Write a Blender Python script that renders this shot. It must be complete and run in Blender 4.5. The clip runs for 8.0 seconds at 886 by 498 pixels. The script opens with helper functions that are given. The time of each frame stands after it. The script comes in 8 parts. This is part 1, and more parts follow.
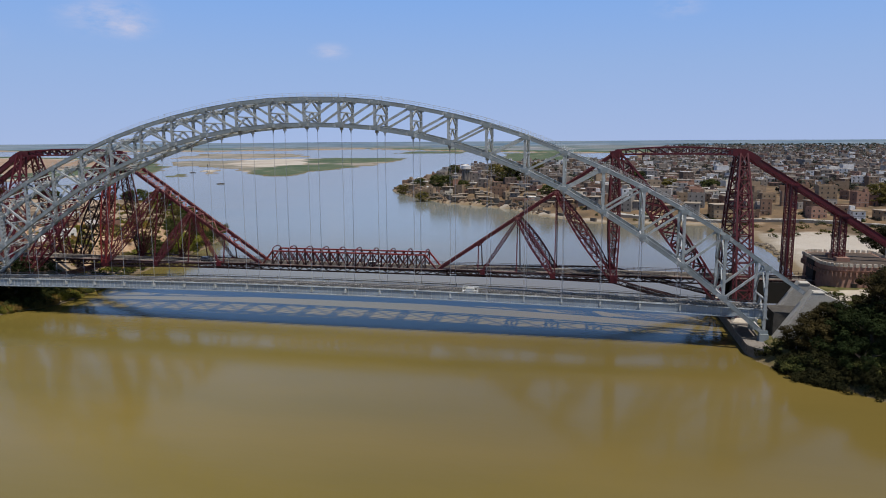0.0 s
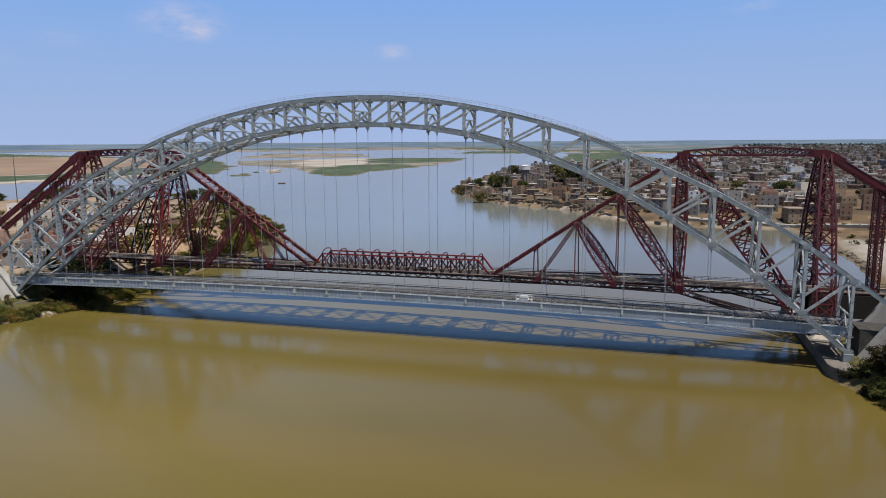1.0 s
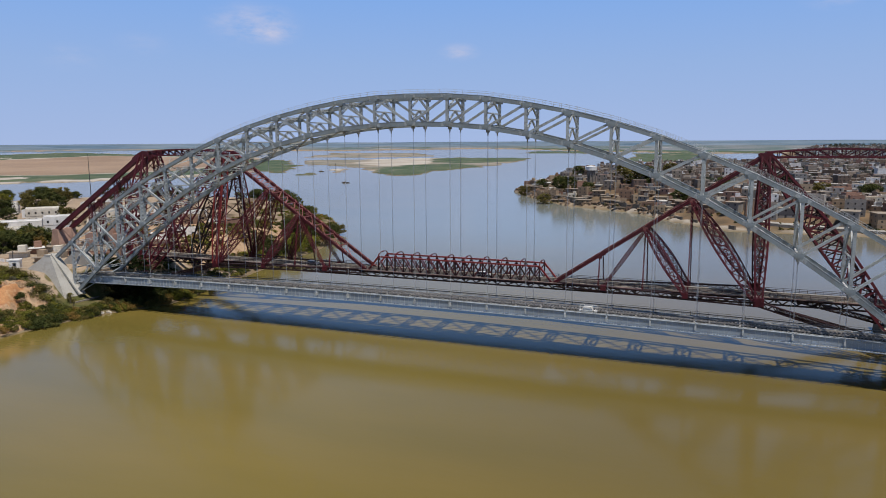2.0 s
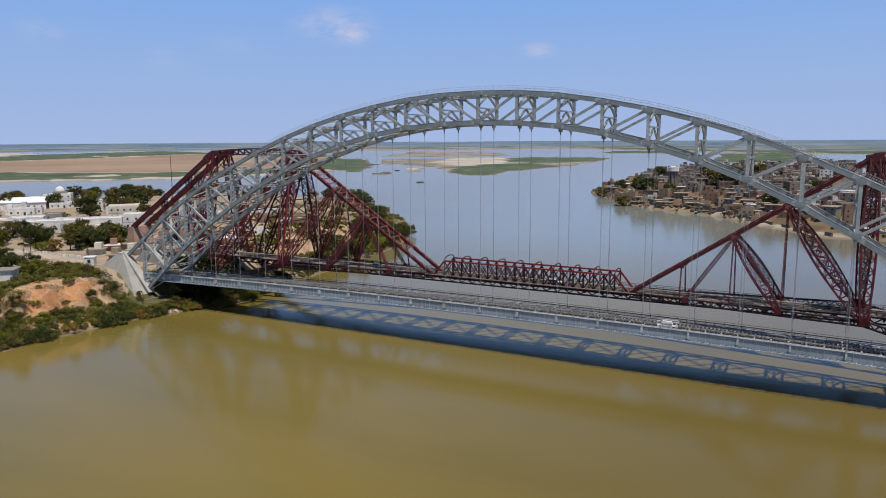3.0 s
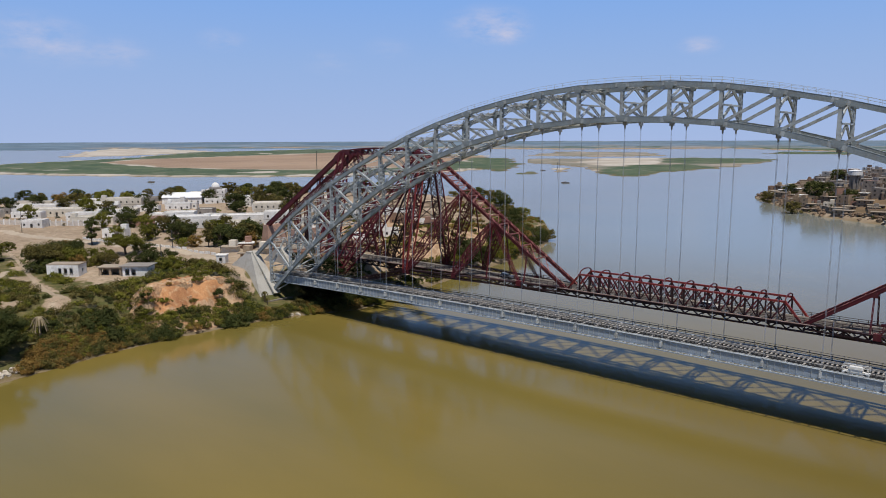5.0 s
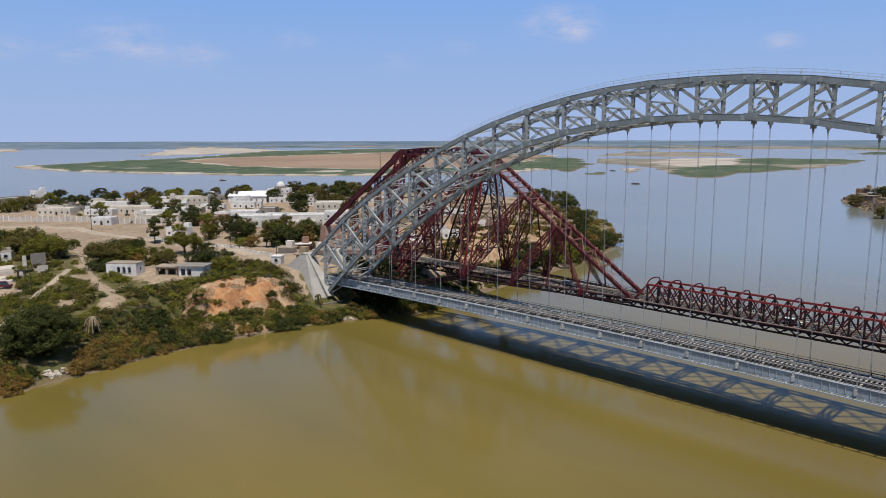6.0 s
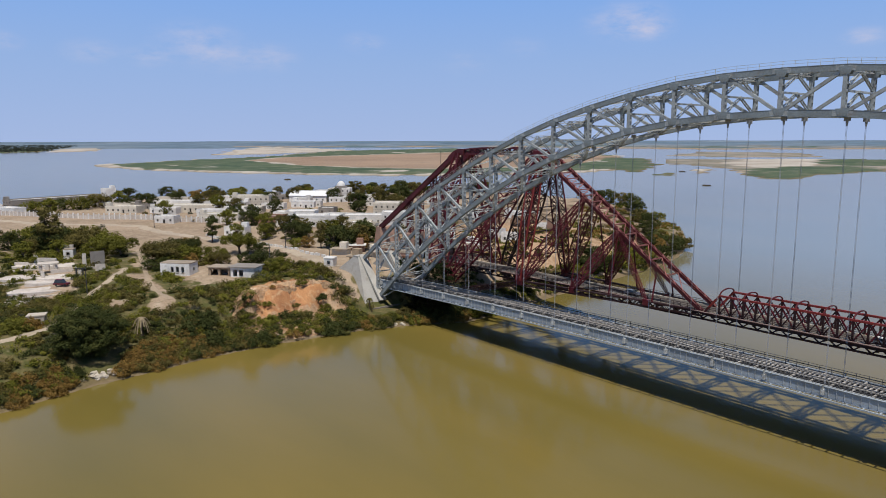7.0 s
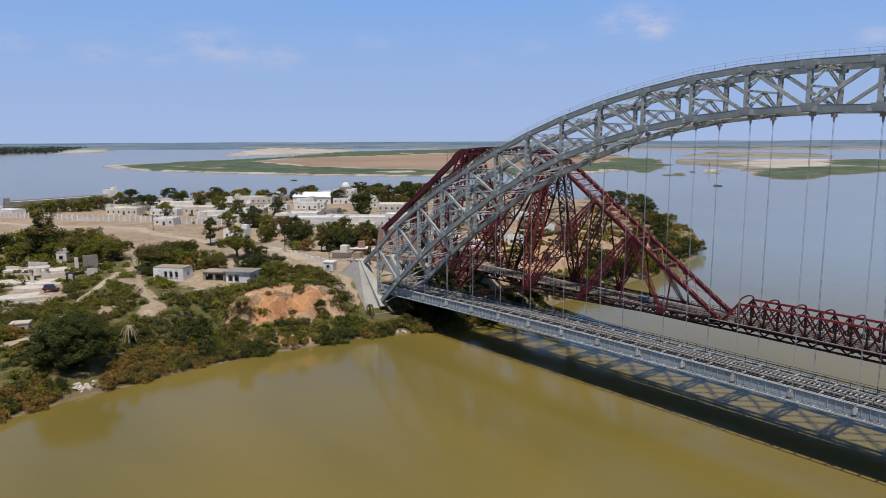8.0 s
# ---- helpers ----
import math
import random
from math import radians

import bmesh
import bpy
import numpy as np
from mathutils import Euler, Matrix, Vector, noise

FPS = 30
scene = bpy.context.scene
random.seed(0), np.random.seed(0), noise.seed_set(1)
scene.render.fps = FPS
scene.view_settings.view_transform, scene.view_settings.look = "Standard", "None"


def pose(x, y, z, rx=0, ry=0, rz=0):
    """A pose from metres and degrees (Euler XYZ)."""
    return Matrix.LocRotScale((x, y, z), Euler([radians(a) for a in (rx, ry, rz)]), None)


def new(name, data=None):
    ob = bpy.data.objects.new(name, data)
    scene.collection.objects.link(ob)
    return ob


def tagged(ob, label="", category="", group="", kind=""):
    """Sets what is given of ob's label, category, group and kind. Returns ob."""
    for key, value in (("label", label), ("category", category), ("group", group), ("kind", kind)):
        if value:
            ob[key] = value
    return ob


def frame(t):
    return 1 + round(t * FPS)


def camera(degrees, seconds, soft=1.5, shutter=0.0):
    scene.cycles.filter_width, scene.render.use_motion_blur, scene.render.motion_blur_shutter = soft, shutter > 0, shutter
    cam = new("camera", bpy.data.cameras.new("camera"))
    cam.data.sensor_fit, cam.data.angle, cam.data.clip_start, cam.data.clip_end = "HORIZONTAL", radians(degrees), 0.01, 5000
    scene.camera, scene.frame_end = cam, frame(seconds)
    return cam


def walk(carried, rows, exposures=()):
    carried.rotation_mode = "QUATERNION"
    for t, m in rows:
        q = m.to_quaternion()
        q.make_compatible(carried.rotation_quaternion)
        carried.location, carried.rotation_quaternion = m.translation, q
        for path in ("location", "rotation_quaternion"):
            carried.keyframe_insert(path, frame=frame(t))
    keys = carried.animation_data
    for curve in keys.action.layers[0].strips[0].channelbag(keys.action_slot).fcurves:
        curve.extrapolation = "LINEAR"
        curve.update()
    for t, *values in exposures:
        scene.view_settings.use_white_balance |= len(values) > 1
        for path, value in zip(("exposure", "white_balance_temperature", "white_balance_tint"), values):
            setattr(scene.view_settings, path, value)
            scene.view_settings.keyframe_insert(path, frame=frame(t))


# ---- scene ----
cam = camera(64.30, 8.0, 0.95)


def stand(x, y, z, pitch, roll, yaw):
    return pose(x, y, z, 90 + pitch, 0, yaw) @ pose(0, 0, 0, 0, 0, roll)


PATH = [
    (0.0, stand(200.98, -188.33, 54.32, -8.82, -0.35, 11.55)),
    (0.5, stand(201.21, -183.37, 54.34, -8.81, -0.38, 14.04)),
    (1.0, stand(200.85, -178.74, 54.39, -8.80, -0.37, 16.45)),
    (1.5, stand(200.08, -174.27, 54.45, -8.79, -0.36, 18.87)),
    (3.0, stand(197.40, -159.32, 54.61, -8.82, -0.30, 27.83)),
    (3.5, stand(196.06, -154.52, 54.60, -8.82, -0.25, 30.88)),
    (4.0, stand(194.43, -149.63, 54.52, -8.83, -0.20, 33.93)),
    (4.5, stand(192.66, -145.02, 54.57, -8.84, -0.18, 36.87)),
    (6.0, stand(186.46, -131.41, 54.68, -8.88, -0.13, 45.21)),
    (6.5, stand(183.87, -127.21, 54.64, -8.90, -0.10, 47.85)),
    (7.0, stand(181.27, -123.26, 54.49, -8.88, -0.12, 50.40)),
    (7.5, stand(178.40, -119.61, 54.27, -8.86, -0.17, 51.20)),
    (8.0, stand(175.20, -116.34, 54.05, -8.82, -0.23, 51.09)),
]
walk(cam, PATH)

# ---- light: high hazy sun, pale blue sky ----
SUN_DIR = Vector((0.33, -0.24, 1.0)).normalized()
sun_data = bpy.data.lights.new("sun", "SUN")
sun_data.energy, sun_data.angle, sun_data.color = 4.35, radians(0.6), (1.0, 0.94, 0.86)
sun = new("sun", sun_data)
sun.matrix_world = Matrix.Translation((0, 0, 200)) @ SUN_DIR.to_track_quat("Z", "Y").to_matrix().to_4x4()
scene.view_settings.exposure = 0.0

world = bpy.data.worlds.new("sky")
scene.world = world
world.use_nodes = True
wn, wl = world.node_tree.nodes, world.node_tree.links
wn.clear()
sky = wn.new("ShaderNodeTexSky")
sky.sky_type, sky.sun_disc = "NISHITA", False
sky.sun_elevation = math.asin(SUN_DIR.z)
sky.sun_rotation = math.atan2(SUN_DIR.x, SUN_DIR.y)
sky.air_density, sky.dust_density, sky.ozone_density, sky.altitude = 1.0, 0.0, 5.0, 60
bg = wn.new("ShaderNodeBackground")
bg.inputs["Strength"].default_value = 0.05
wout = wn.new("ShaderNodeOutputWorld")


def wnode(kind, **values):
    n = wn.new(kind)
    for k, val in values.items():
        n.inputs[k].default_value = val
    return n


# thin fair-weather wisps, as small soft patches of cloud in the sky
coord = wn.new("ShaderNodeTexCoord")
cloud_noise = wnode("ShaderNodeTexNoise", Scale=26.0, Detail=6.0, Roughness=0.62)
stretch = wn.new("ShaderNodeVectorMath")
stretch.operation = "MULTIPLY"
stretch.inputs[1].default_value = (1.0, 1.0, 2.6)
wl.new(coord.outputs["Generated"], stretch.inputs[0])
wl.new(stretch.outputs[0], cloud_noise.inputs["Vector"])
CLOUDS = [(36.1, 8.7, 4.4, 0.78), (34.6, 8.1, 2.4, 0.6), (20.3, 6.8, 2.0, 0.75), (-6.5, 9.6, 2.6, 0.5), (69.0, 7.2, 4.2, 0.6), (72.3, 6.0, 2.4, 0.55), (63.9, 6.2, 3.2, 0.55),
          (67.5, 6.0, 3.4, 0.4), (76.2, 6.2, 2.6, 0.45), (56.5, 7.4, 2.4, 0.4), (81.9, 6.6, 2.2, 0.5), (48.5, 5.9, 2.8, 0.22), (44.0, 7.0, 2.6, 0.18)]
total = None
for az, el, size, amount in CLOUDS:
    a, e = radians(az), radians(el)
    d = wn.new("ShaderNodeVectorMath")
    d.operation = "SUBTRACT"
    d.inputs[1].default_value = (-math.sin(a) * math.cos(e), math.cos(a) * math.cos(e), math.sin(e))
    wl.new(coord.outputs["Generated"], d.inputs[0])
    m = wn.new("ShaderNodeVectorMath")
    m.operation = "MULTIPLY"
    m.inputs[1].default_value = (1, 1, 2.2)
    wl.new(d.outputs[0], m.inputs[0])
    ln = wn.new("ShaderNodeVectorMath")
    ln.operation = "LENGTH"
    wl.new(m.outputs[0], ln.inputs[0])
    mr = wnode("ShaderNodeMapRange", **{"From Min": radians(size), "From Max": 0.0, "To Min": 0.0, "To Max": amount * 0.75})
    mr.interpolation_type = "SMOOTHSTEP"
    wl.new(ln.outputs["Value"], mr.inputs["Value"])
    if total is None:
        total = mr.outputs[0]
    else:
        add = wn.new("ShaderNodeMath")
        wl.new(total, add.inputs[0])
        wl.new(mr.outputs[0], add.inputs[1])
        total = add.outputs[0]
shape = wnode("ShaderNodeMapRange", **{"From Min": 0.34, "From Max": 0.70})
wl.new(cloud_noise.outputs["Fac"], shape.inputs["Value"])
mul = wn.new("ShaderNodeMath")
mul.operation = "MULTIPLY"
wl.new(total, mul.inputs[0])
wl.new(shape.outputs[0], mul.inputs[1])
cmix = wn.new("ShaderNodeMix")
cmix.data_type = "RGBA"
cmix.inputs["B"].default_value = (12.7, 12.2, 14.6, 1)
wl.new(mul.outputs[0], cmix.inputs["Factor"])
# the dry haze that pales the sky towards the horizon
sep = wn.new("ShaderNodeSeparateXYZ")
wl.new(coord.outputs["Generated"], sep.inputs[0])
haze = wn.new("ShaderNodeValToRGB")
hz_el = haze.color_ramp.elements
hz_el[0].position, hz_el[0].color = 0.0, (0.372, 0.482, 0.745, 1)
hz_el[1].position, hz_el[1].color = 0.24, (0.180, 0.385, 0.82, 1)
mid_el = hz_el.new(0.10)
mid_el.color = (0.300, 0.448, 0.755, 1)
wl.new(sep.outputs["Z"], haze.inputs[0])
haze_up = wn.new("ShaderNodeVectorMath")
haze_up.operation = "SCALE"
haze_up.inputs["Scale"].default_value = 1 / 0.05
wl.new(haze.outputs[0], haze_up.inputs[0])
fade = wnode("ShaderNodeMapRange", **{"From Min": 0.22, "From Max": 0.5, "To Min": 1.0, "To Max": 0.0})
wl.new(sep.outputs["Z"], fade.inputs["Value"])
hmix = wn.new("ShaderNodeMix")
hmix.data_type = "RGBA"
wl.new(fade.outputs[0], hmix.inputs["Factor"])
wl.new(sky.outputs[0], hmix.inputs["A"])
wl.new(haze_up.outputs[0], hmix.inputs["B"])
wl.new(hmix.outputs["Result"], cmix.inputs["A"])
wl.new(cmix.outputs["Result"], bg.inputs["Color"])
wl.new(bg.outputs[0], wout.inputs[0])


# ---- materials ----
def material(name, color, rough=0.7, metal=0.0, var=0.25, scale=1.0, bump=0.15, spec=0.4, second=None, stain=None, stain_amount=0.5,
             random_value=0.0, fine=8.0, space="Object"):
    """A weathered surface: broad patches, fine grain, optional stains of a second colour, and relief."""
    mat = bpy.data.materials.new(name)
    mat.use_nodes = True
    nodes, links = mat.node_tree.nodes, mat.node_tree.links
    b = nodes["Principled BSDF"]
    b.inputs["Roughness"].default_value, b.inputs["Metallic"].default_value = rough, metal
    b.inputs["Specular IOR Level"].default_value = spec
    tc = nodes.new("ShaderNodeTexCoord")
    big = nodes.new("ShaderNodeTexNoise")
    big.inputs["Scale"].default_value, big.inputs["Detail"].default_value = 0.35 * scale, 5
    small = nodes.new("ShaderNodeTexNoise")
    small.inputs["Scale"].default_value, small.inputs["Detail"].default_value = fine * scale, 4
    for n in (big, small):
        links.new(tc.outputs[space], n.inputs["Vector"])
    second = second or [c * (1 - var) for c in color]
    mix1 = nodes.new("ShaderNodeMix")
    mix1.data_type = "RGBA"
    mix1.inputs["A"].default_value, mix1.inputs["B"].default_value = (*color, 1), (*second, 1)
    ramp = nodes.new("ShaderNodeMapRange")
    ramp.inputs["From Min"].default_value, ramp.inputs["From Max"].default_value = 0.35, 0.65
    links.new(big.outputs["Fac"], ramp.inputs["Value"])
    links.new(ramp.outputs[0], mix1.inputs["Factor"])
    mix2 = nodes.new("ShaderNodeMix")
    mix2.data_type, mix2.blend_type = "RGBA", "MULTIPLY"
    grain = nodes.new("ShaderNodeMapRange")
    grain.inputs["From Min"].default_value, grain.inputs["From Max"].default_value = 0.3, 0.7
    grain.inputs["To Min"].default_value, grain.inputs["To Max"].default_value = 1 - var, 1 + 0.4 * var
    links.new(small.outputs["Fac"], grain.inputs["Value"])
    mix2.inputs["Factor"].default_value = 1
    links.new(mix1.outputs["Result"], mix2.inputs["A"])
    links.new(grain.outputs[0], mix2.inputs["B"])
    last = mix2.outputs["Result"]
    if stain:
        sn = nodes.new("ShaderNodeTexNoise")
        sn.inputs["Scale"].default_value, sn.inputs["Detail"].default_value = 1.3 * scale, 7
        links.new(tc.outputs[space], sn.inputs["Vector"])
        sr = nodes.new("ShaderNodeMapRange")
        sr.inputs["From Min"].default_value, sr.inputs["From Max"].default_value = 0.52, 0.7
        sr.inputs["To Max"].default_value = stain_amount
        links.new(sn.outputs["Fac"], sr.inputs["Value"])
        mix3 = nodes.new("ShaderNodeMix")
        mix3.data_type = "RGBA"
        mix3.inputs["B"].default_value = (*stain, 1)
        links.new(sr.outputs[0], mix3.inputs["Factor"])
        links.new(last, mix3.inputs["A"])
        last = mix3.outputs["Result"]
    if random_value:
        oi = nodes.new("ShaderNodeObjectInfo")
        hv = nodes.new("ShaderNodeMapRange")
        hv.inputs["To Min"].default_value, hv.inputs["To Max"].default_value = 1 - random_value, 1 + random_value
        links.new(oi.outputs["Random"], hv.inputs["Value"])
        mix4 = nodes.new("ShaderNodeMix")
        mix4.data_type, mix4.blend_type = "RGBA", "MULTIPLY"
        mix4.inputs["Factor"].default_value = 1
        links.new(last, mix4.inputs["A"])
        links.new(hv.outputs[0], mix4.inputs["B"])
        last = mix4.outputs["Result"]
    links.new(last, b.inputs["Base Color"])
    if bump:
        bp = nodes.new("ShaderNodeBump")
        bp.inputs["Strength"].default_value, bp.inputs["Distance"].default_value = bump, 0.05
        links.new(small.outputs["Fac"], bp.inputs["Height"])
        links.new(bp.outputs[0], b.inputs["Normal"])
    return mat


GREY = material("grey_bridge_paint", (0.275, 0.318, 0.338), 0.55, 0.0, 0.22, 0.5, 0.1, stain=(0.20, 0.16, 0.13), stain_amount=0.35)
GREY_MID = material("weathered_light_grey_paint", (0.46, 0.50, 0.515), 0.6, 0.0, 0.3, 1.0, 0.1, stain=(0.16, 0.13, 0.11), stain_amount=0.6)
GREY_PALE = material("pale_grey_paint", (0.62, 0.64, 0.63), 0.6, 0.0, 0.3, 1.2, 0.1, stain=(0.15, 0.13, 0.11), stain_amount=0.6)
DECK_BLUE = material("blue_grey_girder_paint", (0.37, 0.42, 0.47), 0.5, 0.0, 0.2, 0.5, 0.1, stain=(0.2, 0.18, 0.17), stain_amount=0.3)
RAIL_STEEL = material("worn_rail_steel", (0.42, 0.40, 0.38), 0.4, 0.6, 0.2, 1, 0.05)
STEEL_DARK = material("dark_steel", (0.07, 0.07, 0.075), 0.6, 0.3, 0.3, 1, 0.1)
CABLE = material("cable_steel", (0.36, 0.38, 0.42), 0.6, 0.0, 0.2, 1, 0)
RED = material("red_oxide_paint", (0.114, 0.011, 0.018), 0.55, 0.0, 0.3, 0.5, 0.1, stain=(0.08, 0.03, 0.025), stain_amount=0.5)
# lighter and darker copies of the red paint stand in for sun and shade
RED_BRIGHT = material("sunlit_red_paint", (0.25, 0.030, 0.024), 0.55, 0.0, 0.3, 0.5, 0.1, stain=(0.15, 0.04, 0.03), stain_amount=0.4)
RED_DARK = material("shaded_red_paint", (0.030, 0.009, 0.010), 0.7, 0.0, 0.3, 0.6, 0.1)
ASPHALT = material("dusty_asphalt", (0.11, 0.095, 0.085), 0.9, 0.0, 0.3, 0.6, 0.1)
TIMBER = material("weathered_sleeper_timber", (0.40, 0.375, 0.345), 0.85, 0.0, 0.3, 1, 0.2, random_value=0.25)
# pinkish red with the sunlight on upper bars put into its colour
RED_SUNLIT = material("sunlit_pinkish_red_paint", (0.32, 0.115, 0.105), 0.6, 0.0, 0.4, 1.0, 0.1, stain=(0.10, 0.02, 0.02), stain_amount=0.7)
PIER_STONE = material("dark_river_stone", (0.20, 0.165, 0.13), 0.9, 0.0, 0.3, 0.8, 0.3, stain=(0.08, 0.065, 0.05), stain_amount=0.7)
CONCRETE = material("stained_concrete", (0.40, 0.385, 0.355), 0.9, 0.0, 0.15, 0.4, 0.2, stain=(0.25, 0.23, 0.20), stain_amount=0.5)
# track bed colour, darkened to give the cutting its shade
TRACK_BED_SHADE = material("shade_dark_track_bed", (0.085, 0.078, 0.07), 0.95, 0.0, 0.35, 2.0, 0.4)
COPING = material("grimy_pier_coping", (0.23, 0.205, 0.18), 0.9, 0.0, 0.25, 0.8, 0.25, stain=(0.12, 0.10, 0.085), stain_amount=0.7)
CONCRETE_PALE = material("weathered_pale_concrete", (0.46, 0.44, 0.40), 0.9, 0.0, 0.15, 0.4, 0.2, stain=(0.30, 0.27, 0.23), stain_amount=0.5)
LIME = material("pale_sunlit_stone", (0.55, 0.49, 0.41), 0.9, 0.0, 0.2, 0.5, 0.2, stain=(0.33, 0.27, 0.2), stain_amount=0.5)
MASONRY = material("red_brick_masonry", (0.36, 0.205, 0.155), 0.9, 0.0, 0.25, 1.0, 0.3, stain=(0.26, 0.19, 0.15), stain_amount=0.5)
# black in place of deep shade, inside openings and under the road
DARK_VOID = material("shade_black", (0.02, 0.018, 0.016), 0.9, 0.0, 0.2, 1, 0)


# ---- mesh helpers ----
class Geo:
    """Collects vertices and faces of one mesh."""

    def __init__(self):
        self.v, self.f = [], []

    def box(self, c, s, yaw=0.0):
        (x, y, z), (a, b, h) = c, (s[0] / 2, s[1] / 2, s[2] / 2)
        co, si, n = math.cos(yaw), math.sin(yaw), len(self.v)
        for dz in (-h, h):
            for dx, dy in ((-a, -b), (a, -b), (a, b), (-a, b)):
                self.v.append((x + dx * co - dy * si, y + dx * si + dy * co, z + dz))
        for q in ((3, 2, 1, 0), (4, 5, 6, 7), (0, 1, 5, 4), (1, 2, 6, 5), (2, 3, 7, 6), (3, 0, 4, 7)):
            self.f.append(tuple(n + i for i in q))
        return self

    def beam(self, a, b, w, h, up=(0, 0, 1)):
        """A square-edged bar from a to b, w wide and h deep."""
        a, b = Vector(a), Vector(b)
        d = (b - a).normalized()
        side = d.cross(Vector(up))
        if side.length < 1e-4:
            side = d.cross(Vector((0, 1, 0)))
        side.normalize()
        top = side.cross(d)
        n = len(self.v)
        for p in (a, b):
            for i, j in ((-1, -1), (1, -1), (1, 1), (-1, 1)):
                self.v.append(tuple(p + side * (i * w / 2) + top * (j * h / 2)))
        for q in ((0, 1, 2, 3), (7, 6, 5, 4), (4, 5, 1, 0), (5, 6, 2, 1), (6, 7, 3, 2), (7, 4, 0, 3)):
            self.f.append(tuple(n + i for i in q))
        return self

    def tube(self, a, b, r, n=6, r2=None):
        a, b = Vector(a), Vector(b)
        d = (b - a).normalized()
        side = d.cross(Vector((0, 0, 1)))
        if side.length < 1e-3:
            side = Vector((1, 0, 0))
        side.normalize()
        top = side.cross(d)
        k = len(self.v)
        for p, rr in ((a, r), (b, r if r2 is None else r2)):
            for i in range(n):
                t = 2 * math.pi * i / n
                self.v.append(tuple(p + side * (rr * math.cos(t)) + top * (rr * math.sin(t))))
        for i in range(n):
            j = (i + 1) % n
            self.f.append((k + i, k + j, k + n + j, k + n + i))
        self.f.append(tuple(k + i for i in reversed(range(n))))
        self.f.append(tuple(k + n + i for i in range(n)))
        return self

    def laced(self, a, b, w, h, up, bays, lift=0.0):
        """An open laced member: two edge bars w apart and h deep, with a zigzag of flats between them."""
        a, b = Vector(a), Vector(b)
        d = (b - a).normalized()
        side = d.cross(Vector(up)).normalized()
        top = side.cross(d)
        for e in (-1, 1):
            o = side * (e * w / 2) + top * lift
            self.beam(a + o, b + o, 0.1, h, up)
        for k in range(bays):
            e = 1 if k % 2 else -1
            p, q = a.lerp(b, k / bays) + side * (e * w / 2), a.lerp(b, (k + 1) / bays) - side * (e * w / 2)
            self.beam(p + top * (h / 2 + lift), q + top * (h / 2 + lift), 0.11, 0.03, up)
        return self

    def sweep(self, pts, w, h):
        """One unbroken bar along a line of points, w wide and h deep."""
        pts = [Vector(p) for p in pts]
        k = len(self.v)
        for i, p in enumerate(pts):
            d = (pts[min(i + 1, len(pts) - 1)] - pts[max(i - 1, 0)]).normalized()
            side = d.cross(Vector((0, 0, 1))).normalized()
            top = side.cross(d)
            for a, b in ((-1, -1), (1, -1), (1, 1), (-1, 1)):
                self.v.append(tuple(p + side * (a * w / 2) + top * (b * h / 2)))
        for i in range(len(pts) - 1):
            for j in range(4):
                a, b = k + 4 * i + j, k + 4 * i + (j + 1) % 4
                self.f.append((b, a, a + 4, b + 4))
        self.f.append((k, k + 1, k + 2, k + 3))
        e = k + 4 * (len(pts) - 1)
        self.f.append((e + 3, e + 2, e + 1, e))
        return self

    def hull(self, bottom, top):
        """A solid between two loops of as many corners (both counter-clockwise from above)."""
        k, n = len(self.v), len(bottom)
        self.v += [tuple(p) for p in bottom] + [tuple(p) for p in top]
        for i in range(n):
            j = (i + 1) % n
            self.f.append((k + i, k + j, k + n + j, k + n + i))
        self.f.append(tuple(k + i for i in reversed(range(n))))
        self.f.append(tuple(k + n + i for i in range(n)))
        return self

    def chain(self, pts, w):
        """One unbroken square bar through the points."""
        k, n = len(self.v), len(pts)
        d = (Vector(pts[-1]) - Vector(pts[0])).normalized()
        side = d.cross(Vector((0, 1, 0))).normalized()
        top = side.cross(d)
        for p in pts:
            for i, j in ((-1, -1), (1, -1), (1, 1), (-1, 1)):
                self.v.append(tuple(Vector(p) + side * (i * w / 2) + top * (j * w / 2)))
        for i in range(n - 1):
            for j in range(4):
                a, b = k + 4 * i + j, k + 4 * i + (j + 1) % 4
                self.f.append((a, b, b + 4, a + 4))
        self.f.append((k + 3, k + 2, k + 1, k))
        e = k + 4 * (n - 1)
        self.f.append((e, e + 1, e + 2, e + 3))
        return self

    def mesh(self, name, mat, smooth=False):
        me = bpy.data.meshes.new(name)
        me.from_pydata(self.v, [], self.f)
        me.materials.append(mat)
        if smooth:
            me.polygons.foreach_set("use_smooth", [True] * len(me.polygons))
        me.update()
        return me


def thing(name, label, category, group="", kind="", at=(0, 0, 0)):
    ob = new(name)
    ob.location = at
    ob.empty_display_size = 0.5
    return tagged(ob, label, category, group, kind)


def part(name, geo, mat, parent, label=""):
    ob = new(name, geo.mesh(name, mat) if isinstance(geo, Geo) else geo)
    ob.parent = parent
    return tagged(ob, label)


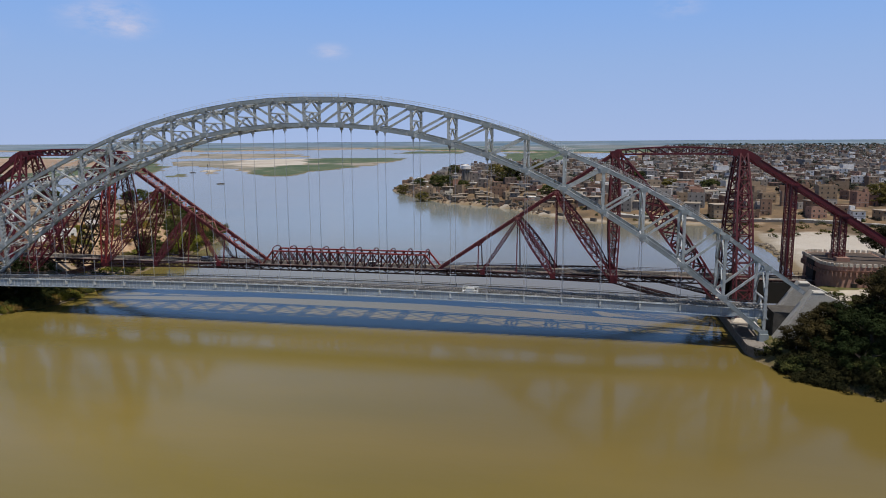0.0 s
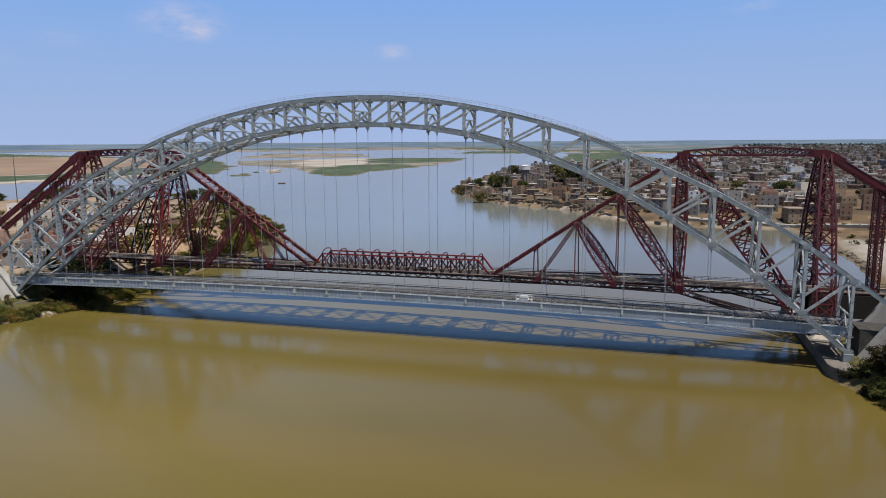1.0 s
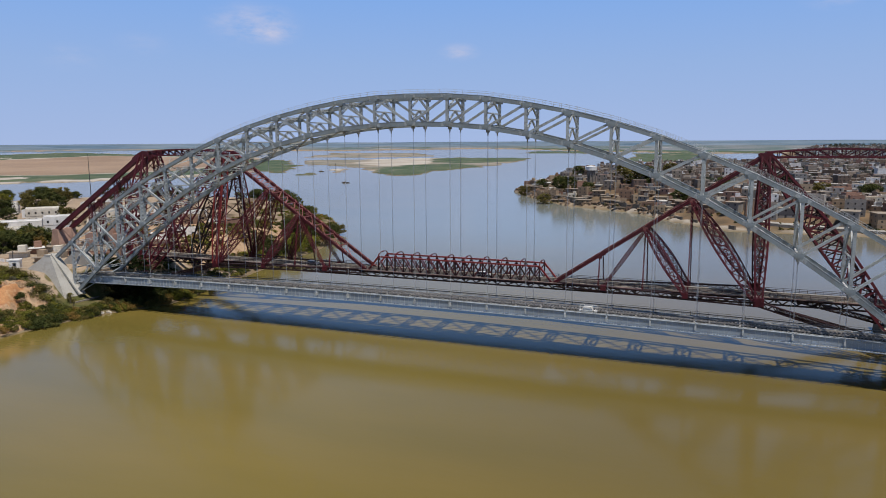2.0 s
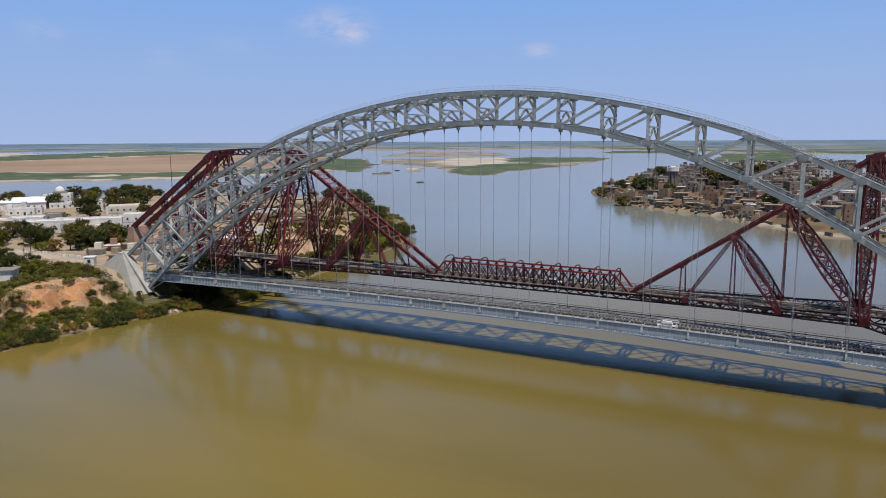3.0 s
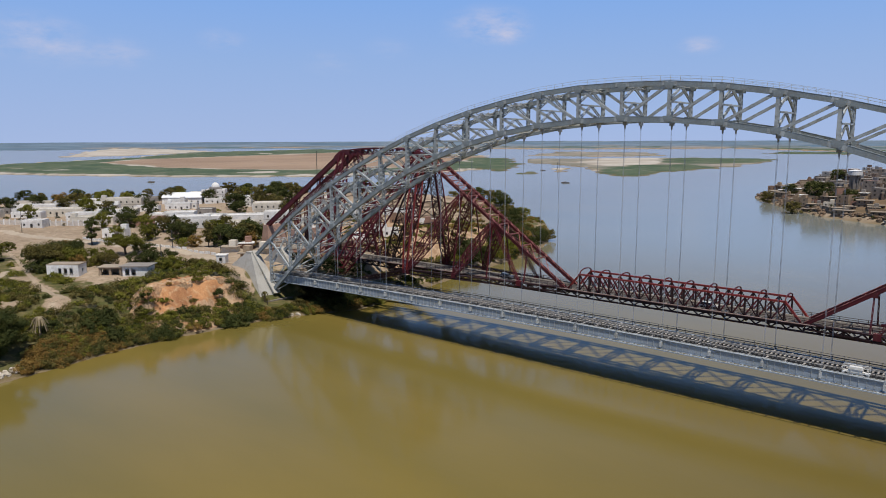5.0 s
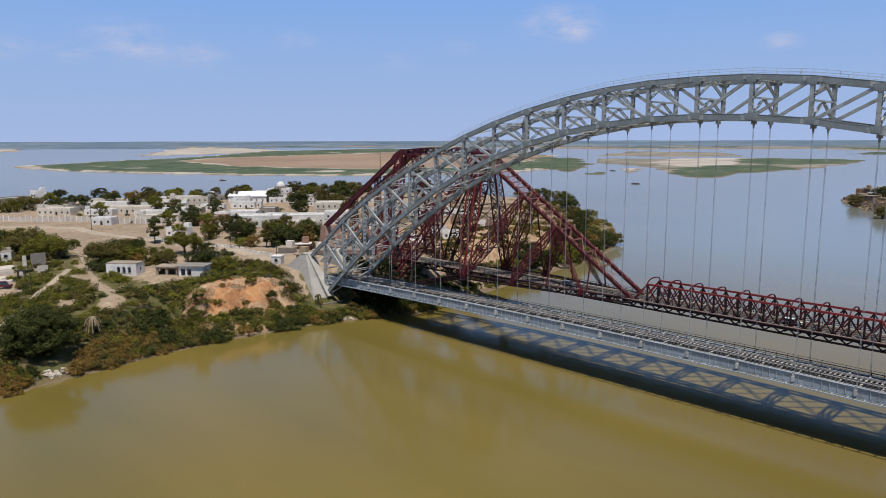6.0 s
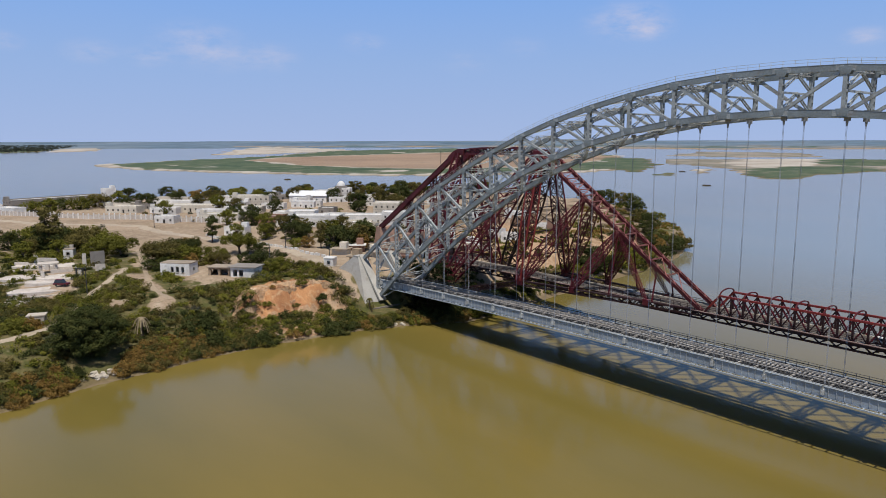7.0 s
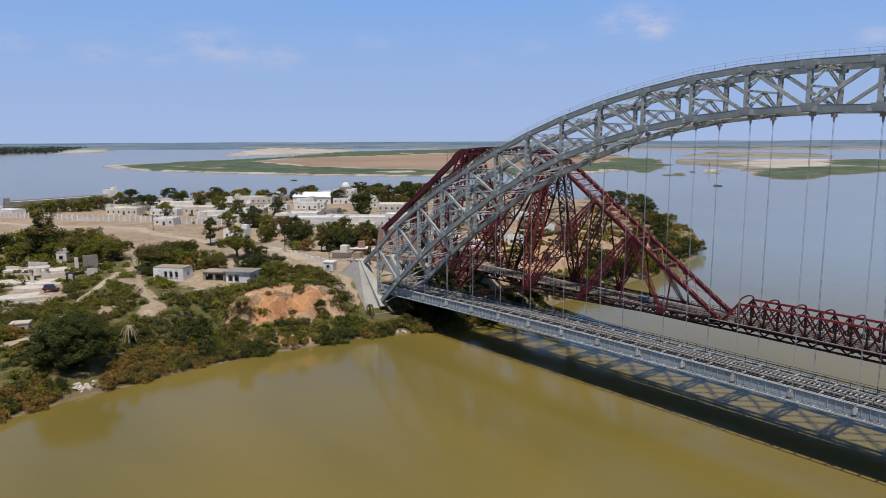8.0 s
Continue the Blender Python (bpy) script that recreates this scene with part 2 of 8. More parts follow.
def lattice(name, a, b, ends, mid, bar, lace, mat, parent, lace_mat=None):
    """An open box column from a to b, slender at its ends: four corner bars, and crossed lacing on each of its faces."""
    a, b = Vector(a), Vector(b)
    d = b - a
    length = d.length
    d.normalize()
    side = d.cross(Vector((0, 1, 0))).normalized()
    top = side.cross(d)
    bays = max(4, round(length / (0.95 * mid)))

    def corner(t, i, grow=0.0):
        sx, sy = ((-1, -1), (1, -1), (1, 1), (-1, 1))[i % 4]
        e = ends[0] if t < 0.5 else ends[1]
        w = (e + (mid - e) * math.sin(math.pi * t)) / 2 + grow
        return a + d * (length * t) + side * (sx * w) + top * (sy * w)

    g = Geo()
    for i in range(4):
        g.chain([corner(k / bays, i) for k in range(bays + 1)], bar)
    leg = part(name, g, mat, parent)
    g = Geo()
    for i in range(4):
        out = (corner(0.5, i) + corner(0.5, i + 1)) / 2 - (corner(0.5, i + 2) + corner(0.5, i + 3)) / 2
        for k in range(bays):
            t0, t1 = k / bays, (k + 1) / bays
            g.beam(corner(t0, i), corner(t1, i + 1), lace * 1.3, lace * 0.5, out)
            g.beam(corner(t0, i + 1), corner(t1, i), lace * 1.3, lace * 0.5 + 0.01, out)
            if k:
                g.beam(corner(t0, i), corner(t0, i + 1), lace * 1.5, lace, out)
    tagged(part("lacing", g, lace_mat or mat, leg), kind="stuff")
    return leg


# ---- the ground and the river ----
EYE = (190.0, -150.0)
# open sandy patches in the scrub: x, y and half lengths
CLEARINGS = [(-45, -59, 9, 4), (-20, -72, 6, 3), (-12, -63, 3.5, 4), (-30, -60, 8, 2.5), (-58, -82, 14, 8), (-82, -75, 13, 7), (-70, -50, 6, 3), (-38, -40, 16, 9), (-13, -6.5, 4, 2), (-8, -7, 4, 2), (-3, -7.5, 4, 2)]


def far_rise(x, y):
    """The plain climbs very slightly towards the horizon."""
    r = np.hypot(x - EYE[0], y - EYE[1])
    return 30 * (np.maximum(0, r - 1500) / 3300) ** 1.3


LEFT_BANK = [(60, -500), (25, -130), (13.5, -90), (9.5, -62), (9, -44), (11, -20), (18, 1), (25, 14), (23, 34), (18, 60), (13, 100), (9, 134),
             (0, 167), (-18, 204), (-60, 265), (-140, 310), (-230, 310), (-310, 235), (-345, 155), (-362, 85), (-380, 15), (-392, -50),
             (-430, -200), (-500, -700), (100, -700)]
RIGHT_BANK = [(-8, 560), (41, 464), (82, 408), (141, 366), (167, 322), (203, 276), (232, 277), (276, 274), (292, 244), (289, 202), (287, 134),
              (280, 80), (262, 50), (246, 30), (243, 8), (244, -9), (249, -18), (265, -34), (300, -55), (450, -120), (1500, -300), (4900, -900),
              (4900, 4900), (900, 4900), (420, 2700), (340, 2000), (330, 1500), (180, 1080), (30, 850), (-16, 640)]
SANDBAR_A = [(-1450, 262), (-1177, 255), (-953, 335), (-760, 432), (-640, 545), (-570, 700), (-560, 900), (-610, 1000), (-800, 1300),
             (-1112, 1648), (-2250, 1950), (-2200, 1263), (-1775, 807), (-1597, 455)]
FIELD = [(-1465, 657), (-1595, 800), (-1640, 1100), (-1700, 1600), (-1000, 1500), (-776, 869), (-836, 695), (-969, 635), (-1152, 614)]
# low bars and islets of the river: surface kind, outline
BARS = [("mud", [(-830, 1460), (-640, 1700), (-520, 1780), (-290, 1770), (-262, 1500), (-246, 1190), (-262, 900), (-330, 870), (-450, 1040), (-560, 1150)]),
        ("mud", [(-726, 1244), (-856, 1466), (-747, 1558), (-639, 1569), (-469, 1212), (-510, 1120)]),
        ("sand", [(-605, 1290), (-681, 1524), (-680, 1692), (-600, 1747), (-433, 1370), (-405, 1184), (-464, 1151)]),
        ("green", [(-332, 874), (-421, 1069), (-419, 1244), (-341, 1313), (-248, 1190), (-272, 1004), (-239, 827), (-284, 824)]),
        ("green", [(-440, 1369), (-548, 1661), (-500, 1754), (-364, 1810), (-285, 1765), (-278, 1558), (-310, 1380)]),
        ("sand", [(-448, 905), (-512, 1038), (-479, 1041), (-398, 909)]), ("sand", [(-395, 945), (-412, 1019), (-372, 950)]),
        ("green", [(-456, 792), (-453, 865), (-405, 813)]), ("mud", [(-1004, 1700), (-1177, 2187), (-842, 2227), (-623, 1892), (-801, 1725)]),
        ("sand", [(-1989, 720), (-2568, 1062), (-3053, 1386), (-2792, 1519), (-2245, 1420), (-2042, 1105), (-1990, 890)]),
        ("green", [(-2571, 200), (-3988, 330), (-3918, 538), (-3657, 741), (-2764, 406)]), ("sand", [(-2616, 379), (-3176, 523), (-3800, 747), (-3601, 831), (-2729, 591)]),
        ("green", [(-14, 1531), (-85, 2249), (102, 2369), (230, 1725), (149, 1499)]), ("green", [(-467, 2250), (-499, 2533), (-250, 2533), (-204, 2252)]),
        ("green", [(-719, 1023), (-538, 847), (-492, 854), (-563, 1012), (-880, 1461), (-1029, 1540), (-983, 1387)])]
FAR_BANK = [(-3700, 780), (-3000, 1400), (-2300, 2300), (-1300, 2500), (-800, 2950), (-300, 2560), (100, 2300), (420, 2300), (600, 2600), (2200, 4950),
            (-4950, 4950), (-4950, 1300)]


def inside_distance(px, py, poly):
    """Distance to the outline, positive inside."""
    best = np.full(px.shape, 1e9)
    odd = np.zeros(px.shape, bool)
    for (x0, y0), (x1, y1) in zip(poly, poly[1:] + poly[:1]):
        dx, dy = x1 - x0, y1 - y0
        t = np.clip(((px - x0) * dx + (py - y0) * dy) / (dx * dx + dy * dy), 0, 1)
        best = np.minimum(best, np.hypot(px - x0 - t * dx, py - y0 - t * dy))
        if dy:
            odd ^= ((y0 > py) != (y1 > py)) & (px < (x1 - x0) * (py - y0) / dy + x0)
    return np.where(odd, best, -best)


rng = np.random.default_rng(5)
WAVES = [(rng.uniform(0, 2 * np.pi), rng.uniform(0, 2 * np.pi), w) for w in (7, 11, 17, 26, 43, 71, 120, 210, 380, 700) for _ in range(3)]


def wobble(x, y, lo, hi):
    """Smooth uneven field from waves whose lengths lie between lo and hi metres; about -1 to 1."""
    s, n = 0 * x, 0.0
    for a, ph, w in WAVES:
        if lo <= w <= hi:
            s = s + np.sin((x * np.cos(a) + y * np.sin(a)) * 2 * np.pi / w + ph + 0.9 * np.sin((y * np.cos(a) - x * np.sin(a)) * 2 * np.pi / (w * 1.7) + ph * 2))
            n += 0.6
    return s / max(n, 1)


def smooth(e0, e1, x):
    t = np.clip((x - e0) / (e1 - e0), 0, 1)
    return t * t * (3 - 2 * t)


def ground_height(x, y, bars=True):
    """Height of the land; bars=False leaves out the far river bars."""
    x, y = np.asarray(x, float), np.asarray(y, float)
    rise = far_rise(x, y)
    r = np.hypot(x - EYE[0], y - EYE[1])
    edge = wobble(x, y, 11, 71) * np.clip(r / 500, 0.6, 6)
    h = np.full(x.shape, -3.0)
    # the near bank with its bluff and plateau
    d = inside_distance(x, y, LEFT_BANK) + 0.8 * edge + 1.2
    plateau = 12.0 + 1.2 * wobble(x, y, 43, 210)
    south = smooth(-55, -95, y) * smooth(-130, -30, x)
    plateau = plateau - 4.0 * south
    climb = 0.8 * smooth(-1, 3, d) + 2.2 * smooth(2, 10, d) + (plateau - 3.0) * smooth(8, 26, d)
    point = smooth(110, 190, y) * smooth(-120, -20, x)
    climb = climb * (1 - 0.45 * point)
    # a slumped earth bank with a steep bare face
    cut = smooth(1.15, 0.7, np.hypot((x + 1) / 12, (y + 29.5) / 17))
    gully = 2.6 * np.abs(np.sin(y * 0.31 + 1.2 * np.sin(x * 0.4))) + 1.4 * wobble(x, y, 7, 17)
    face = 3.0 + 2.6 * smooth(6, 13, d + 0.6 * gully) + 2.0 * smooth(12.4, 13.6, d + gully) + 4.6 * smooth(15.0, 17.0, d + gully)
    climb = climb + cut * (face - 1.0 - climb)
    # the ground falls away along the flank of the arch's abutment
    foot = smooth(-15, -11, y) * (1 - smooth(4, 12, y)) * smooth(-24, -16, x) * smooth(8, -2, d - 30)
    climb = climb + foot * (np.minimum(climb, np.clip(4.4 - 0.68 * (x - 1), 2.2, 14)) - climb)
    left = np.where(d > -1, climb + 0.35 * wobble(x, y, 7, 17) * smooth(3, 12, d), -3 + 3 * smooth(-9, -1, d))
    # the far town's bank
    d2 = inside_distance(x, y, RIGHT_BANK) + 0.8 * edge
    head = smooth(250, 160, x) * smooth(300, 360, y)
    town = 7.0 * smooth(4, 60, d2) * smooth(230, 330, y) * (1 - smooth(1400, 2600, r)) + 1.2 * smooth(0, 30, d2) + head * (3.2 * smooth(0, 5, d2) + 5.0 * smooth(20, 90, d2))
    near = (1 - smooth(60, 110, y))
    town = town + near * (3.0 * smooth(-1, 5, d2) + 8.0 * smooth(7, 20, d2))
    right = np.where(d2 > -1, 0.6 * smooth(-1, 3, d2) + town + 0.3 * wobble(x, y, 7, 17) * smooth(2, 12, d2), -3 + 3 * smooth(-9, -1, d2))
    h = np.maximum(h, np.maximum(left, right))
    if not bars:
        return h + rise
    for poly, top in [(SANDBAR_A, 1.6), (FAR_BANK, 2.5)] + [(line, 1.3) for _, line in BARS]:
        d3 = inside_distance(x, y, poly) + 4 * edge + 10 * wobble(x, y, 120, 380) + 16 * wobble(x, y, 43, 120)
        h = np.maximum(h, -3 + (3 + top) * smooth(-14, 22, d3))
    return h + rise


def sheet(radii, angles):
    """A round net of points about the eye, closer where it is nearer."""
    rr, aa = np.meshgrid(radii, angles, indexing="ij")
    x, y = EYE[0] + rr * np.sin(aa), EYE[1] + rr * np.cos(aa)
    n, m = rr.shape
    i = np.arange(n - 1)[:, None] * m + np.arange(m)[None, :]
    j = np.arange(n - 1)[:, None] * m + (np.arange(m)[None, :] + 1) % m
    faces = np.stack([i, i + m, j + m, j], -1).reshape(-1, 4)
    return x, y, faces


def sheet_object(name, x, y, z, faces, mat, cap=True):
    n = x.size
    me = bpy.data.meshes.new(name)
    co = np.stack([x.ravel(), y.ravel(), z.ravel()], 1)
    m = x.shape[1]
    quads = faces.shape[0]
    me.vertices.add(n + 1)
    co = np.vstack([co, [EYE[0], EYE[1], co[:m, 2].mean()]])
    me.vertices.foreach_set("co", co.ravel())
    tri = np.stack([np.full(m, n), np.arange(m), (np.arange(m) + 1) % m], 1)
    loops = np.concatenate([faces.ravel(), tri.ravel()])
    me.loops.add(loops.size)
    me.loops.foreach_set("vertex_index", loops.astype(np.int32))
    me.polygons.add(quads + m)
    starts = np.concatenate([np.arange(quads) * 4, quads * 4 + np.arange(m) * 3])
    me.polygons.foreach_set("loop_start", starts.astype(np.int32))
    me.polygons.foreach_set("use_smooth", np.ones(quads + m, bool))
    me.update(calc_edges=True)
    me.validate()
    me.materials.append(mat)
    return new(name, me), co


def ground_material():
    mat = bpy.data.materials.new("dry_river_land")
    mat.use_nodes = True
    nodes, links = mat.node_tree.nodes, mat.node_tree.links
    b = nodes["Principled BSDF"]
    b.inputs["Roughness"].default_value = 0.95
    b.inputs["Specular IOR Level"].default_value = 0.15
    tc = nodes.new("ShaderNodeTexCoord")

    def noise_node(scale, detail=6):
        n = nodes.new("ShaderNodeTexNoise")
        n.inputs["Scale"].default_value, n.inputs["Detail"].default_value = scale, detail
        links.new(tc.outputs["Object"], n.inputs["Vector"])
        return n.outputs["Fac"]

    def ranged(val, lo, hi, a=0.0, c=1.0):
        r = nodes.new("ShaderNodeMapRange")
        r.inputs["From Min"].default_value, r.inputs["From Max"].default_value = lo, hi
        r.inputs["To Min"].default_value, r.inputs["To Max"].default_value = a, c
        links.new(val, r.inputs["Value"])
        return r.outputs[0]

    def mixed(a, c, fac, blend="MIX"):
        m = nodes.new("ShaderNodeMix")
        m.data_type, m.blend_type = "RGBA", blend
        for key, val in (("A", a), ("B", c)):
            if isinstance(val, tuple):
                m.inputs[key].default_value = (*val, 1)
            else:
                links.new(val, m.inputs[key])
        if isinstance(fac, float):
            m.inputs["Factor"].default_value = fac
        else:
            links.new(fac, m.inputs["Factor"])
        return m.outputs["Result"]

    def mask(name, wide):
        """The surface kind laid down per place, broken up by noise at its border."""
        at = nodes.new("ShaderNodeAttribute")
        at.attribute_name = name
        s = nodes.new("ShaderNodeMath")
        links.new(at.outputs["Fac"], s.inputs[0])
        links.new(ranged(noise_node(wide, 9), 0.3, 0.7, -0.42, 0.42), s.inputs[1])
        return ranged(s.outputs[0], 0.36, 0.64)

    soil = mixed((0.37, 0.285, 0.205), (0.28, 0.21, 0.145), ranged(noise_node(0.06), 0.35, 0.65))
    soil = mixed(soil, (0.47, 0.385, 0.295), ranged(noise_node(0.35), 0.5, 0.75, 0.0, 0.7))
    soil = mixed(soil, (0.16, 0.14, 0.07), ranged(noise_node(0.8), 0.58, 0.7, 0.0, 0.6))
    sand = mixed((0.50, 0.455, 0.40), (0.37, 0.325, 0.27), ranged(noise_node(0.01), 0.35, 0.65))
    green = mixed((0.050, 0.085, 0.050), (0.105, 0.13, 0.075), ranged(noise_node(0.012), 0.35, 0.65))
    green = mixed(green, (0.23, 0.21, 0.16), ranged(noise_node(0.03, 8), 0.55, 0.68, 0.0, 0.7))
    scrub = mixed((0.080, 0.084, 0.027), (0.155, 0.125, 0.058), ranged(noise_node(0.4), 0.4, 0.62))
    field = mixed((0.27, 0.19, 0.135), (0.34, 0.245, 0.175), ranged(noise_node(0.004), 0.4, 0.6))
    mud = mixed((0.30, 0.265, 0.225), (0.20, 0.19, 0.15), ranged(noise_node(0.012), 0.42, 0.58))
    # far plain: the haze of distance is mixed into these blue-grey colours
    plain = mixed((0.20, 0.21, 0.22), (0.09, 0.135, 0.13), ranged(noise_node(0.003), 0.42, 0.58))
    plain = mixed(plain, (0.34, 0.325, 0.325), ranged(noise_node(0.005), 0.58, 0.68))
    red = mixed((0.44, 0.225, 0.105), (0.33, 0.155, 0.075), ranged(noise_node(0.22), 0.4, 0.6))
    red = mixed(red, (0.52, 0.35, 0.2), ranged(noise_node(0.5), 0.52, 0.68, 0.0, 0.8))
    rubble = mixed((0.45, 0.315, 0.20), (0.33, 0.21, 0.125), ranged(noise_node(0.5), 0.4, 0.6))
    town = mixed((0.20, 0.135, 0.08), (0.115, 0.085, 0.055), ranged(noise_node(0.05), 0.4, 0.6))
    wet = (0.16, 0.12, 0.065)
    col = soil
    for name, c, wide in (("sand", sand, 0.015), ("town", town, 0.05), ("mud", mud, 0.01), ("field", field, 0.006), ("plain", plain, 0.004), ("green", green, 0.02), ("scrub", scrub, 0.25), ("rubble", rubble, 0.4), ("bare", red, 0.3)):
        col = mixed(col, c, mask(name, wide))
    at = nodes.new("ShaderNodeAttribute")
    at.attribute_name = "wet"
    col = mixed(col, wet, at.outputs["Fac"])
    grain = ranged(noise_node(3.0), 0.3, 0.7, 0.78, 1.12)
    col = mixed(col, grain, 1.0, "MULTIPLY")
    links.new(col, b.inputs["Base Color"])
    bp = nodes.new("ShaderNodeBump")
    bp.inputs["Strength"].default_value, bp.inputs["Distance"].default_value = 0.5, 0.3
    links.new(noise_node(1.2), bp.inputs["Height"])
    links.new(bp.outputs[0], b.inputs["Normal"])
    return mat


def water_material():
    mat = bpy.data.materials.new("muddy_river_water")
    mat.use_nodes = True
    nodes, links = mat.node_tree.nodes, mat.node_tree.links
    b = nodes["Principled BSDF"]
    b.inputs["IOR"].default_value = 1.33
    b.inputs["Roughness"].default_value = 0.125
    b.inputs["Specular IOR Level"].default_value = 0.56
    tc = nodes.new("ShaderNodeTexCoord")
    silt = nodes.new("ShaderNodeTexNoise")
    silt.inputs["Scale"].default_value, silt.inputs["Detail"].default_value = 0.014, 6
    mapping = nodes.new("ShaderNodeMapping")
    mapping.inputs["Scale"].default_value = (0.5, 1.6, 1.0)
    links.new(tc.outputs["Object"], mapping.inputs["Vector"])
    links.new(mapping.outputs[0], silt.inputs["Vector"])
    rr = nodes.new("ShaderNodeMapRange")
    rr.inputs["From Min"].default_value, rr.inputs["From Max"].default_value = 0.35, 0.65
    links.new(silt.outputs["Fac"], rr.inputs["Value"])
    mix = nodes.new("ShaderNodeMix")
    mix.data_type = "RGBA"
    mix.inputs["A"].default_value, mix.inputs["B"].default_value = (0.198, 0.146, 0.036, 1), (0.146, 0.116, 0.029, 1)
    links.new(rr.outputs[0], mix.inputs["Factor"])
    # paler bluish colour along the town's side, standing in for stronger sky reflection
    sep = nodes.new("ShaderNodeSeparateXYZ")
    links.new(tc.outputs["Object"], sep.inputs[0])

    def ramped(value, lo, hi, top):
        r = nodes.new("ShaderNodeMapRange")
        r.interpolation_type = "SMOOTHSTEP"
        r.inputs["From Min"].default_value, r.inputs["From Max"].default_value, r.inputs["To Max"].default_value = lo, hi, top
        links.new(value, r.inputs["Value"])
        return r.outputs[0]

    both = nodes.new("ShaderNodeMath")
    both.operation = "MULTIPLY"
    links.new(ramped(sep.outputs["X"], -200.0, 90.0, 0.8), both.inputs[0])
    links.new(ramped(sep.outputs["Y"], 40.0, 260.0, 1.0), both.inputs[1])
    sky_sheen = nodes.new("ShaderNodeMix")
    sky_sheen.data_type = "RGBA"
    sky_sheen.inputs["B"].default_value = (0.215, 0.24, 0.232, 1)
    links.new(both.outputs[0], sky_sheen.inputs["Factor"])
    links.new(mix.outputs["Result"], sky_sheen.inputs["A"])
    # browner, deeper water towards the near bend
    deep = nodes.new("ShaderNodeMath")
    deep.operation = "MULTIPLY"
    links.new(ramped(sep.outputs["X"], 110.0, 200.0, 0.45), deep.inputs[0])
    links.new(ramped(sep.outputs["Y"], -130.0, -60.0, 1.0), deep.inputs[1])
    near_mix = nodes.new("ShaderNodeMix")
    near_mix.data_type = "RGBA"
    near_mix.inputs["B"].default_value = (0.128, 0.088, 0.026, 1)
    links.new(deep.outputs[0], near_mix.inputs["Factor"])
    links.new(sky_sheen.outputs["Result"], near_mix.inputs["A"])
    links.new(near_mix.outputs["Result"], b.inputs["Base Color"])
    ripple = nodes.new("ShaderNodeTexNoise")
    ripple.inputs["Scale"].default_value, ripple.inputs["Detail"].default_value = 0.5, 5
    links.new(mapping.outputs[0], ripple.inputs["Vector"])
    bp = nodes.new("ShaderNodeBump")
    bp.inputs["Strength"].default_value, bp.inputs["Distance"].default_value = 0.06, 0.25
    links.new(ripple.outputs["Fac"], bp.inputs["Height"])
    links.new(bp.outputs[0], b.inputs["Normal"])
    return mat


view_angles = np.radians(np.linspace(-100, 35, 540))
rest_angles = np.radians(np.linspace(35, 260, 90))[1:-1]
net_angles = np.concatenate([view_angles, rest_angles])
net_radii = np.concatenate([np.geomspace(40, 130, 24), np.geomspace(134, 420, 115), np.geomspace(428, 4930, 120)])
gx, gy, gfaces = sheet(net_radii, net_angles)
gz = ground_height(gx, gy)
ground, gco = sheet_object("ground", gx, gy, gz, gfaces, ground_material())
tagged(ground, "dry sandy river land with scrub, bars and bluffs", "ground", kind="structure")
px, py = gco[:, 0], gco[:, 1]
pz = gco[:, 2] - far_rise(px, py)
dl, dr = inside_distance(px, py, LEFT_BANK), inside_distance(px, py, RIGHT_BANK)
da, df, d_field = inside_distance(px, py, SANDBAR_A), inside_distance(px, py, FAR_BANK), inside_distance(px, py, FIELD)
bar = {"sand": np.full(px.shape, -999.0), "green": np.full(px.shape, -999.0), "mud": np.full(px.shape, -999.0)}
for kind_, line in BARS:
    bar[kind_] = np.maximum(bar[kind_], inside_distance(px, py, line))
w_mid, w_far = wobble(px, py, 43, 210), wobble(px, py, 120, 700)
head = smooth(250, 190, px)
clearing = np.ones(px.shape)
for cx, cy, ca, cb in CLEARINGS:
    clearing *= smooth(0.6, 1.3, np.hypot((px - cx) / ca, (py - cy) / cb))
far_r = np.hypot(px - EYE[0], py - EYE[1])
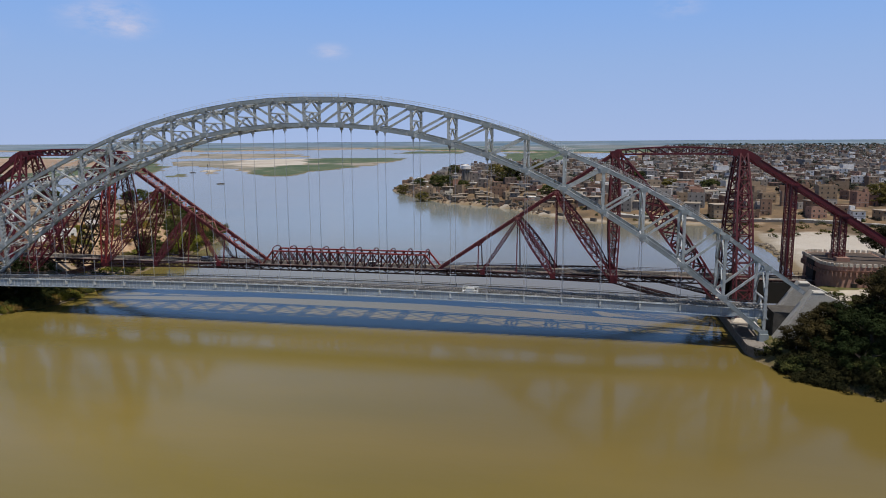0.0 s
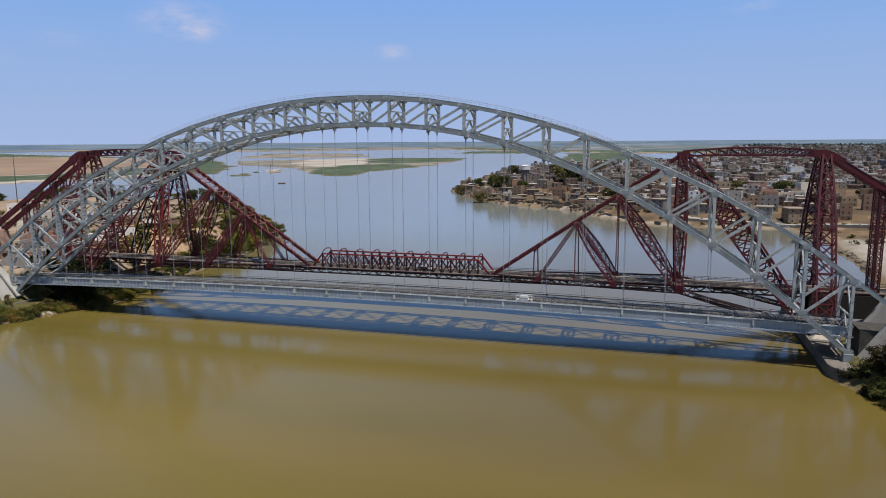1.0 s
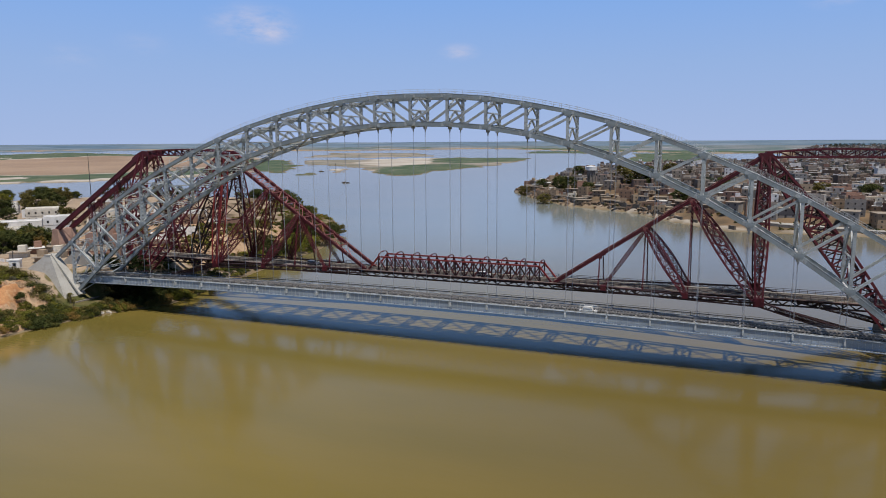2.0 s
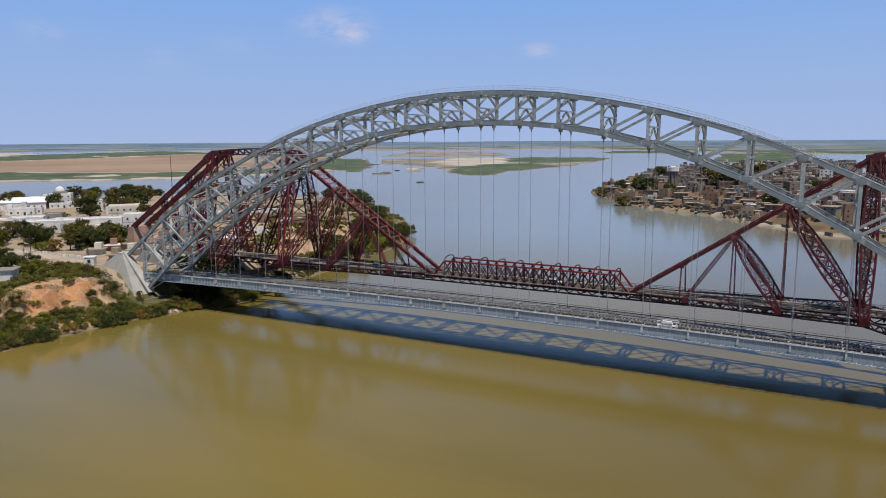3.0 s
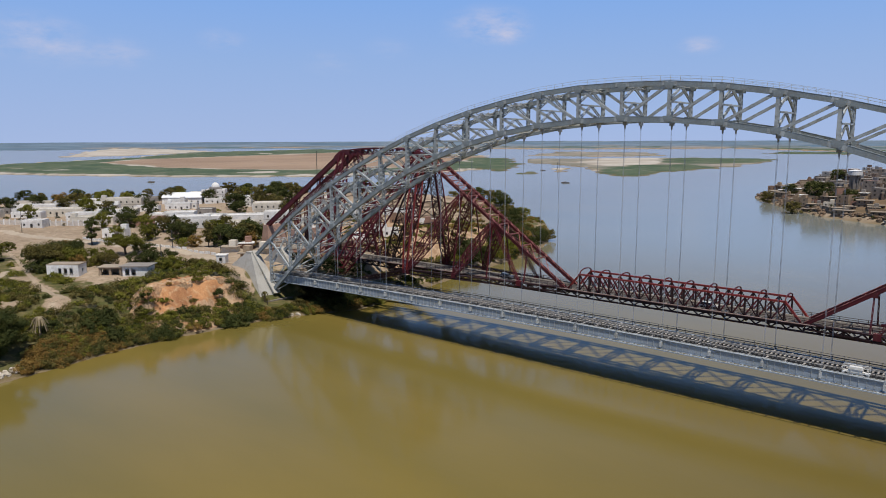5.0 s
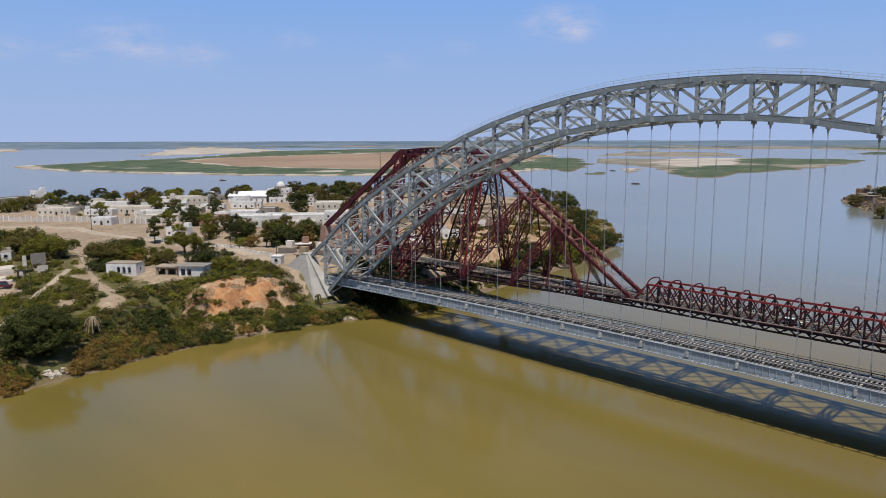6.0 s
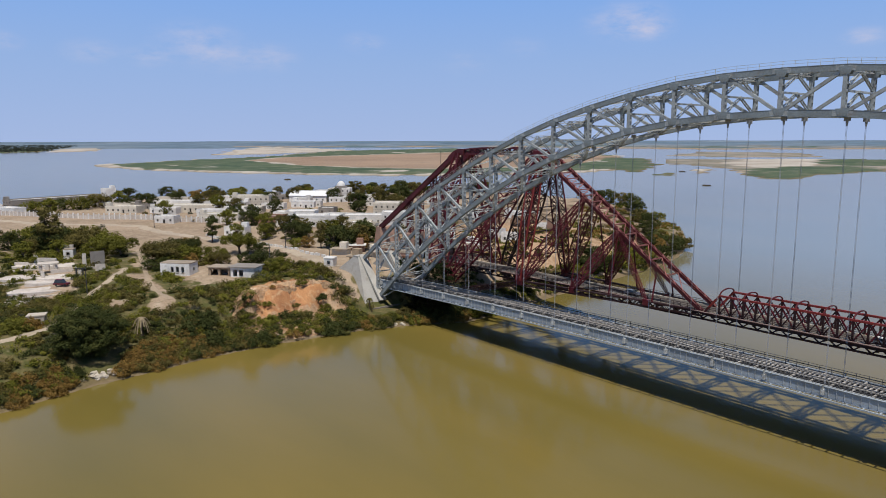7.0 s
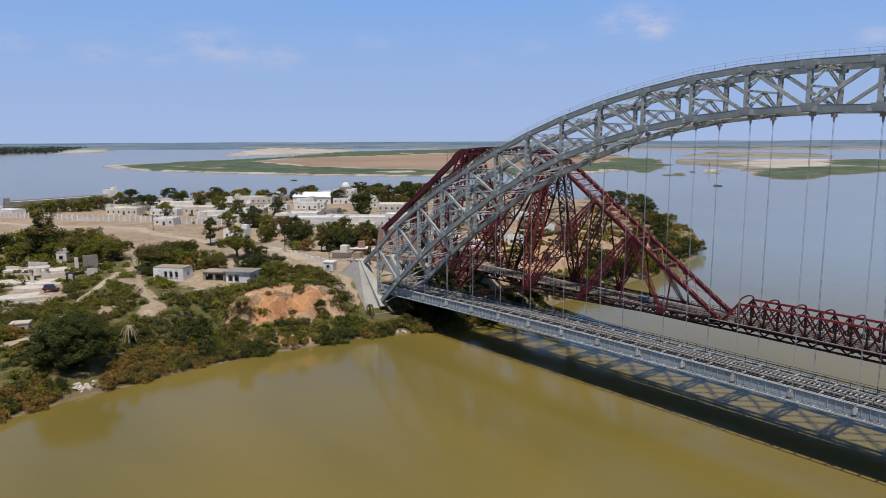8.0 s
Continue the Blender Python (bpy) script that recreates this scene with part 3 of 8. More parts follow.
masks = {
    "sand": np.clip(np.maximum(smooth(-30, -5, da), smooth(-55, 45, bar["sand"] + 20 * w_mid)) + smooth(0, 6, dr) * smooth(95, 140, py) * (1 - smooth(215, 260, py)) * (1 - head)
                    + smooth(-1, 2, dr) * (1 - smooth(7, 14, dr)) * smooth(95, 130, px) * smooth(260, 300, py) * (1 - smooth(380, 410, py)), 0, 1),
    "town": np.clip(smooth(2, 12, dr) * (smooth(300, 340, py) + 0.8 * smooth(205, 250, py)) + 0.5 * smooth(4, 12, dl) * smooth(12, 28, py) * smooth(-210, -110, px), 0, 1),
    "field": smooth(-50, -8, d_field + 22 * w_far),
    "mud": smooth(-20, 0, bar["mud"]) * (1 - smooth(-40, 40, bar["sand"] + 20 * w_mid)),
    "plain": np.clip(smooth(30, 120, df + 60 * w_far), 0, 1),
    "green": np.clip(smooth(16, 44, da + 16 * w_mid) * (1 - smooth(-55, -25, d_field)) * smooth(-1.0, -0.7, w_far + 0.4 * w_mid)
                     + smooth(-35, 30, bar["green"] + 22 * w_mid)
                     + smooth(1.2, 0.8, np.hypot((px + 7) / 7, (py + 96) / 5))
                     + smooth(20, 60, df) * (1 - smooth(150, 250, df + 60 * w_far)) * smooth(-900, -500, px)
                     + smooth(0.0, 0.5, w_far) * smooth(100, 300, df) * smooth(-700, -1200, px) * 0.8
                     + smooth(1500, 2300, far_r + 150 * w_far) * smooth(20, 60, dr) * 0.6, 0, 1),
    "scrub": np.clip(smooth(-3, 1, dl) * (1 - smooth(16, 30, dl)) * (1 - smooth(8, 16, py)) + smooth(-3, 0, dr) * (1 - smooth(30, 60, dr)) * (1 - smooth(20, 50, py))
                     + 0.75 * smooth(-20, -45, px) * smooth(-28, -55, py) * smooth(-190, -120, px) * smooth(10, 20, dl) + 0.8 * smooth(-4, -40, py) * smooth(14, 22, dl) * smooth(-60, -20, px)
                     + 0.7 * smooth(95, 120, py) * smooth(1, 5, dl) * (1 - smooth(14, 24, dl)), 0, 1) * clearing,
    "rubble": np.clip(smooth(1.25, 0.8, np.hypot((px - 2) / 8.5, (py + 29.5) / 15.5)) + 0.85 * smooth(4, 10, dl) * smooth(40, 60, py) * (1 - smooth(150, 190, py)) * smooth(-95, -60, px), 0, 1),
    "bare": np.clip(smooth(1.2, 0.75, np.hypot((px + 6) / 7.5, (py + 29.5) / 14.5)), 0, 1),
    "wet": (1 - smooth(0.3, 1.3, pz)) * 0.85,
}
for key, vals in masks.items():
    at = ground.data.attributes.new(key, "FLOAT", "POINT")
    at.data.foreach_set("value", vals.astype(np.float32))

wx, wy, wfaces = sheet(np.concatenate([np.geomspace(20, 1500, 12), np.linspace(1600, 4930, 24)]), np.radians(np.arange(0, 360, 2.5)))
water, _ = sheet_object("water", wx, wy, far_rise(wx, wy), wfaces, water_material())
tagged(water, "broad calm olive-brown muddy river", "river", kind="structure")

# horizon ring, its blue base colour standing in for haze
far_mat = material("haze_blue_plain", (0.085, 0.145, 0.205), 1.0, 0, 0.3, 0.006, 0, second=(0.175, 0.22, 0.265), fine=2.0)
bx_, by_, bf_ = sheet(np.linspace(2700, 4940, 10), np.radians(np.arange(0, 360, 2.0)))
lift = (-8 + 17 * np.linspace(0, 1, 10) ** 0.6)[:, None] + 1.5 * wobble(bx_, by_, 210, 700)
far_geo = Geo()
far_geo.v = [tuple(map(float, p)) for p in np.stack([bx_.ravel(), by_.ravel(), (far_rise(bx_, by_) + lift).ravel()], 1)]
far_geo.f = [tuple(map(int, q)) for q in bf_]
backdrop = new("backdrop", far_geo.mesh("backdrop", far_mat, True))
tagged(backdrop, "hazy blue distant plain along the horizon", "distance", kind="structure")


# ---- the grey arch bridge ----
SPAN, PANEL, ARCH_W = 246.3, 246.3 / 24, 11.6
DY0, DY1 = 1.8, 9.8
TOP_Z = [65.8, 65.6, 64.7, 63.1, 61.0, 58.3, 55.0, 51.0, 46.5, 41.6, 36.0, 29.7, 22.0]
LOW_Z = [58.7, 58.4, 57.5, 55.8, 53.3, 50.0, 45.9, 41.0, 35.2, 28.8, 21.6, 13.4, 4.6]
END_RUN, END_Z = 9.0, 15.5


def arch_x(i):
    return SPAN / 2 + PANEL * i


def deck_z(x):
    """Top of the deck girders, with a slight camber."""
    return 12.15 - 1.8 * ((x - SPAN / 2) / (SPAN / 2)) ** 2


GUSSET = Geo().hull([(-0.75, -0.025, -0.7), (0.75, -0.025, -0.7), (0.75, 0.025, -0.7), (-0.75, 0.025, -0.7)], [(-1.1, -0.025, 0.5), (1.1, -0.025, 0.5), (1.1, 0.025, 0.5), (-1.1, 0.025, 0.5)]).mesh("gusset_plate", GREY)
arch = thing("arch_bridge", "grey steel trussed arch railway bridge with hanging deck over the river", "bridge")
for side in (0, 1):
    y = ARCH_W * side
    inward = 1 if side == 0 else -1
    for kind, zs, depth in (("top_chord", TOP_Z, 1.0), ("bottom_chord", LOW_Z, 1.12)):
        line = [Vector((arch_x(i), y, zs[abs(i)])) for i in range(-12, 13)]
        if kind == "top_chord":
            line = [Vector((-END_RUN, y, END_Z))] + line + [Vector((SPAN + END_RUN, y, END_Z))]
        chord = part(kind, Geo().sweep(line, 0.85, depth), GREY, arch)
        part("flange", Geo().sweep([p + Vector((0, 0, depth / 2 + 0.03)) for p in line], 0.92, 0.07), GREY, chord)
        # riveted cover plates at the splices
        for a, b in zip(line, line[1:]):
            for t in (0.09, 0.91):
                part("cover_plate", Geo().beam(a.lerp(b, t - 0.06), a.lerp(b, t + 0.06), 0.9, depth - 0.2), GREY_MID, chord)
    for i in range(-12, 13):
        x, zt, zb = arch_x(i), TOP_Z[abs(i)], LOW_Z[abs(i)]
        g = Geo()
        # two face plates, and battened sides between them
        for f in (-0.36, 0.36):
            g.beam((x, y + f, zb + 0.4), (x, y + f, zt - 0.4), 0.66, 0.07, (0, 1, 0))
        n = max(3, int((zt - zb) / 1.25))
        for k in range(n):
            za = zb + 0.5 + (zt - zb - 1.0) * (k + 0.5) / n
            for f in (-0.3, 0.3):
                g.box((x + f, y, za), (0.06, 0.66, 0.45))
        part("vertical_post", g, GREY_MID, arch)
        for z, sgn in ((zt, -1), (zb, 1)):
            for f in (-0.462, 0.462):
                o = part("gusset_plate", GUSSET, None, arch)
                o.location = (x, y + f, z + sgn * 0.3)
    for i in range(1, 13):
        for s in (-1, 1):
            a = Vector((arch_x(s * i), y, TOP_Z[i]))
            b = Vector((arch_x(s * (i - 1)), y, LOW_Z[i - 1]))
            g = Geo()
            g.beam(a, b, 0.42, 0.42)
            for f in (-0.24, 0.24):
                g.beam(a + Vector((0, f, 0)), b + Vector((0, f, 0)), 0.05, 0.56)
            part("diagonal", g, GREY_MID, arch)
# struts and bracing between the two ribs
for i in range(-12, 13):
    x = arch_x(i)
    for z, nm in ((TOP_Z[abs(i)] - 0.1, "top_cross_strut"), (LOW_Z[abs(i)] + 0.1, "bottom_cross_strut")):
        g = Geo()
        for f in (-0.28, 0.28):
            g.beam((x, 0.5, z + f), (x, ARCH_W - 0.5, z + f), 0.4, 0.1)
        for k in range(8):
            t0, t1 = 0.5 + (ARCH_W - 1) * k / 8, 0.5 + (ARCH_W - 1) * (k + 1) / 8
            zz = 0.28 if k % 2 else -0.28
            g.beam((x, t0, z - zz), (x, t1, z + zz), 0.3, 0.06)
        part(nm, g, GREY_PALE, arch)
    # sway frame: a middle strut, with laced knees below it and above it
    zt, zb = TOP_Z[abs(i)], LOW_Z[abs(i)]
    mid = zb + (zt - zb) * 0.5
    c = ARCH_W / 2
    sway = part("sway_frame", Geo().laced((x, 0.4, mid), (x, ARCH_W - 0.4, mid), 0.42, 0.3, (0, 0, 1), 10), GREY_MID, arch)
    for s in (-1, 1):
        part("knee_brace", Geo().laced((x, c, mid), (x, c + s * (c - 0.5), zb + 0.6), 0.5, 0.3, (1, 0, 0), 8), GREY_MID, sway)
        part("knee_brace", Geo().laced((x, c, zt - 0.3), (x, c + s * (c - 0.5), mid + 0.6), 0.5, 0.3, (1, 0, 0), 8), GREY_MID, sway)
for i in range(-12, 12):
    for zs, nm, dz in ((TOP_Z, "top_lateral_brace", 0.25), (LOW_Z, "bottom_lateral_brace", -0.25)):
        for s in (0, 1):
            a = (arch_x(i), ARCH_W * s + (0.4 if s == 0 else -0.4), zs[abs(i)] + dz)
            b = (arch_x(i + 1), ARCH_W * (1 - s) + (-0.4 if s == 0 else 0.4), zs[abs(i + 1)] + dz)
            part(nm, Geo().laced(a, b, 0.46, 0.26, (0, 0, 1), 16, 0.01 * s), GREY_PALE, arch)
# walkway rails along the crown of both ribs
for side in (0, 1):
    g = Geo()
    y = ARCH_W * side
    for i in range(-11, 11):
        a, b = Vector((arch_x(i), y, TOP_Z[abs(i)] + 0.55)), Vector((arch_x(i + 1), y, TOP_Z[abs(i + 1)] + 0.55))
        for k in range(5):
            p = a.lerp(b, k / 5)
            g.beam(p, p + Vector((0, 0, 1.05)), 0.06, 0.06, (1, 0, 0))
        for hgt in (0.55, 1.05):
            g.beam(a + Vector((0, 0, hgt)), b + Vector((0, 0, hgt)), 0.05, 0.05)
    part("arch_handrail", g, GREY_PALE, arch)

# hangers
for side in (0, 1):
    y = (DY0, DY1)[side]
    for i in range(-10, 11):
        x, zb = arch_x(i), LOW_Z[abs(i)]
        zd = deck_z(x) - 0.2
        if zb - zd < 4:
            continue
        g = Geo()
        for dx in (-0.075, 0.075):
            g.tube((x + dx, y, zb - 0.6), (x + dx, y, zd), 0.03, 6)
        h = part("hanger", g, CABLE, arch)
        sg = Geo().box((x, y, zb - 0.85), (0.9, 0.5, 0.7))
        sg.tube((x, y, zb - 1.2), (x, y, zb - 2.0), 0.24, 8, 0.14)
        part("socket", sg, CABLE, h)

# the hanging deck, between the two lines of hangers
X0, X1 = -1.0, SPAN + 1.0
DMID = (DY0 + DY1) / 2


def deck_line(y, up, n=48):
    return [(X0 + (X1 - X0) * k / n, y, deck_z(X0 + (X1 - X0) * k / n) + up) for k in range(n + 1)]


STIFFENER = Geo().box((0, 0, 0), (0.07, 0.3, 1.8)).box((0, -0.1, -1.08), (0.22, 0.42, 0.26)).mesh("stiffener", GREY_PALE)
for y in (DY0, DY1):
    g = Geo().sweep(deck_line(y, -0.95), 0.1, 1.86)
    girder = part("plate_girder", g, DECK_BLUE, arch)
    for up in (-1.9, 0.0):
        part("flange", Geo().sweep(deck_line(y, up), 0.56, 0.08), DECK_BLUE, girder)
    if y == DY0:
        for k in range(192):
            x = X0 + (X1 - X0) * (k + 0.5) / 192
            o = part("stiffener", STIFFENER, None, girder)
            o.location = (x, y, deck_z(x) - 0.95)
for i in range(-12, 13):
    x = arch_x(i)
    g = Geo().beam((x, DY0 - 0.95, deck_z(x) - 0.9), (x, DY1 + 0.95, deck_z(x) - 0.9), 0.4, 1.0)
    for y in (DY0 - 0.8, DY1 + 0.8):
        g.box((x, y, deck_z(x) - 0.3), (0.22, 0.22, 1.3))
    part("floor_beam", g, GREY_PALE, arch)
    for y in (DY0 - 0.8, DY1 + 0.8):
        part("bracket_cap", Geo().box((x, y, deck_z(x) + 0.41), (0.3, 0.3, 0.1)), GREY_MID, arch)
for y in (DMID - 2.0, DMID - 0.85, DMID + 0.85, DMID + 2.0):
    part("stringer", Geo().sweep(deck_line(y, -0.6), 0.35, 0.9), STEEL_DARK, arch)
part("deck_plating", Geo().sweep(deck_line(DMID, -0.45), DY1 - DY0 - 0.3, 0.06), STEEL_DARK, arch)
for y in (DY0 + 0.85, DY1 - 0.85):
    part("walkway_plating", Geo().sweep(deck_line(y, -0.22), 1.1, 0.07), STEEL_DARK, arch)
for y in (DMID - 0.84, DMID + 0.84):
    part("rail", Geo().sweep(deck_line(y, 0.24), 0.14, 0.17), RAIL_STEEL, arch)
for y in (DMID - 1.75, DMID + 1.75):
    part("guard_timber", Geo().sweep(deck_line(y, 0.24), 0.22, 0.2), TIMBER, arch)
for y in (DY0 - 0.7, DY0 + 0.3, DY1 - 0.3, DY1 + 0.7):
    outer = y < DY0 or y > DY1
    g = Geo()
    for up in ((0.4,) if outer else (0.35, 0.75, 1.15)):
        g.sweep(deck_line(y, up), 0.14 if outer else 0.06, 0.14 if outer else 0.06)
    if not outer:
        for k in range(121):
            x = X0 + (X1 - X0) * k / 120
            g.beam((x, y, deck_z(x) - 0.3), (x, y, deck_z(x) + 1.15), 0.07, 0.07, (1, 0, 0))
    part("handrail" if not outer else "outer_pipe", g, GREY_PALE if y < DY0 else STEEL_DARK, arch)
# a low service pipe outside each girder, on short arms
for y in (DY0 - 1.3, DY1 + 1.3):
    part("service_pipe", Geo().sweep(deck_line(y, -1.95), 0.26, 0.22), DECK_BLUE, arch)
for y, out in ((DY0, -1), (DY1, 1)):
    for k in range(96):
        x = X0 + (X1 - X0) * (k + 0.5) / 96
        part("pipe_arm", Geo().beam((x, y + out * 0.28, deck_z(x) - 1.97), (x, y + out * 1.3, deck_z(x) - 1.97), 0.26, 0.14), DECK_BLUE, arch)
long_sleeper_mesh = Geo().box((0, 0, 0), (0.30, 6.9, 0.2)).mesh("sleeper", TIMBER)
sleeper_mesh = Geo().box((0, 0, 0), (0.30, 3.7, 0.22)).mesh("sleeper", TIMBER)
for k in range(295):
    x = X0 + 0.6 + (X1 - X0 - 1.2) * k / 294
    ob = part("sleeper", sleeper_mesh if k % 4 else long_sleeper_mesh, None, arch)
    ob.location = (x, DMID, deck_z(x) + 0.04)


# ---- the red cantilever bridge ----
MID, RY = 122.8, 37.0
KNEE, TOWER_IN, TOWER_OUT, ANCHOR = 31.0, 86.6, 123.0, 170.0
CHORD_Z, TOP_RZ = 11.9, 50.0


def half_low(d):
    """Half the width between the lower chords: narrow at the hinge, wide at the pier."""
    return 3.2 + 11.8 * (d - KNEE) / (TOWER_OUT - KNEE)


def top_z(d):
    return 12.2 + (TOP_RZ - 12.2) * (d - KNEE) / (TOWER_IN - KNEE)


red = thing("cantilever_bridge", "dark red steel cantilever bridge with lattice towers and hooped span", "bridge")
HT = 3.2
for s in (-1, 1):
    def P(d, half, z, f):
        return Vector((MID + s * d, RY + f * half, z))

    for f in (-1, 1):
        # upper chord from the hinge to the inner tower head
        g = Geo()
        a, b = P(KNEE, HT, 12.2, f), P(TOWER_IN, HT, TOP_RZ, f)
        for off in (-0.38, 0.38):
            g.beam(a + Vector((0, off, 0)), b + Vector((0, off, 0)), 0.14, 0.95)
        g.beam(a - Vector((0, 0, 0.5)), b - Vector((0, 0, 0.5)), 0.9, 0.07)
        chord = part("upper_chord", g, RED, red)
        g = Geo()
        n = 44
        for k in range(n):
            o = 0.45 if k % 2 else -0.45
            p, q = a.lerp(b, k / n) + Vector((0, o, 0.53)), a.lerp(b, (k + 1) / n) + Vector((0, -o, 0.53))
            g.beam(p, q, 0.3, 0.07)
        for o in (-0.42, 0.42):
            g.beam(a + Vector((0, o, 0.5)), b + Vector((0, o, 0.5)), 0.24, 0.06)
        part("top_lacing", g, RED_SUNLIT, chord, "sunlit pinkish red lacing bars")
        # camelback link between the tower heads
        n = 12
        low = [P(TOWER_IN + (TOWER_OUT - TOWER_IN) * k / n, HT, TOP_RZ - 0.6 + 0.25 * math.sin(math.pi * k / n), f) for k in range(n + 1)]
        high = [P(TOWER_IN + (TOWER_OUT - TOWER_IN) * k / n, HT, TOP_RZ + 0.75 + 0.95 * math.sin(math.pi * k / n), f) for k in range(n + 1)]
        link = part("tower_link", Geo().sweep(high, 1.1, 0.42), RED, red)
        part("link_bottom_chord", Geo().sweep(low, 1.1, 0.42), RED, link)
        for k in range(n):
            if k:
                part("link_post", Geo().beam(low[k], high[k], 0.5, 0.22, (1, 0, 0)), RED, link)
            p, q = (high[k], low[k + 1]) if k < n / 2 else (low[k], high[k + 1])
            part("link_diagonal", Geo().beam(p, q, 0.5, 0.24), RED, link)
        # back stay
        g = Geo()
        a, b = P(TOWER_OUT, HT, TOP_RZ + 0.2, f), P(ANCHOR, HT, 20.0, f)
        for off in (-0.5, 0.5):
            g.beam(a + Vector((0, off, 0)), b + Vector((0, off, 0)), 0.16, 1.7)
        g.beam(a + Vector((0, 0, 0.9)), b + Vector((0, 0, 0.9)), 1.4, 0.1)
        g.beam(a - Vector((0, 0, 0.85)), b - Vector((0, 0, 0.85)), 1.2, 0.08)
        part("back_stay", g, RED, red)
        # lower chord: level to the inner tower foot, then down to the pier
        g = Geo()
        pts = [P(KNEE, half_low(KNEE), CHORD_Z, f), P(TOWER_IN, half_low(TOWER_IN), CHORD_Z, f), P(TOWER_OUT - 3, half_low(TOWER_OUT), 3.6, f)]
        for a, b in zip(pts, pts[1:]):
            n = int((b - a).length / 2.2)
            for dz in (-0.65, 0.65):
                g.beam(a + Vector((0, 0, dz)), b + Vector((0, 0, dz)), 0.9, 0.3)
            for k in range(n):
                p, q = a.lerp(b, k / n), a.lerp(b, (k + 1) / n)
                m = p.lerp(q, 0.5)
                for o in (-0.38, 0.38):
                    yo = Vector((0, o, 0))
                    g.beam(p - Vector((0, 0, 0.6)) + yo, m + Vector((0, 0, 0.6)) + yo, 0.08, 0.16)
                    g.beam(m + Vector((0, 0, 0.6)) + yo, q - Vector((0, 0, 0.6)) + yo, 0.08, 0.16)
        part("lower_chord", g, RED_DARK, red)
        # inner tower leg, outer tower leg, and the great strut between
        # near left leg takes the sunlit red, far lacing the shaded one
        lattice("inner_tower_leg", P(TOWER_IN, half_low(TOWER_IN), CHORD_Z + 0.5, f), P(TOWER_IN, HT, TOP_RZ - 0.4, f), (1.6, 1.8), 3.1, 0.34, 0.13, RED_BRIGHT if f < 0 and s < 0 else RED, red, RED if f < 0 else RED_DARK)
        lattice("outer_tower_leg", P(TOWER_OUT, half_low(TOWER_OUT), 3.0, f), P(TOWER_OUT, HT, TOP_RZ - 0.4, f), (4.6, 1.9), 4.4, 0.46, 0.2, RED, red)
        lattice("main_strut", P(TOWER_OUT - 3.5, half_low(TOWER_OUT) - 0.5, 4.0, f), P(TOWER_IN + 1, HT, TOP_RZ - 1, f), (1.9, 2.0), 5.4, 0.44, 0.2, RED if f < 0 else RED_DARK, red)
        # panel struts and suspenders under the upper chord
        for d0, d1, w in ((69.0, TOWER_IN - 0.8, 3.2), (57.0, 68.4, 2.4)):
            lattice("panel_strut", P(d0, HT, top_z(d0) - 0.5, f), P(d1, half_low(d1), CHORD_Z + 0.7, f), (0.9, 1.0), w, 0.27, 0.13, RED, red)
        lattice("thin_strut", P(57.0, HT, top_z(57) - 0.5, f), P(46, half_low(46), CHORD_Z + 0.7, f), (0.5, 0.5), 1.0, 0.11, 0.045, RED, red)
        for d in (44.5, 57.0, 69.0):
            g = Geo()
            a, b = P(d, HT, top_z(d) - 0.45, f), P(d, half_low(d), CHORD_Z + 0.6, f)
            for o in (-0.11, 0.11):
                g.beam(a + Vector((o, 0, 0)), b + Vector((o, 0, 0)), 0.14, 0.22, (0, 1, 0))
            n = int((a - b).length / 1.2)
            for k in range(n):
                g.box(a.lerp(b, (k + 0.5) / n), (0.2, 0.14, 0.6))
            part("suspender", g, RED, red)
            part("joint_plate", Geo().box(P(d, HT, top_z(d) - 0.35, f), (1.3, 0.95, 1.1)), RED_SUNLIT if d > 44.5 else RED, red)
        part("foot_plate", Geo().box(P(TOWER_IN, half_low(TOWER_IN), CHORD_Z + 0.5, f), (2.6, 1.3, 2.2)), RED, red)
        for d in (46.0, 68.4):
            part("foot_plate", Geo().box(P(d, half_low(d), CHORD_Z + 0.4, f), (1.6, 1.1, 1.5)), RED, red)
        # trestles that carry the back stay
        for d, z1 in ((137.5, 41.0), (151.5, 32.2)):
            lattice("stay_trestle", P(d, 2.5, 12.0, f), P(d, 2.5, z1 - 0.6, f), (1.6, 1.5), 1.65, 0.26, 0.12, RED, red)
            part("trestle_cap", Geo().box(P(d, 2.8, z1 - 0.2, f), (2.3, 2.4, 0.6)), RED, red)
        part("tower_head", Geo().sweep([P(TOWER_OUT + dd, HT, TOP_RZ + dz, f) for dd, dz in ((-3.2, 0.1), (-1.6, 0.12), (0.0, 0.0), (1.4, -0.5), (2.8, -1.3), (4.4, -2.4))], 1.45, 2.0), RED, red)
        part("tower_head", Geo().beam(P(TOWER_IN - 1.5, HT, TOP_RZ - 0.7, f), P(TOWER_IN + 1.8, HT, TOP_RZ - 0.2, f), 1.3, 2.2), RED, red)
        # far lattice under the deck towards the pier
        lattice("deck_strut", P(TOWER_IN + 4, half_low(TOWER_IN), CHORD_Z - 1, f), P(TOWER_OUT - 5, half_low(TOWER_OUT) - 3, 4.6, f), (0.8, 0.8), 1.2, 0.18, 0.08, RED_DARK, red)
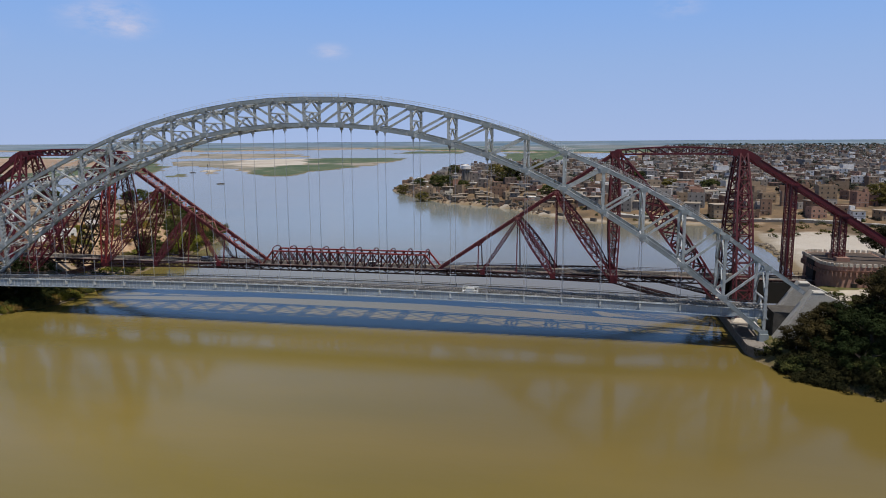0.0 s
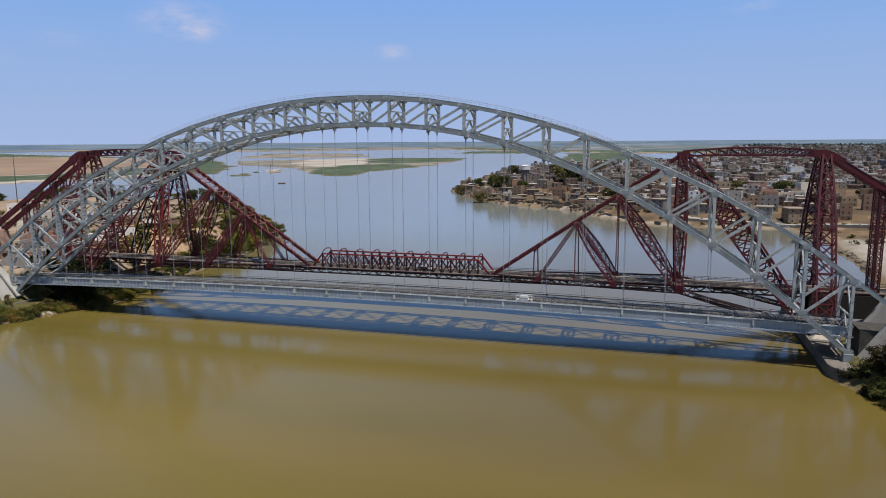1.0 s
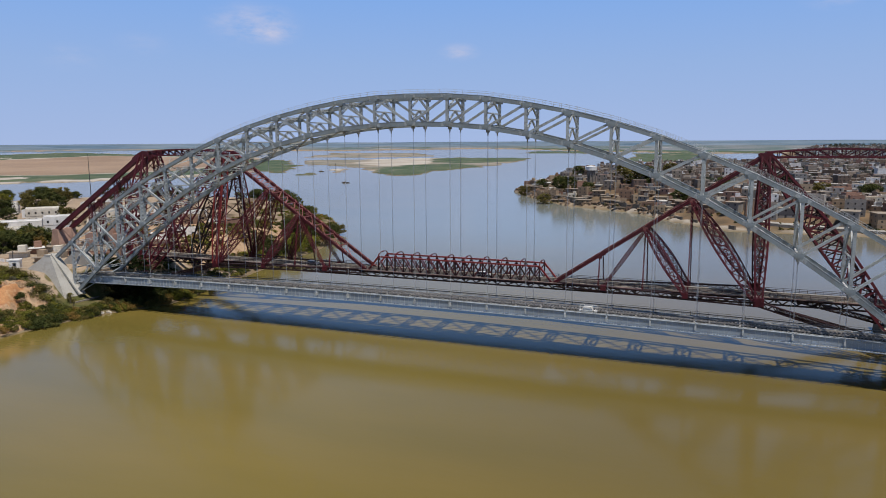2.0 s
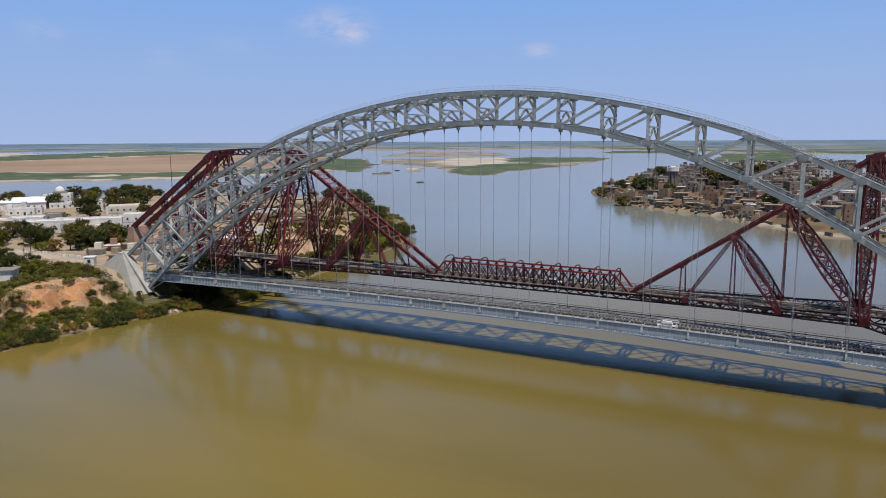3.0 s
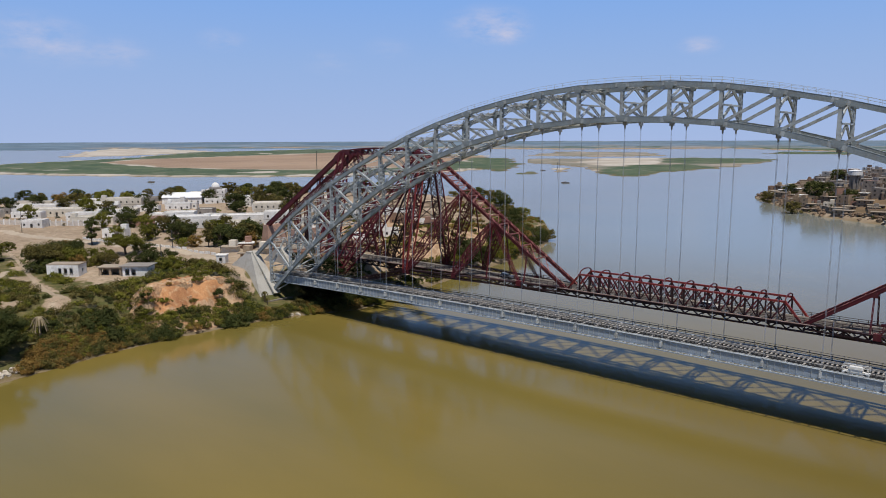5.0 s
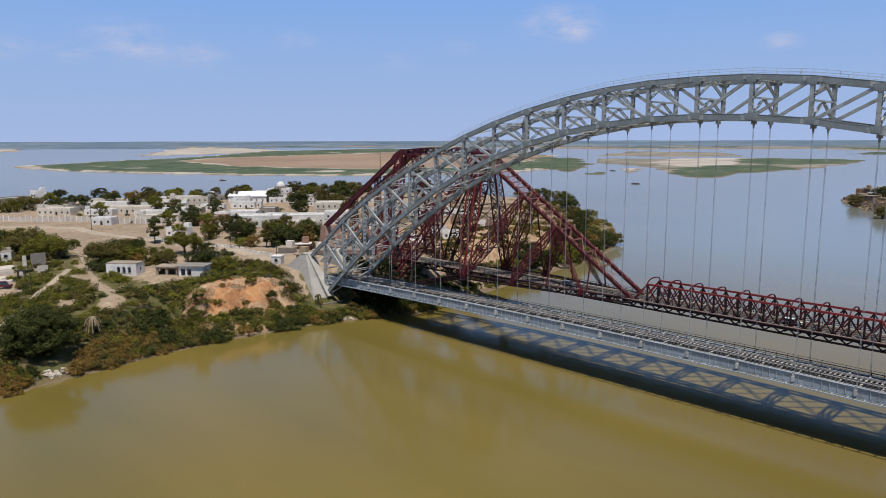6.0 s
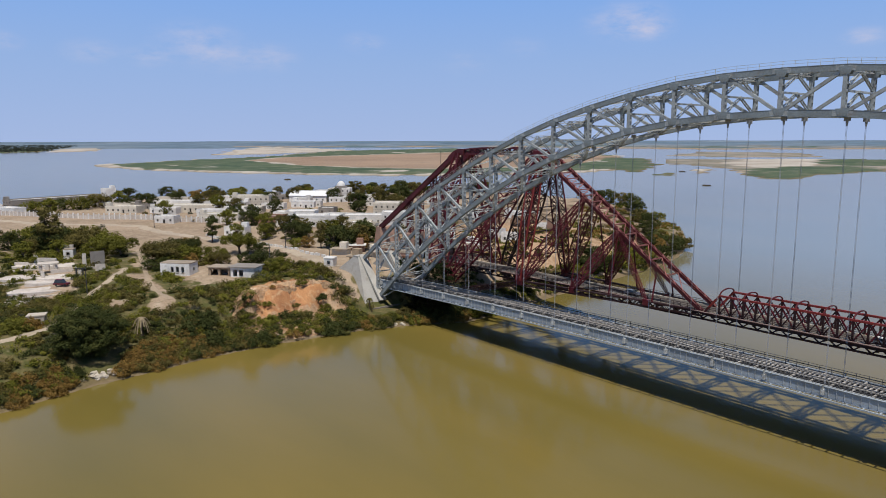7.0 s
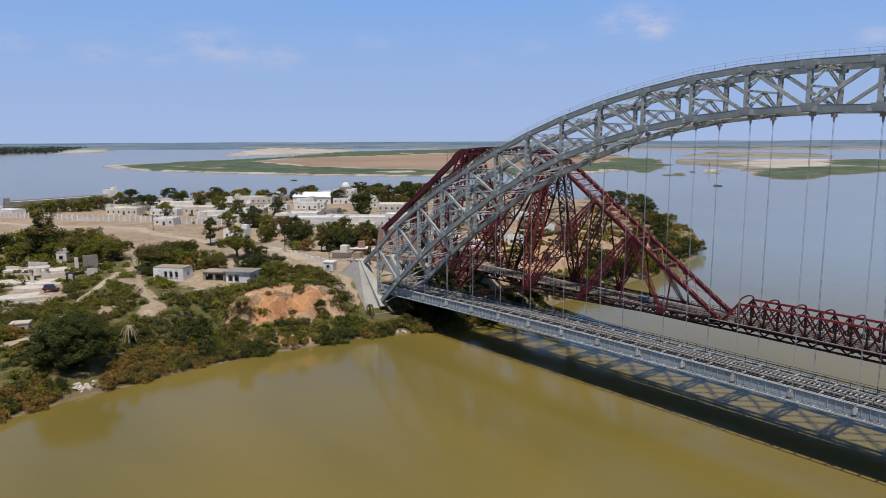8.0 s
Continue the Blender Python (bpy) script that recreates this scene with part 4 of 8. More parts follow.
    # cross bracing of the battered frames
    for d, w in ((TOWER_IN, half_low(TOWER_IN)), (TOWER_OUT, half_low(TOWER_OUT))):
        base = CHORD_Z + 7.5 if d == TOWER_IN else 20.0
        levels = [base + (TOP_RZ - 1.5 - base) * k / 4 for k in range(5)]
        z0 = CHORD_Z if d == TOWER_IN else 3.0
        for k, (za, zb) in enumerate(zip(levels, levels[1:])):
            ha = w + (HT - w) * (za - z0) / (TOP_RZ - z0)
            hb = w + (HT - w) * (zb - z0) / (TOP_RZ - z0)
            g = Geo()
            g.beam(P(d, ha, za, -1), P(d, hb, zb, 1), 0.2, 0.2)
            g.beam(P(d, ha, za, 1), P(d, hb, zb, -1), 0.2, 0.2)
            g.beam(P(d, ha, za, -1), P(d, ha, za, 1), 0.3, 0.3)
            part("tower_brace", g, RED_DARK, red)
    # crossed flats between the two upper chords, closer set towards the tower head
    marks = [KNEE + 6, 42, 47, 51.5, 55.5, 59.0, 62.0, 64.8, 67.4, 69.8, 72.0, 74.2, 76.4, 78.6, 80.8, 83.0, 85.2]
    for d0, d1 in zip(marks, marks[1:]):
        wide = 0.2 if d1 < 60 else 0.32
        g = Geo()
        g.beam(P(d0, HT - 0.4, top_z(d0), -1), P(d1, HT - 0.4, top_z(d1), 1), wide, 0.08)
        g.beam(P(d0, HT - 0.4, top_z(d0), 1), P(d1, HT - 0.4, top_z(d1), -1), wide, 0.1)
        g.beam(P(d1, HT - 0.4, top_z(d1), -1), P(d1, HT - 0.4, top_z(d1), 1), 0.26, 0.34)
        part("upper_brace", g, RED_SUNLIT, red)
    for k in range(5):
        d0, d1 = TOWER_OUT + (ANCHOR - TOWER_OUT) * k / 5, TOWER_OUT + (ANCHOR - TOWER_OUT) * (k + 1) / 5
        za, zb = TOP_RZ - (TOP_RZ - 20) * k / 5, TOP_RZ - (TOP_RZ - 20) * (k + 1) / 5
        g = Geo()
        g.beam(P(d0, HT, za, -1), P(d1, HT, zb, 1), 0.16, 0.16)
        g.beam(P(d0, HT, za, 1), P(d1, HT, zb, -1), 0.16, 0.16)
        part("stay_brace", g, RED, red)
    for k in range(4):
        d0 = TOWER_IN + (TOWER_OUT - TOWER_IN) * (k + 0.5) / 4
        part("link_brace", Geo().beam(P(d0, HT, TOP_RZ + 0.3, -1), P(d0, HT, TOP_RZ + 0.3, 1), 0.3, 0.3), RED, red)

# deck of the red bridge
FASCIA = material("dusty_pink_ledge", (0.42, 0.30, 0.27), 0.85, 0, 0.3, 1.0, 0.1)
D_END = 146.0
g = Geo().box((MID, RY, 12.35), (2 * D_END, 6.6, 0.3))
part("road_deck", g, ASPHALT, red)
for f in (-1, 1):
    g = Geo().box((MID, RY + f * 3.35, 12.2), (2 * D_END, 0.4, 0.5))
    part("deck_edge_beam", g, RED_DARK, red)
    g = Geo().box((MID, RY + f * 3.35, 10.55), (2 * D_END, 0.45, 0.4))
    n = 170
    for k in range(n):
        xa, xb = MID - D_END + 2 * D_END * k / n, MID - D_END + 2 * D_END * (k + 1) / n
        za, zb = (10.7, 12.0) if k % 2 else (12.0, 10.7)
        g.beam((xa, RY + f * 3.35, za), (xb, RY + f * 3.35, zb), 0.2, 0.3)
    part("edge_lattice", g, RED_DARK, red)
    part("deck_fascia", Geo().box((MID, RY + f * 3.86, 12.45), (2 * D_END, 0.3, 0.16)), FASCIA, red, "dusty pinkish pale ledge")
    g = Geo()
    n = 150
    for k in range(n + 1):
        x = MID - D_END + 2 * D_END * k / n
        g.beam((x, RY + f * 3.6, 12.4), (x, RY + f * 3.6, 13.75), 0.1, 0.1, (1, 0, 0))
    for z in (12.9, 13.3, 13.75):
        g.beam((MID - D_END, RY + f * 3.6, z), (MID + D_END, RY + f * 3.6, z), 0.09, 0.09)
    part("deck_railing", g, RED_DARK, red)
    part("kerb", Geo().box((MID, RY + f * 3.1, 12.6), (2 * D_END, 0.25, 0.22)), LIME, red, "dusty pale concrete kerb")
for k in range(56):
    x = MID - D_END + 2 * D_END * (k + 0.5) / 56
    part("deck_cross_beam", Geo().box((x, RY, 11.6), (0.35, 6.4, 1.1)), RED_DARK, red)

# hung centre span with its arched portal hoops
NB = 9
for f in (-1, 1):
    y = RY + f * 3.3
    g = Geo()
    x0, x1 = MID - KNEE + 4.2, MID + KNEE - 4.2
    g.beam((x0, y, 17.0), (x1, y, 17.0), 0.5, 0.45)
    part("span_top_chord", g, RED_BRIGHT, red)
    part("span_bottom_chord", Geo().beam((MID - KNEE, y, 11.9), (MID + KNEE, y, 11.9), 0.6, 0.7), RED_DARK, red)
    for xa, xb in ((MID - KNEE + 0.3, x0), (MID + KNEE - 0.3, x1)):
        part("end_rake", Geo().beam((xa, y, 12.2), (xb, y, 17.0), 0.5, 0.5), RED_BRIGHT, red)
    n = 18
    for k in range(n + 1):
        x = x0 + (x1 - x0) * k / n
        part("span_post", Geo().beam((x, y, 12.2), (x, y, 17.0), 0.42, 0.36, (1, 0, 0)), RED_DARK, red)
        if k < n:
            xb = x0 + (x1 - x0) * (k + 1) / n
            lo, hi = (12.3, 16.8) if k < n / 2 else (16.8, 12.3)
            part("span_diagonal", Geo().beam((x, y, hi), (xb, y, lo), 0.24, 0.34), RED, red)
            part("span_counter_brace", Geo().beam((x, y + 0.12 * f, lo), (xb, y + 0.12 * f, hi), 0.12, 0.26), RED_DARK, red)
for k in range(NB + 1):
    x = MID - KNEE + 4.2 + (2 * KNEE - 8.4) * k / NB
    loop = []
    for j in range(17):
        t = math.pi * j / 16
        loop.append((RY - 3.3 * math.cos(t), 17.0 + 1.35 * math.sin(t) ** 0.8))
    g = Geo()
    for ya, za in loop:
        cy, cz = ya - RY, za - 16.2
        r = math.hypot(cy, cz)
        for dx, dr in ((-0.13, -0.14), (0.13, -0.14), (0.13, 0.14), (-0.13, 0.14)):
            g.v.append((x + dx, ya + cy / r * dr, za + cz / r * dr))
    for j in range(16):
        for q in range(4):
            a, b = 4 * j + q, 4 * j + (q + 1) % 4
            g.f.append((b, a, a + 4, b + 4))
    part("portal_hoop", g, RED, red)


def gh(x, y):
    return float(ground_height(np.array([x], float), np.array([y], float), False)[0])


# ---- piers and abutments ----
def thrust_block(s, name, label):
    """Sloping concrete block that takes the thrust of the arch; s is -1 or 1 along the bridge."""
    ob = thing(name, label, "abutment")
    x = SPAN / 2 + s * SPAN / 2

    def q(dx, y, z):
        return (x + s * dx, y, z)

    y0, y1 = -1.7, ARCH_W + 1.7
    flare = 5.0 if s < 0 else 0.8
    back = 22.0 if s < 0 else 27.0
    # two sloping walls under the ribs, with the railway's cutting between them
    foot, crest, top = (-3.5, 8.6, 17.0) if s < 0 else (1.6, 10.6, 15.9)
    profile = [(foot, 1.5), (crest, top), (crest + 2.4, top), (back, 9.5), (back, 1.5)]
    for inner, outer, out in ((1.3, y0, -1), (ARCH_W - 1.3, y1, 1)):
        g = Geo()
        for dx, z in profile:
            g.v.append(q(dx, inner, z))
        for dx, z in profile:
            g.v.append(q(dx, outer + out * flare * (17.0 - z) / 15.5, z))
        flip = (out > 0) == (s > 0)
        faces = [(0, 1, 2, 3, 4), (9, 8, 7, 6, 5)] + [(i, i + 5, (i + 1) % 5 + 5, (i + 1) % 5) for i in range(5)]
        g.f = [f if flip else f[::-1] for f in faces]
        wall = part("flank_wall", g, CONCRETE, ob)
        part("coping", Geo().box(q(crest + 1.3, (inner + outer) / 2, top + 0.12), (2.7, abs(outer - inner) + 0.3, 0.3)), CONCRETE_PALE, wall)
    # bed in a dark colour that paints in the shade between the walls
    bed = [(2.5, 1.3), (back, 1.3), (back, ARCH_W - 1.3), (2.5, ARCH_W - 1.3)]
    bed = [q(dx, y, 0) for dx, y in bed]
    bed = bed if s > 0 else bed[::-1]
    part("track_bed", Geo().hull([(x_, y_, 1.0) for x_, y_, _ in bed], [(x_, y_, 9.9) for x_, y_, _ in bed]), TRACK_BED_SHADE, ob, "track bed darkened for the shade between the walls")
    for y in (0.0, ARCH_W):
        a, b = Vector(q(foot + 1.0, y, 4.4 if s < 0 else 3.4)), Vector(q(crest + 0.3, y, top + 0.3))
        nrm = Vector((-s * 0.76, 0, 0.65))
        part("bearing_rib", Geo().beam(a + nrm * 0.15, b + nrm * 0.15, 2.4, 0.6, nrm), CONCRETE_PALE, ob)
        part("bearing_shoe", Geo().box(q(0, y, 3.4), (2.2, 2.0, 2.4)), GREY, ob)
    return ob


thrust_block(-1, "abutment", "sloping stained concrete arch abutment on the bushy bank")
thrust_block(1, "abutment", "sloping grey concrete arch abutment beside trees and masonry gatehouse")


def river_pier(s):
    """Low stone footing with a rounded nose between the two bridges' feet."""
    ob = thing("river_pier", "low stone river pier with rounded nose and worn top", "pier")
    x = MID + s * (TOWER_OUT + 0.5)
    g, top = Geo(), []
    for k in range(9):
        t = math.pi * k / 8
        top.append((x + s * 1.0 + 5.5 * math.cos(t) * -1, -3.5 - 5.0 * math.sin(t)))
    loop = top + [(x + s * 1.0 + 5.5, 60), (x + s * 1.0 - 5.5, 60)]
    area = sum(a[0] * b[1] - a[1] * b[0] for a, b in zip(loop, loop[1:] + loop[:1]))
    if area < 0:
        loop = loop[::-1]
    cx = x + s * 1.0
    g.hull([(cx + (a - cx) * 1.12, b, -3) for a, b in loop], [(a, b, 2.3) for a, b in loop])
    part("pier_body", g, PIER_STONE, ob)
    g = Geo().hull([(cx + (a - cx) * 1.06, b * 1.01, 2.3) for a, b in loop], [(cx + (a - cx) * 1.06, b * 1.01, 2.75) for a, b in loop])
    part("pier_coping", g, COPING, ob)
    for y in (22.0, 52.0):
        part("pedestal", Geo().hull([(x - 4, y - 4, 2.7), (x + 4, y - 4, 2.7), (x + 4, y + 4, 2.7), (x - 4, y + 4, 2.7)],
                                    [(x - 3, y - 3, 3.6), (x + 3, y - 3, 3.6), (x + 3, y + 3, 3.6), (x - 3, y + 3, 3.6)]), LIME, ob)


river_pier(-1)
river_pier(1)


# dark colour that stands in for the shade of a sunken court
COURT = material("shade_dark_court_floor", (0.10, 0.075, 0.06), 0.95, 0, 0.3, 0.6, 0.2)
MASONRY_PALE = material("faded_pink_masonry", (0.46, 0.29, 0.22), 0.9, 0.0, 0.25, 1.0, 0.3, stain=(0.33, 0.25, 0.2), stain_amount=0.5)


def gatehouse(s):
    """Battlemented masonry approach with rounded corner bastions, around the bridge's end."""
    ob = thing("gatehouse", "battlemented red-brick bridge gatehouse with rounded bastion and arcaded cornice" if s > 0 else "battlemented faded pink bridge gatehouse with rounded bastion", "gatehouse")
    xa, xb = MID + s * (145.0 if s > 0 else 138.5), MID + s * (165 if s > 0 else 160)
    y0, y1 = RY - 13.0, RY + 13.0
    brick = MASONRY_PALE if s < 0 else MASONRY
    base = min(gh(xa, RY), gh(xb, RY), 11.0) - 2.0
    zt = 19.5 if s > 0 else 15.4

    def ring(grow):
        pts = []
        r = 5.0
        for cx, cy, a0 in ((xa + s * r, y0 + r, 180 if s > 0 else 270), (xb, y0, None), (xb, y1, None), (xa + s * r, y1 - r, 90 if s > 0 else 0)):
            if a0 is None:
                pts.append((cx + s * grow, cy + (grow if cy > RY else -grow)))
            else:
                pts_arc = []
                for k in range(9):
                    t = radians(a0 + 90 * k / 8)
                    pts_arc.append((cx + (r + grow) * math.cos(t), cy + (r + grow) * math.sin(t)))
                pts += pts_arc
        area = sum(a[0] * b[1] - a[1] * b[0] for a, b in zip(pts, pts[1:] + pts[:1]))
        return pts if area > 0 else pts[::-1]

    def solid(grow0, grow1, z0, z1):
        return Geo().hull([(*p, z0) for p in ring(grow0)], [(*p, z1) for p in ring(grow1)])

    part("wall", solid(0.8, 0.0, base, zt - 2.6), brick, ob)
    part("cornice", solid(0.35, 0.75, zt - 2.6, zt - 2.0), brick, ob)
    part("upper_wall", solid(0.6, 0.6, zt - 2.0, zt - 0.9), brick, ob, "brick parapet wall")
    outline = ring(0.55)
    k = 0
    for (ax, ay), (bx, by) in zip(outline, outline[1:] + outline[:1]):
        length = math.hypot(bx - ax, by - ay)
        n = max(1, round(length / 1.55))
        for j in range(n):
            t = (j + 0.5) / n
            yaw = math.atan2(by - ay, bx - ax)
            px_, py_ = ax + (bx - ax) * t, ay + (by - ay) * t
            part("merlon", Geo().box((px_, py_, zt - 0.5), (0.9, 0.55, 0.9), yaw), LIME, ob)
            part("corbel", Geo().box((px_ + 0.25 * math.sin(yaw), py_ - 0.25 * math.cos(yaw), zt - 3.1), (0.42, 0.5, 1.1), yaw), brick, ob)
    part("court_floor", solid(-0.4, -0.4, zt - 0.95, zt - 0.85), COURT, ob, "court floor coloured dark brown for its shade")
    # solid black boxes colour in the shaded inside of gate and doors
    if s > 0:
        part("gate_opening", Geo().box((xa + s * 0.2, RY, 15.6), (2.2, 6.8, 6.0)), DARK_VOID, ob)
    for t in (0.35, 0.62):
        part("door_opening", Geo().box((xa + (xb - xa) * t, y0 - 0.3, 12.6), (1.3, 0.7, 2.4)), DARK_VOID, ob)
    for d in ((151.5,) if s > 0 else (137.5, 151.5)):
        for f in (-1, 1):
            part("trestle_plinth", Geo().box((MID + s * d, RY + f * 3.5, 15.5), (3.6, 3.0, 8.6)), brick, ob)
    return ob


gatehouse(-1)
gatehouse(1)
# black panels standing in for shade under the road, between outer towers and gatehouses
for s in (-1, 1):
    for f in (-1, 1):
        part("approach_shade_panel", Geo().box((MID + s * 133, RY + f * 4.4, 8.6), (24, 0.4, 6.4)), DARK_VOID, red)
    part("approach_soffit", Geo().box((MID + s * 133, RY, 11.2), (24, 8.2, 0.3)), STEEL_DARK, red)
part_block = thing("stay_anchorage", "pale masonry anchorage block for the back stays", "anchorage", "stay anchorages")
part("anchor_block", Geo().box((MID + ANCHOR, RY, 17.5), (7, 12, 9)), LIME, part_block)
part_block = thing("stay_anchorage", "pale masonry anchorage block for the back stays", "anchorage", "stay anchorages")
part("anchor_block", Geo().hull([(MID - ANCHOR - 3, RY - 5, 10), (MID - ANCHOR + 3, RY - 5, 10), (MID - ANCHOR + 3, RY + 5, 10), (MID - ANCHOR - 3, RY + 5, 10)],
                              [(MID - ANCHOR - 1.5, RY - 4.2, 20.3), (MID - ANCHOR + 1.2, RY - 4.2, 20.3), (MID - ANCHOR + 1.2, RY + 4.2, 20.3), (MID - ANCHOR - 1.5, RY + 4.2, 20.3)]), MASONRY_PALE, part_block)

# landing stage by the pier
jetty = thing("landing_stage", "small weathered timber landing stage below the pier", "jetty")
for k in range(7):
    part("plank", Geo().box((247.2 + k * 0.62, -11.5, 1.05), (0.55, 3.6, 0.1)), TIMBER, jetty)
for dx in (0, 3.7):
    for dy in (-1.5, 1.5):
        part("post", Geo().tube((247.2 + dx, -11.5 + dy, -2), (247.2 + dx, -11.5 + dy, 1.6), 0.12), TIMBER, jetty)

# inspection trolley on the railway deck
WHITE = material("white_paint", (0.72, 0.72, 0.70), 0.5, 0, 0.12, 1, 0.05, stain=(0.4, 0.36, 0.3), stain_amount=0.3)
GLASS_DARK = material("dark_glass", (0.03, 0.035, 0.04), 0.15, 0, 0.1, 1, 0, spec=0.6)
TYRE = material("tyre_rubber", (0.02, 0.02, 0.02), 0.85, 0, 0.2, 4, 0.1)
trolley = thing("inspection_trolley", "white open inspection trolley with railings on the deck edge", "trolley")
tx, ty, tz = 169.7, DY0 + 0.9, deck_z(169.7)
part("platform", Geo().box((tx, ty, tz + 0.45), (4.4, 1.5, 0.25)), WHITE, trolley)
for dx in (-2.1, -0.7, 0.7, 2.1):
    for dy in (-0.9, 0.9):
        part("rail_post", Geo().box((tx + dx, ty + dy, tz + 1.1), (0.1, 0.1, 1.1)), WHITE, trolley)
for dy in (-0.9, 0.9):
    part("top_rail", Geo().box((tx, ty + dy, tz + 1.65), (4.3, 0.12, 0.12)), WHITE, trolley)
part("cabin", Geo().hull([(tx - 1.3, ty - 0.8, tz + 0.6), (tx + 1.1, ty - 0.8, tz + 0.6), (tx + 1.1, ty + 0.8, tz + 0.6), (tx - 1.3, ty + 0.8, tz + 0.6)],
                         [(tx - 1.1, ty - 0.65, tz + 1.5), (tx + 0.9, ty - 0.65, tz + 1.5), (tx + 0.9, ty + 0.65, tz + 1.5), (tx - 1.1, ty + 0.65, tz + 1.5)]), WHITE, trolley)
for dx in (-1.5, 1.5):
    for dy in (-0.75, 0.75):
        part("wheel", Geo().tube((tx + dx, ty + dy - 0.08, tz + 0.25), (tx + dx, ty + dy + 0.08, tz + 0.25), 0.32, 12), STEEL_DARK, trolley)


def car(x, y, z, yaw, paint, label, length=4.3, tall=1.45, category="car"):
    ob = thing(category, label, category, at=(x, y, z))
    ob.rotation_euler[2] = yaw
    L, w = length / 2, 0.85
    body = Geo().hull([(-L, -w, 0.35), (L, -w, 0.35), (L, w, 0.35), (-L, w, 0.35)], [(-L, -w, 0.9), (L * 0.97, -w, 0.85), (L * 0.97, w, 0.85), (-L, w, 0.9)])
    part("body", body, paint, ob)
    part("cabin", Geo().hull([(-L * 0.9, -w * 0.96, 0.9), (L * 0.5, -w * 0.96, 0.87), (L * 0.5, w * 0.96, 0.87), (-L * 0.9, w * 0.96, 0.9)],
                             [(-L * 0.75, -w * 0.8, tall - 0.05), (L * 0.2, -w * 0.8, tall - 0.05), (L * 0.2, w * 0.8, tall - 0.05), (-L * 0.75, w * 0.8, tall - 0.05)]), GLASS_DARK, ob)
    part("roof", Geo().box((-L * 0.28, 0, tall), (L * 0.98, w * 1.62, 0.09)), paint, ob)
    for dx in (-L * 0.62, L * 0.62):
        for dy in (-w, w):
            part("wheel", Geo().tube((dx, dy - 0.09, 0.32), (dx, dy + 0.09, 0.32), 0.32, 12), TYRE, ob)
    return ob


car(131.5, RY - 1.6, 12.5, 0.0, WHITE, "small white car on the red bridge's road deck")
car(-55.2, -78.5, gh(-55.2, -78.5) + 0.25, 0.9, material("faded_red_car_paint", (0.13, 0.02, 0.025), 0.4, 0.1, 0.15, 1, 0), "faded red van parked on the ruined terrace", 4.4, 1.9, "van")
car(70.0, RY - 1.5, 12.5, 0.0, material("grey_car_paint", (0.2, 0.2, 0.22), 0.35, 0.2, 0.1, 1, 0), "dark grey car on the red bridge's road deck")


# ---- boulders and broken masonry at the water ----
def rock_cloud(name, spots, mat, seed):
    """Uneven boulders at the given places (x, y, z, size), joined."""
    r = random.Random(seed)
    g = Geo()
    for x, y, z, size in spots:
        k = len(g.v)
        n = 6
        for ring, (h, q) in enumerate(((-0.5, 0.9), (0.05, 1.0), (0.5, 0.62))):
            for j in range(n):
                a = 2 * math.pi * (j + 0.5 * ring) / n
                w = size * q * r.uniform(0.75, 1.25)
                g.v.append((x + w * math.cos(a), y + w * math.sin(a) * 0.8, z + size * h * r.uniform(0.8, 1.2)))
        for ring in (0, 1):
            for j in range(n):
                a, b = k + ring * n + j, k + ring * n + (j + 1) % n
                g.f.append((a, b, b + n, a + n))
        g.f.append(tuple(k + 2 * n + j for j in range(n)))
    return new(name, g.mesh(name, mat))


ROCK = material("brown_rock", (0.26, 0.18, 0.12), 0.95, 0, 0.35, 0.8, 0.4, stain=(0.10, 0.08, 0.06), stain_amount=0.6)
random.seed(61)
spots = []
for (ax, ay), (bx, by) in zip(RIGHT_BANK[:4], RIGHT_BANK[1:5]):
    n = int(math.hypot(bx - ax, by - ay) / 1.1)
    for k in range(n):
        t = random.random()
        x, y = ax + (bx - ax) * t + random.uniform(-1, 5), ay + (by - ay) * t + random.uniform(0, 7)
        spots.append((x, y, max(0.3, gh(x, y)) + 0.2, random.uniform(0.5, 2.2)))
tagged(rock_cloud("boulders", spots, ROCK, 1), "dark brown boulders and rubble along the headland's waterline", "rocks", kind="stuff")
for x, y, size in ((10.8, -86, 1.5), (10.6, -82.5, 1.3), (11.0, -89, 1.0), (11.2, -84.3, 1.1), (10.2, -80.6, 1.2), (15.5, -5.5, 1.1), (17.2, -3.5, 0.8)):
    ob = rock_cloud("boulder", [(0, 0, 0.2, size), (size * 0.8, 0.4, 0.0, size * 0.7)], LIME, int(x * 10))
    ob.location = (x, y, max(0.2, gh(x, y)))
    tagged(ob, "pale rough boulder at the water's edge", "boulder", "boulders on the near bank")


# ---- the slumped earth bank ----
def lump(x, y, size, seed):
    """Uneven value noise, 0 to 1, with features about size metres across."""
    u, v = x / size, y / size
    i, j = np.floor(u), np.floor(v)
    f, g = u - i, v - j
    f, g = f * f * (3 - 2 * f), g * g * (3 - 2 * g)

    def rnd(a, b):
        q = np.sin(a * 127.1 + b * 311.7 + seed * 74.7) * 43758.5453
        return q - np.floor(q)

    return (rnd(i, j) * (1 - f) + rnd(i + 1, j) * f) * (1 - g) + (rnd(i, j + 1) * (1 - f) + rnd(i + 1, j + 1) * f) * g


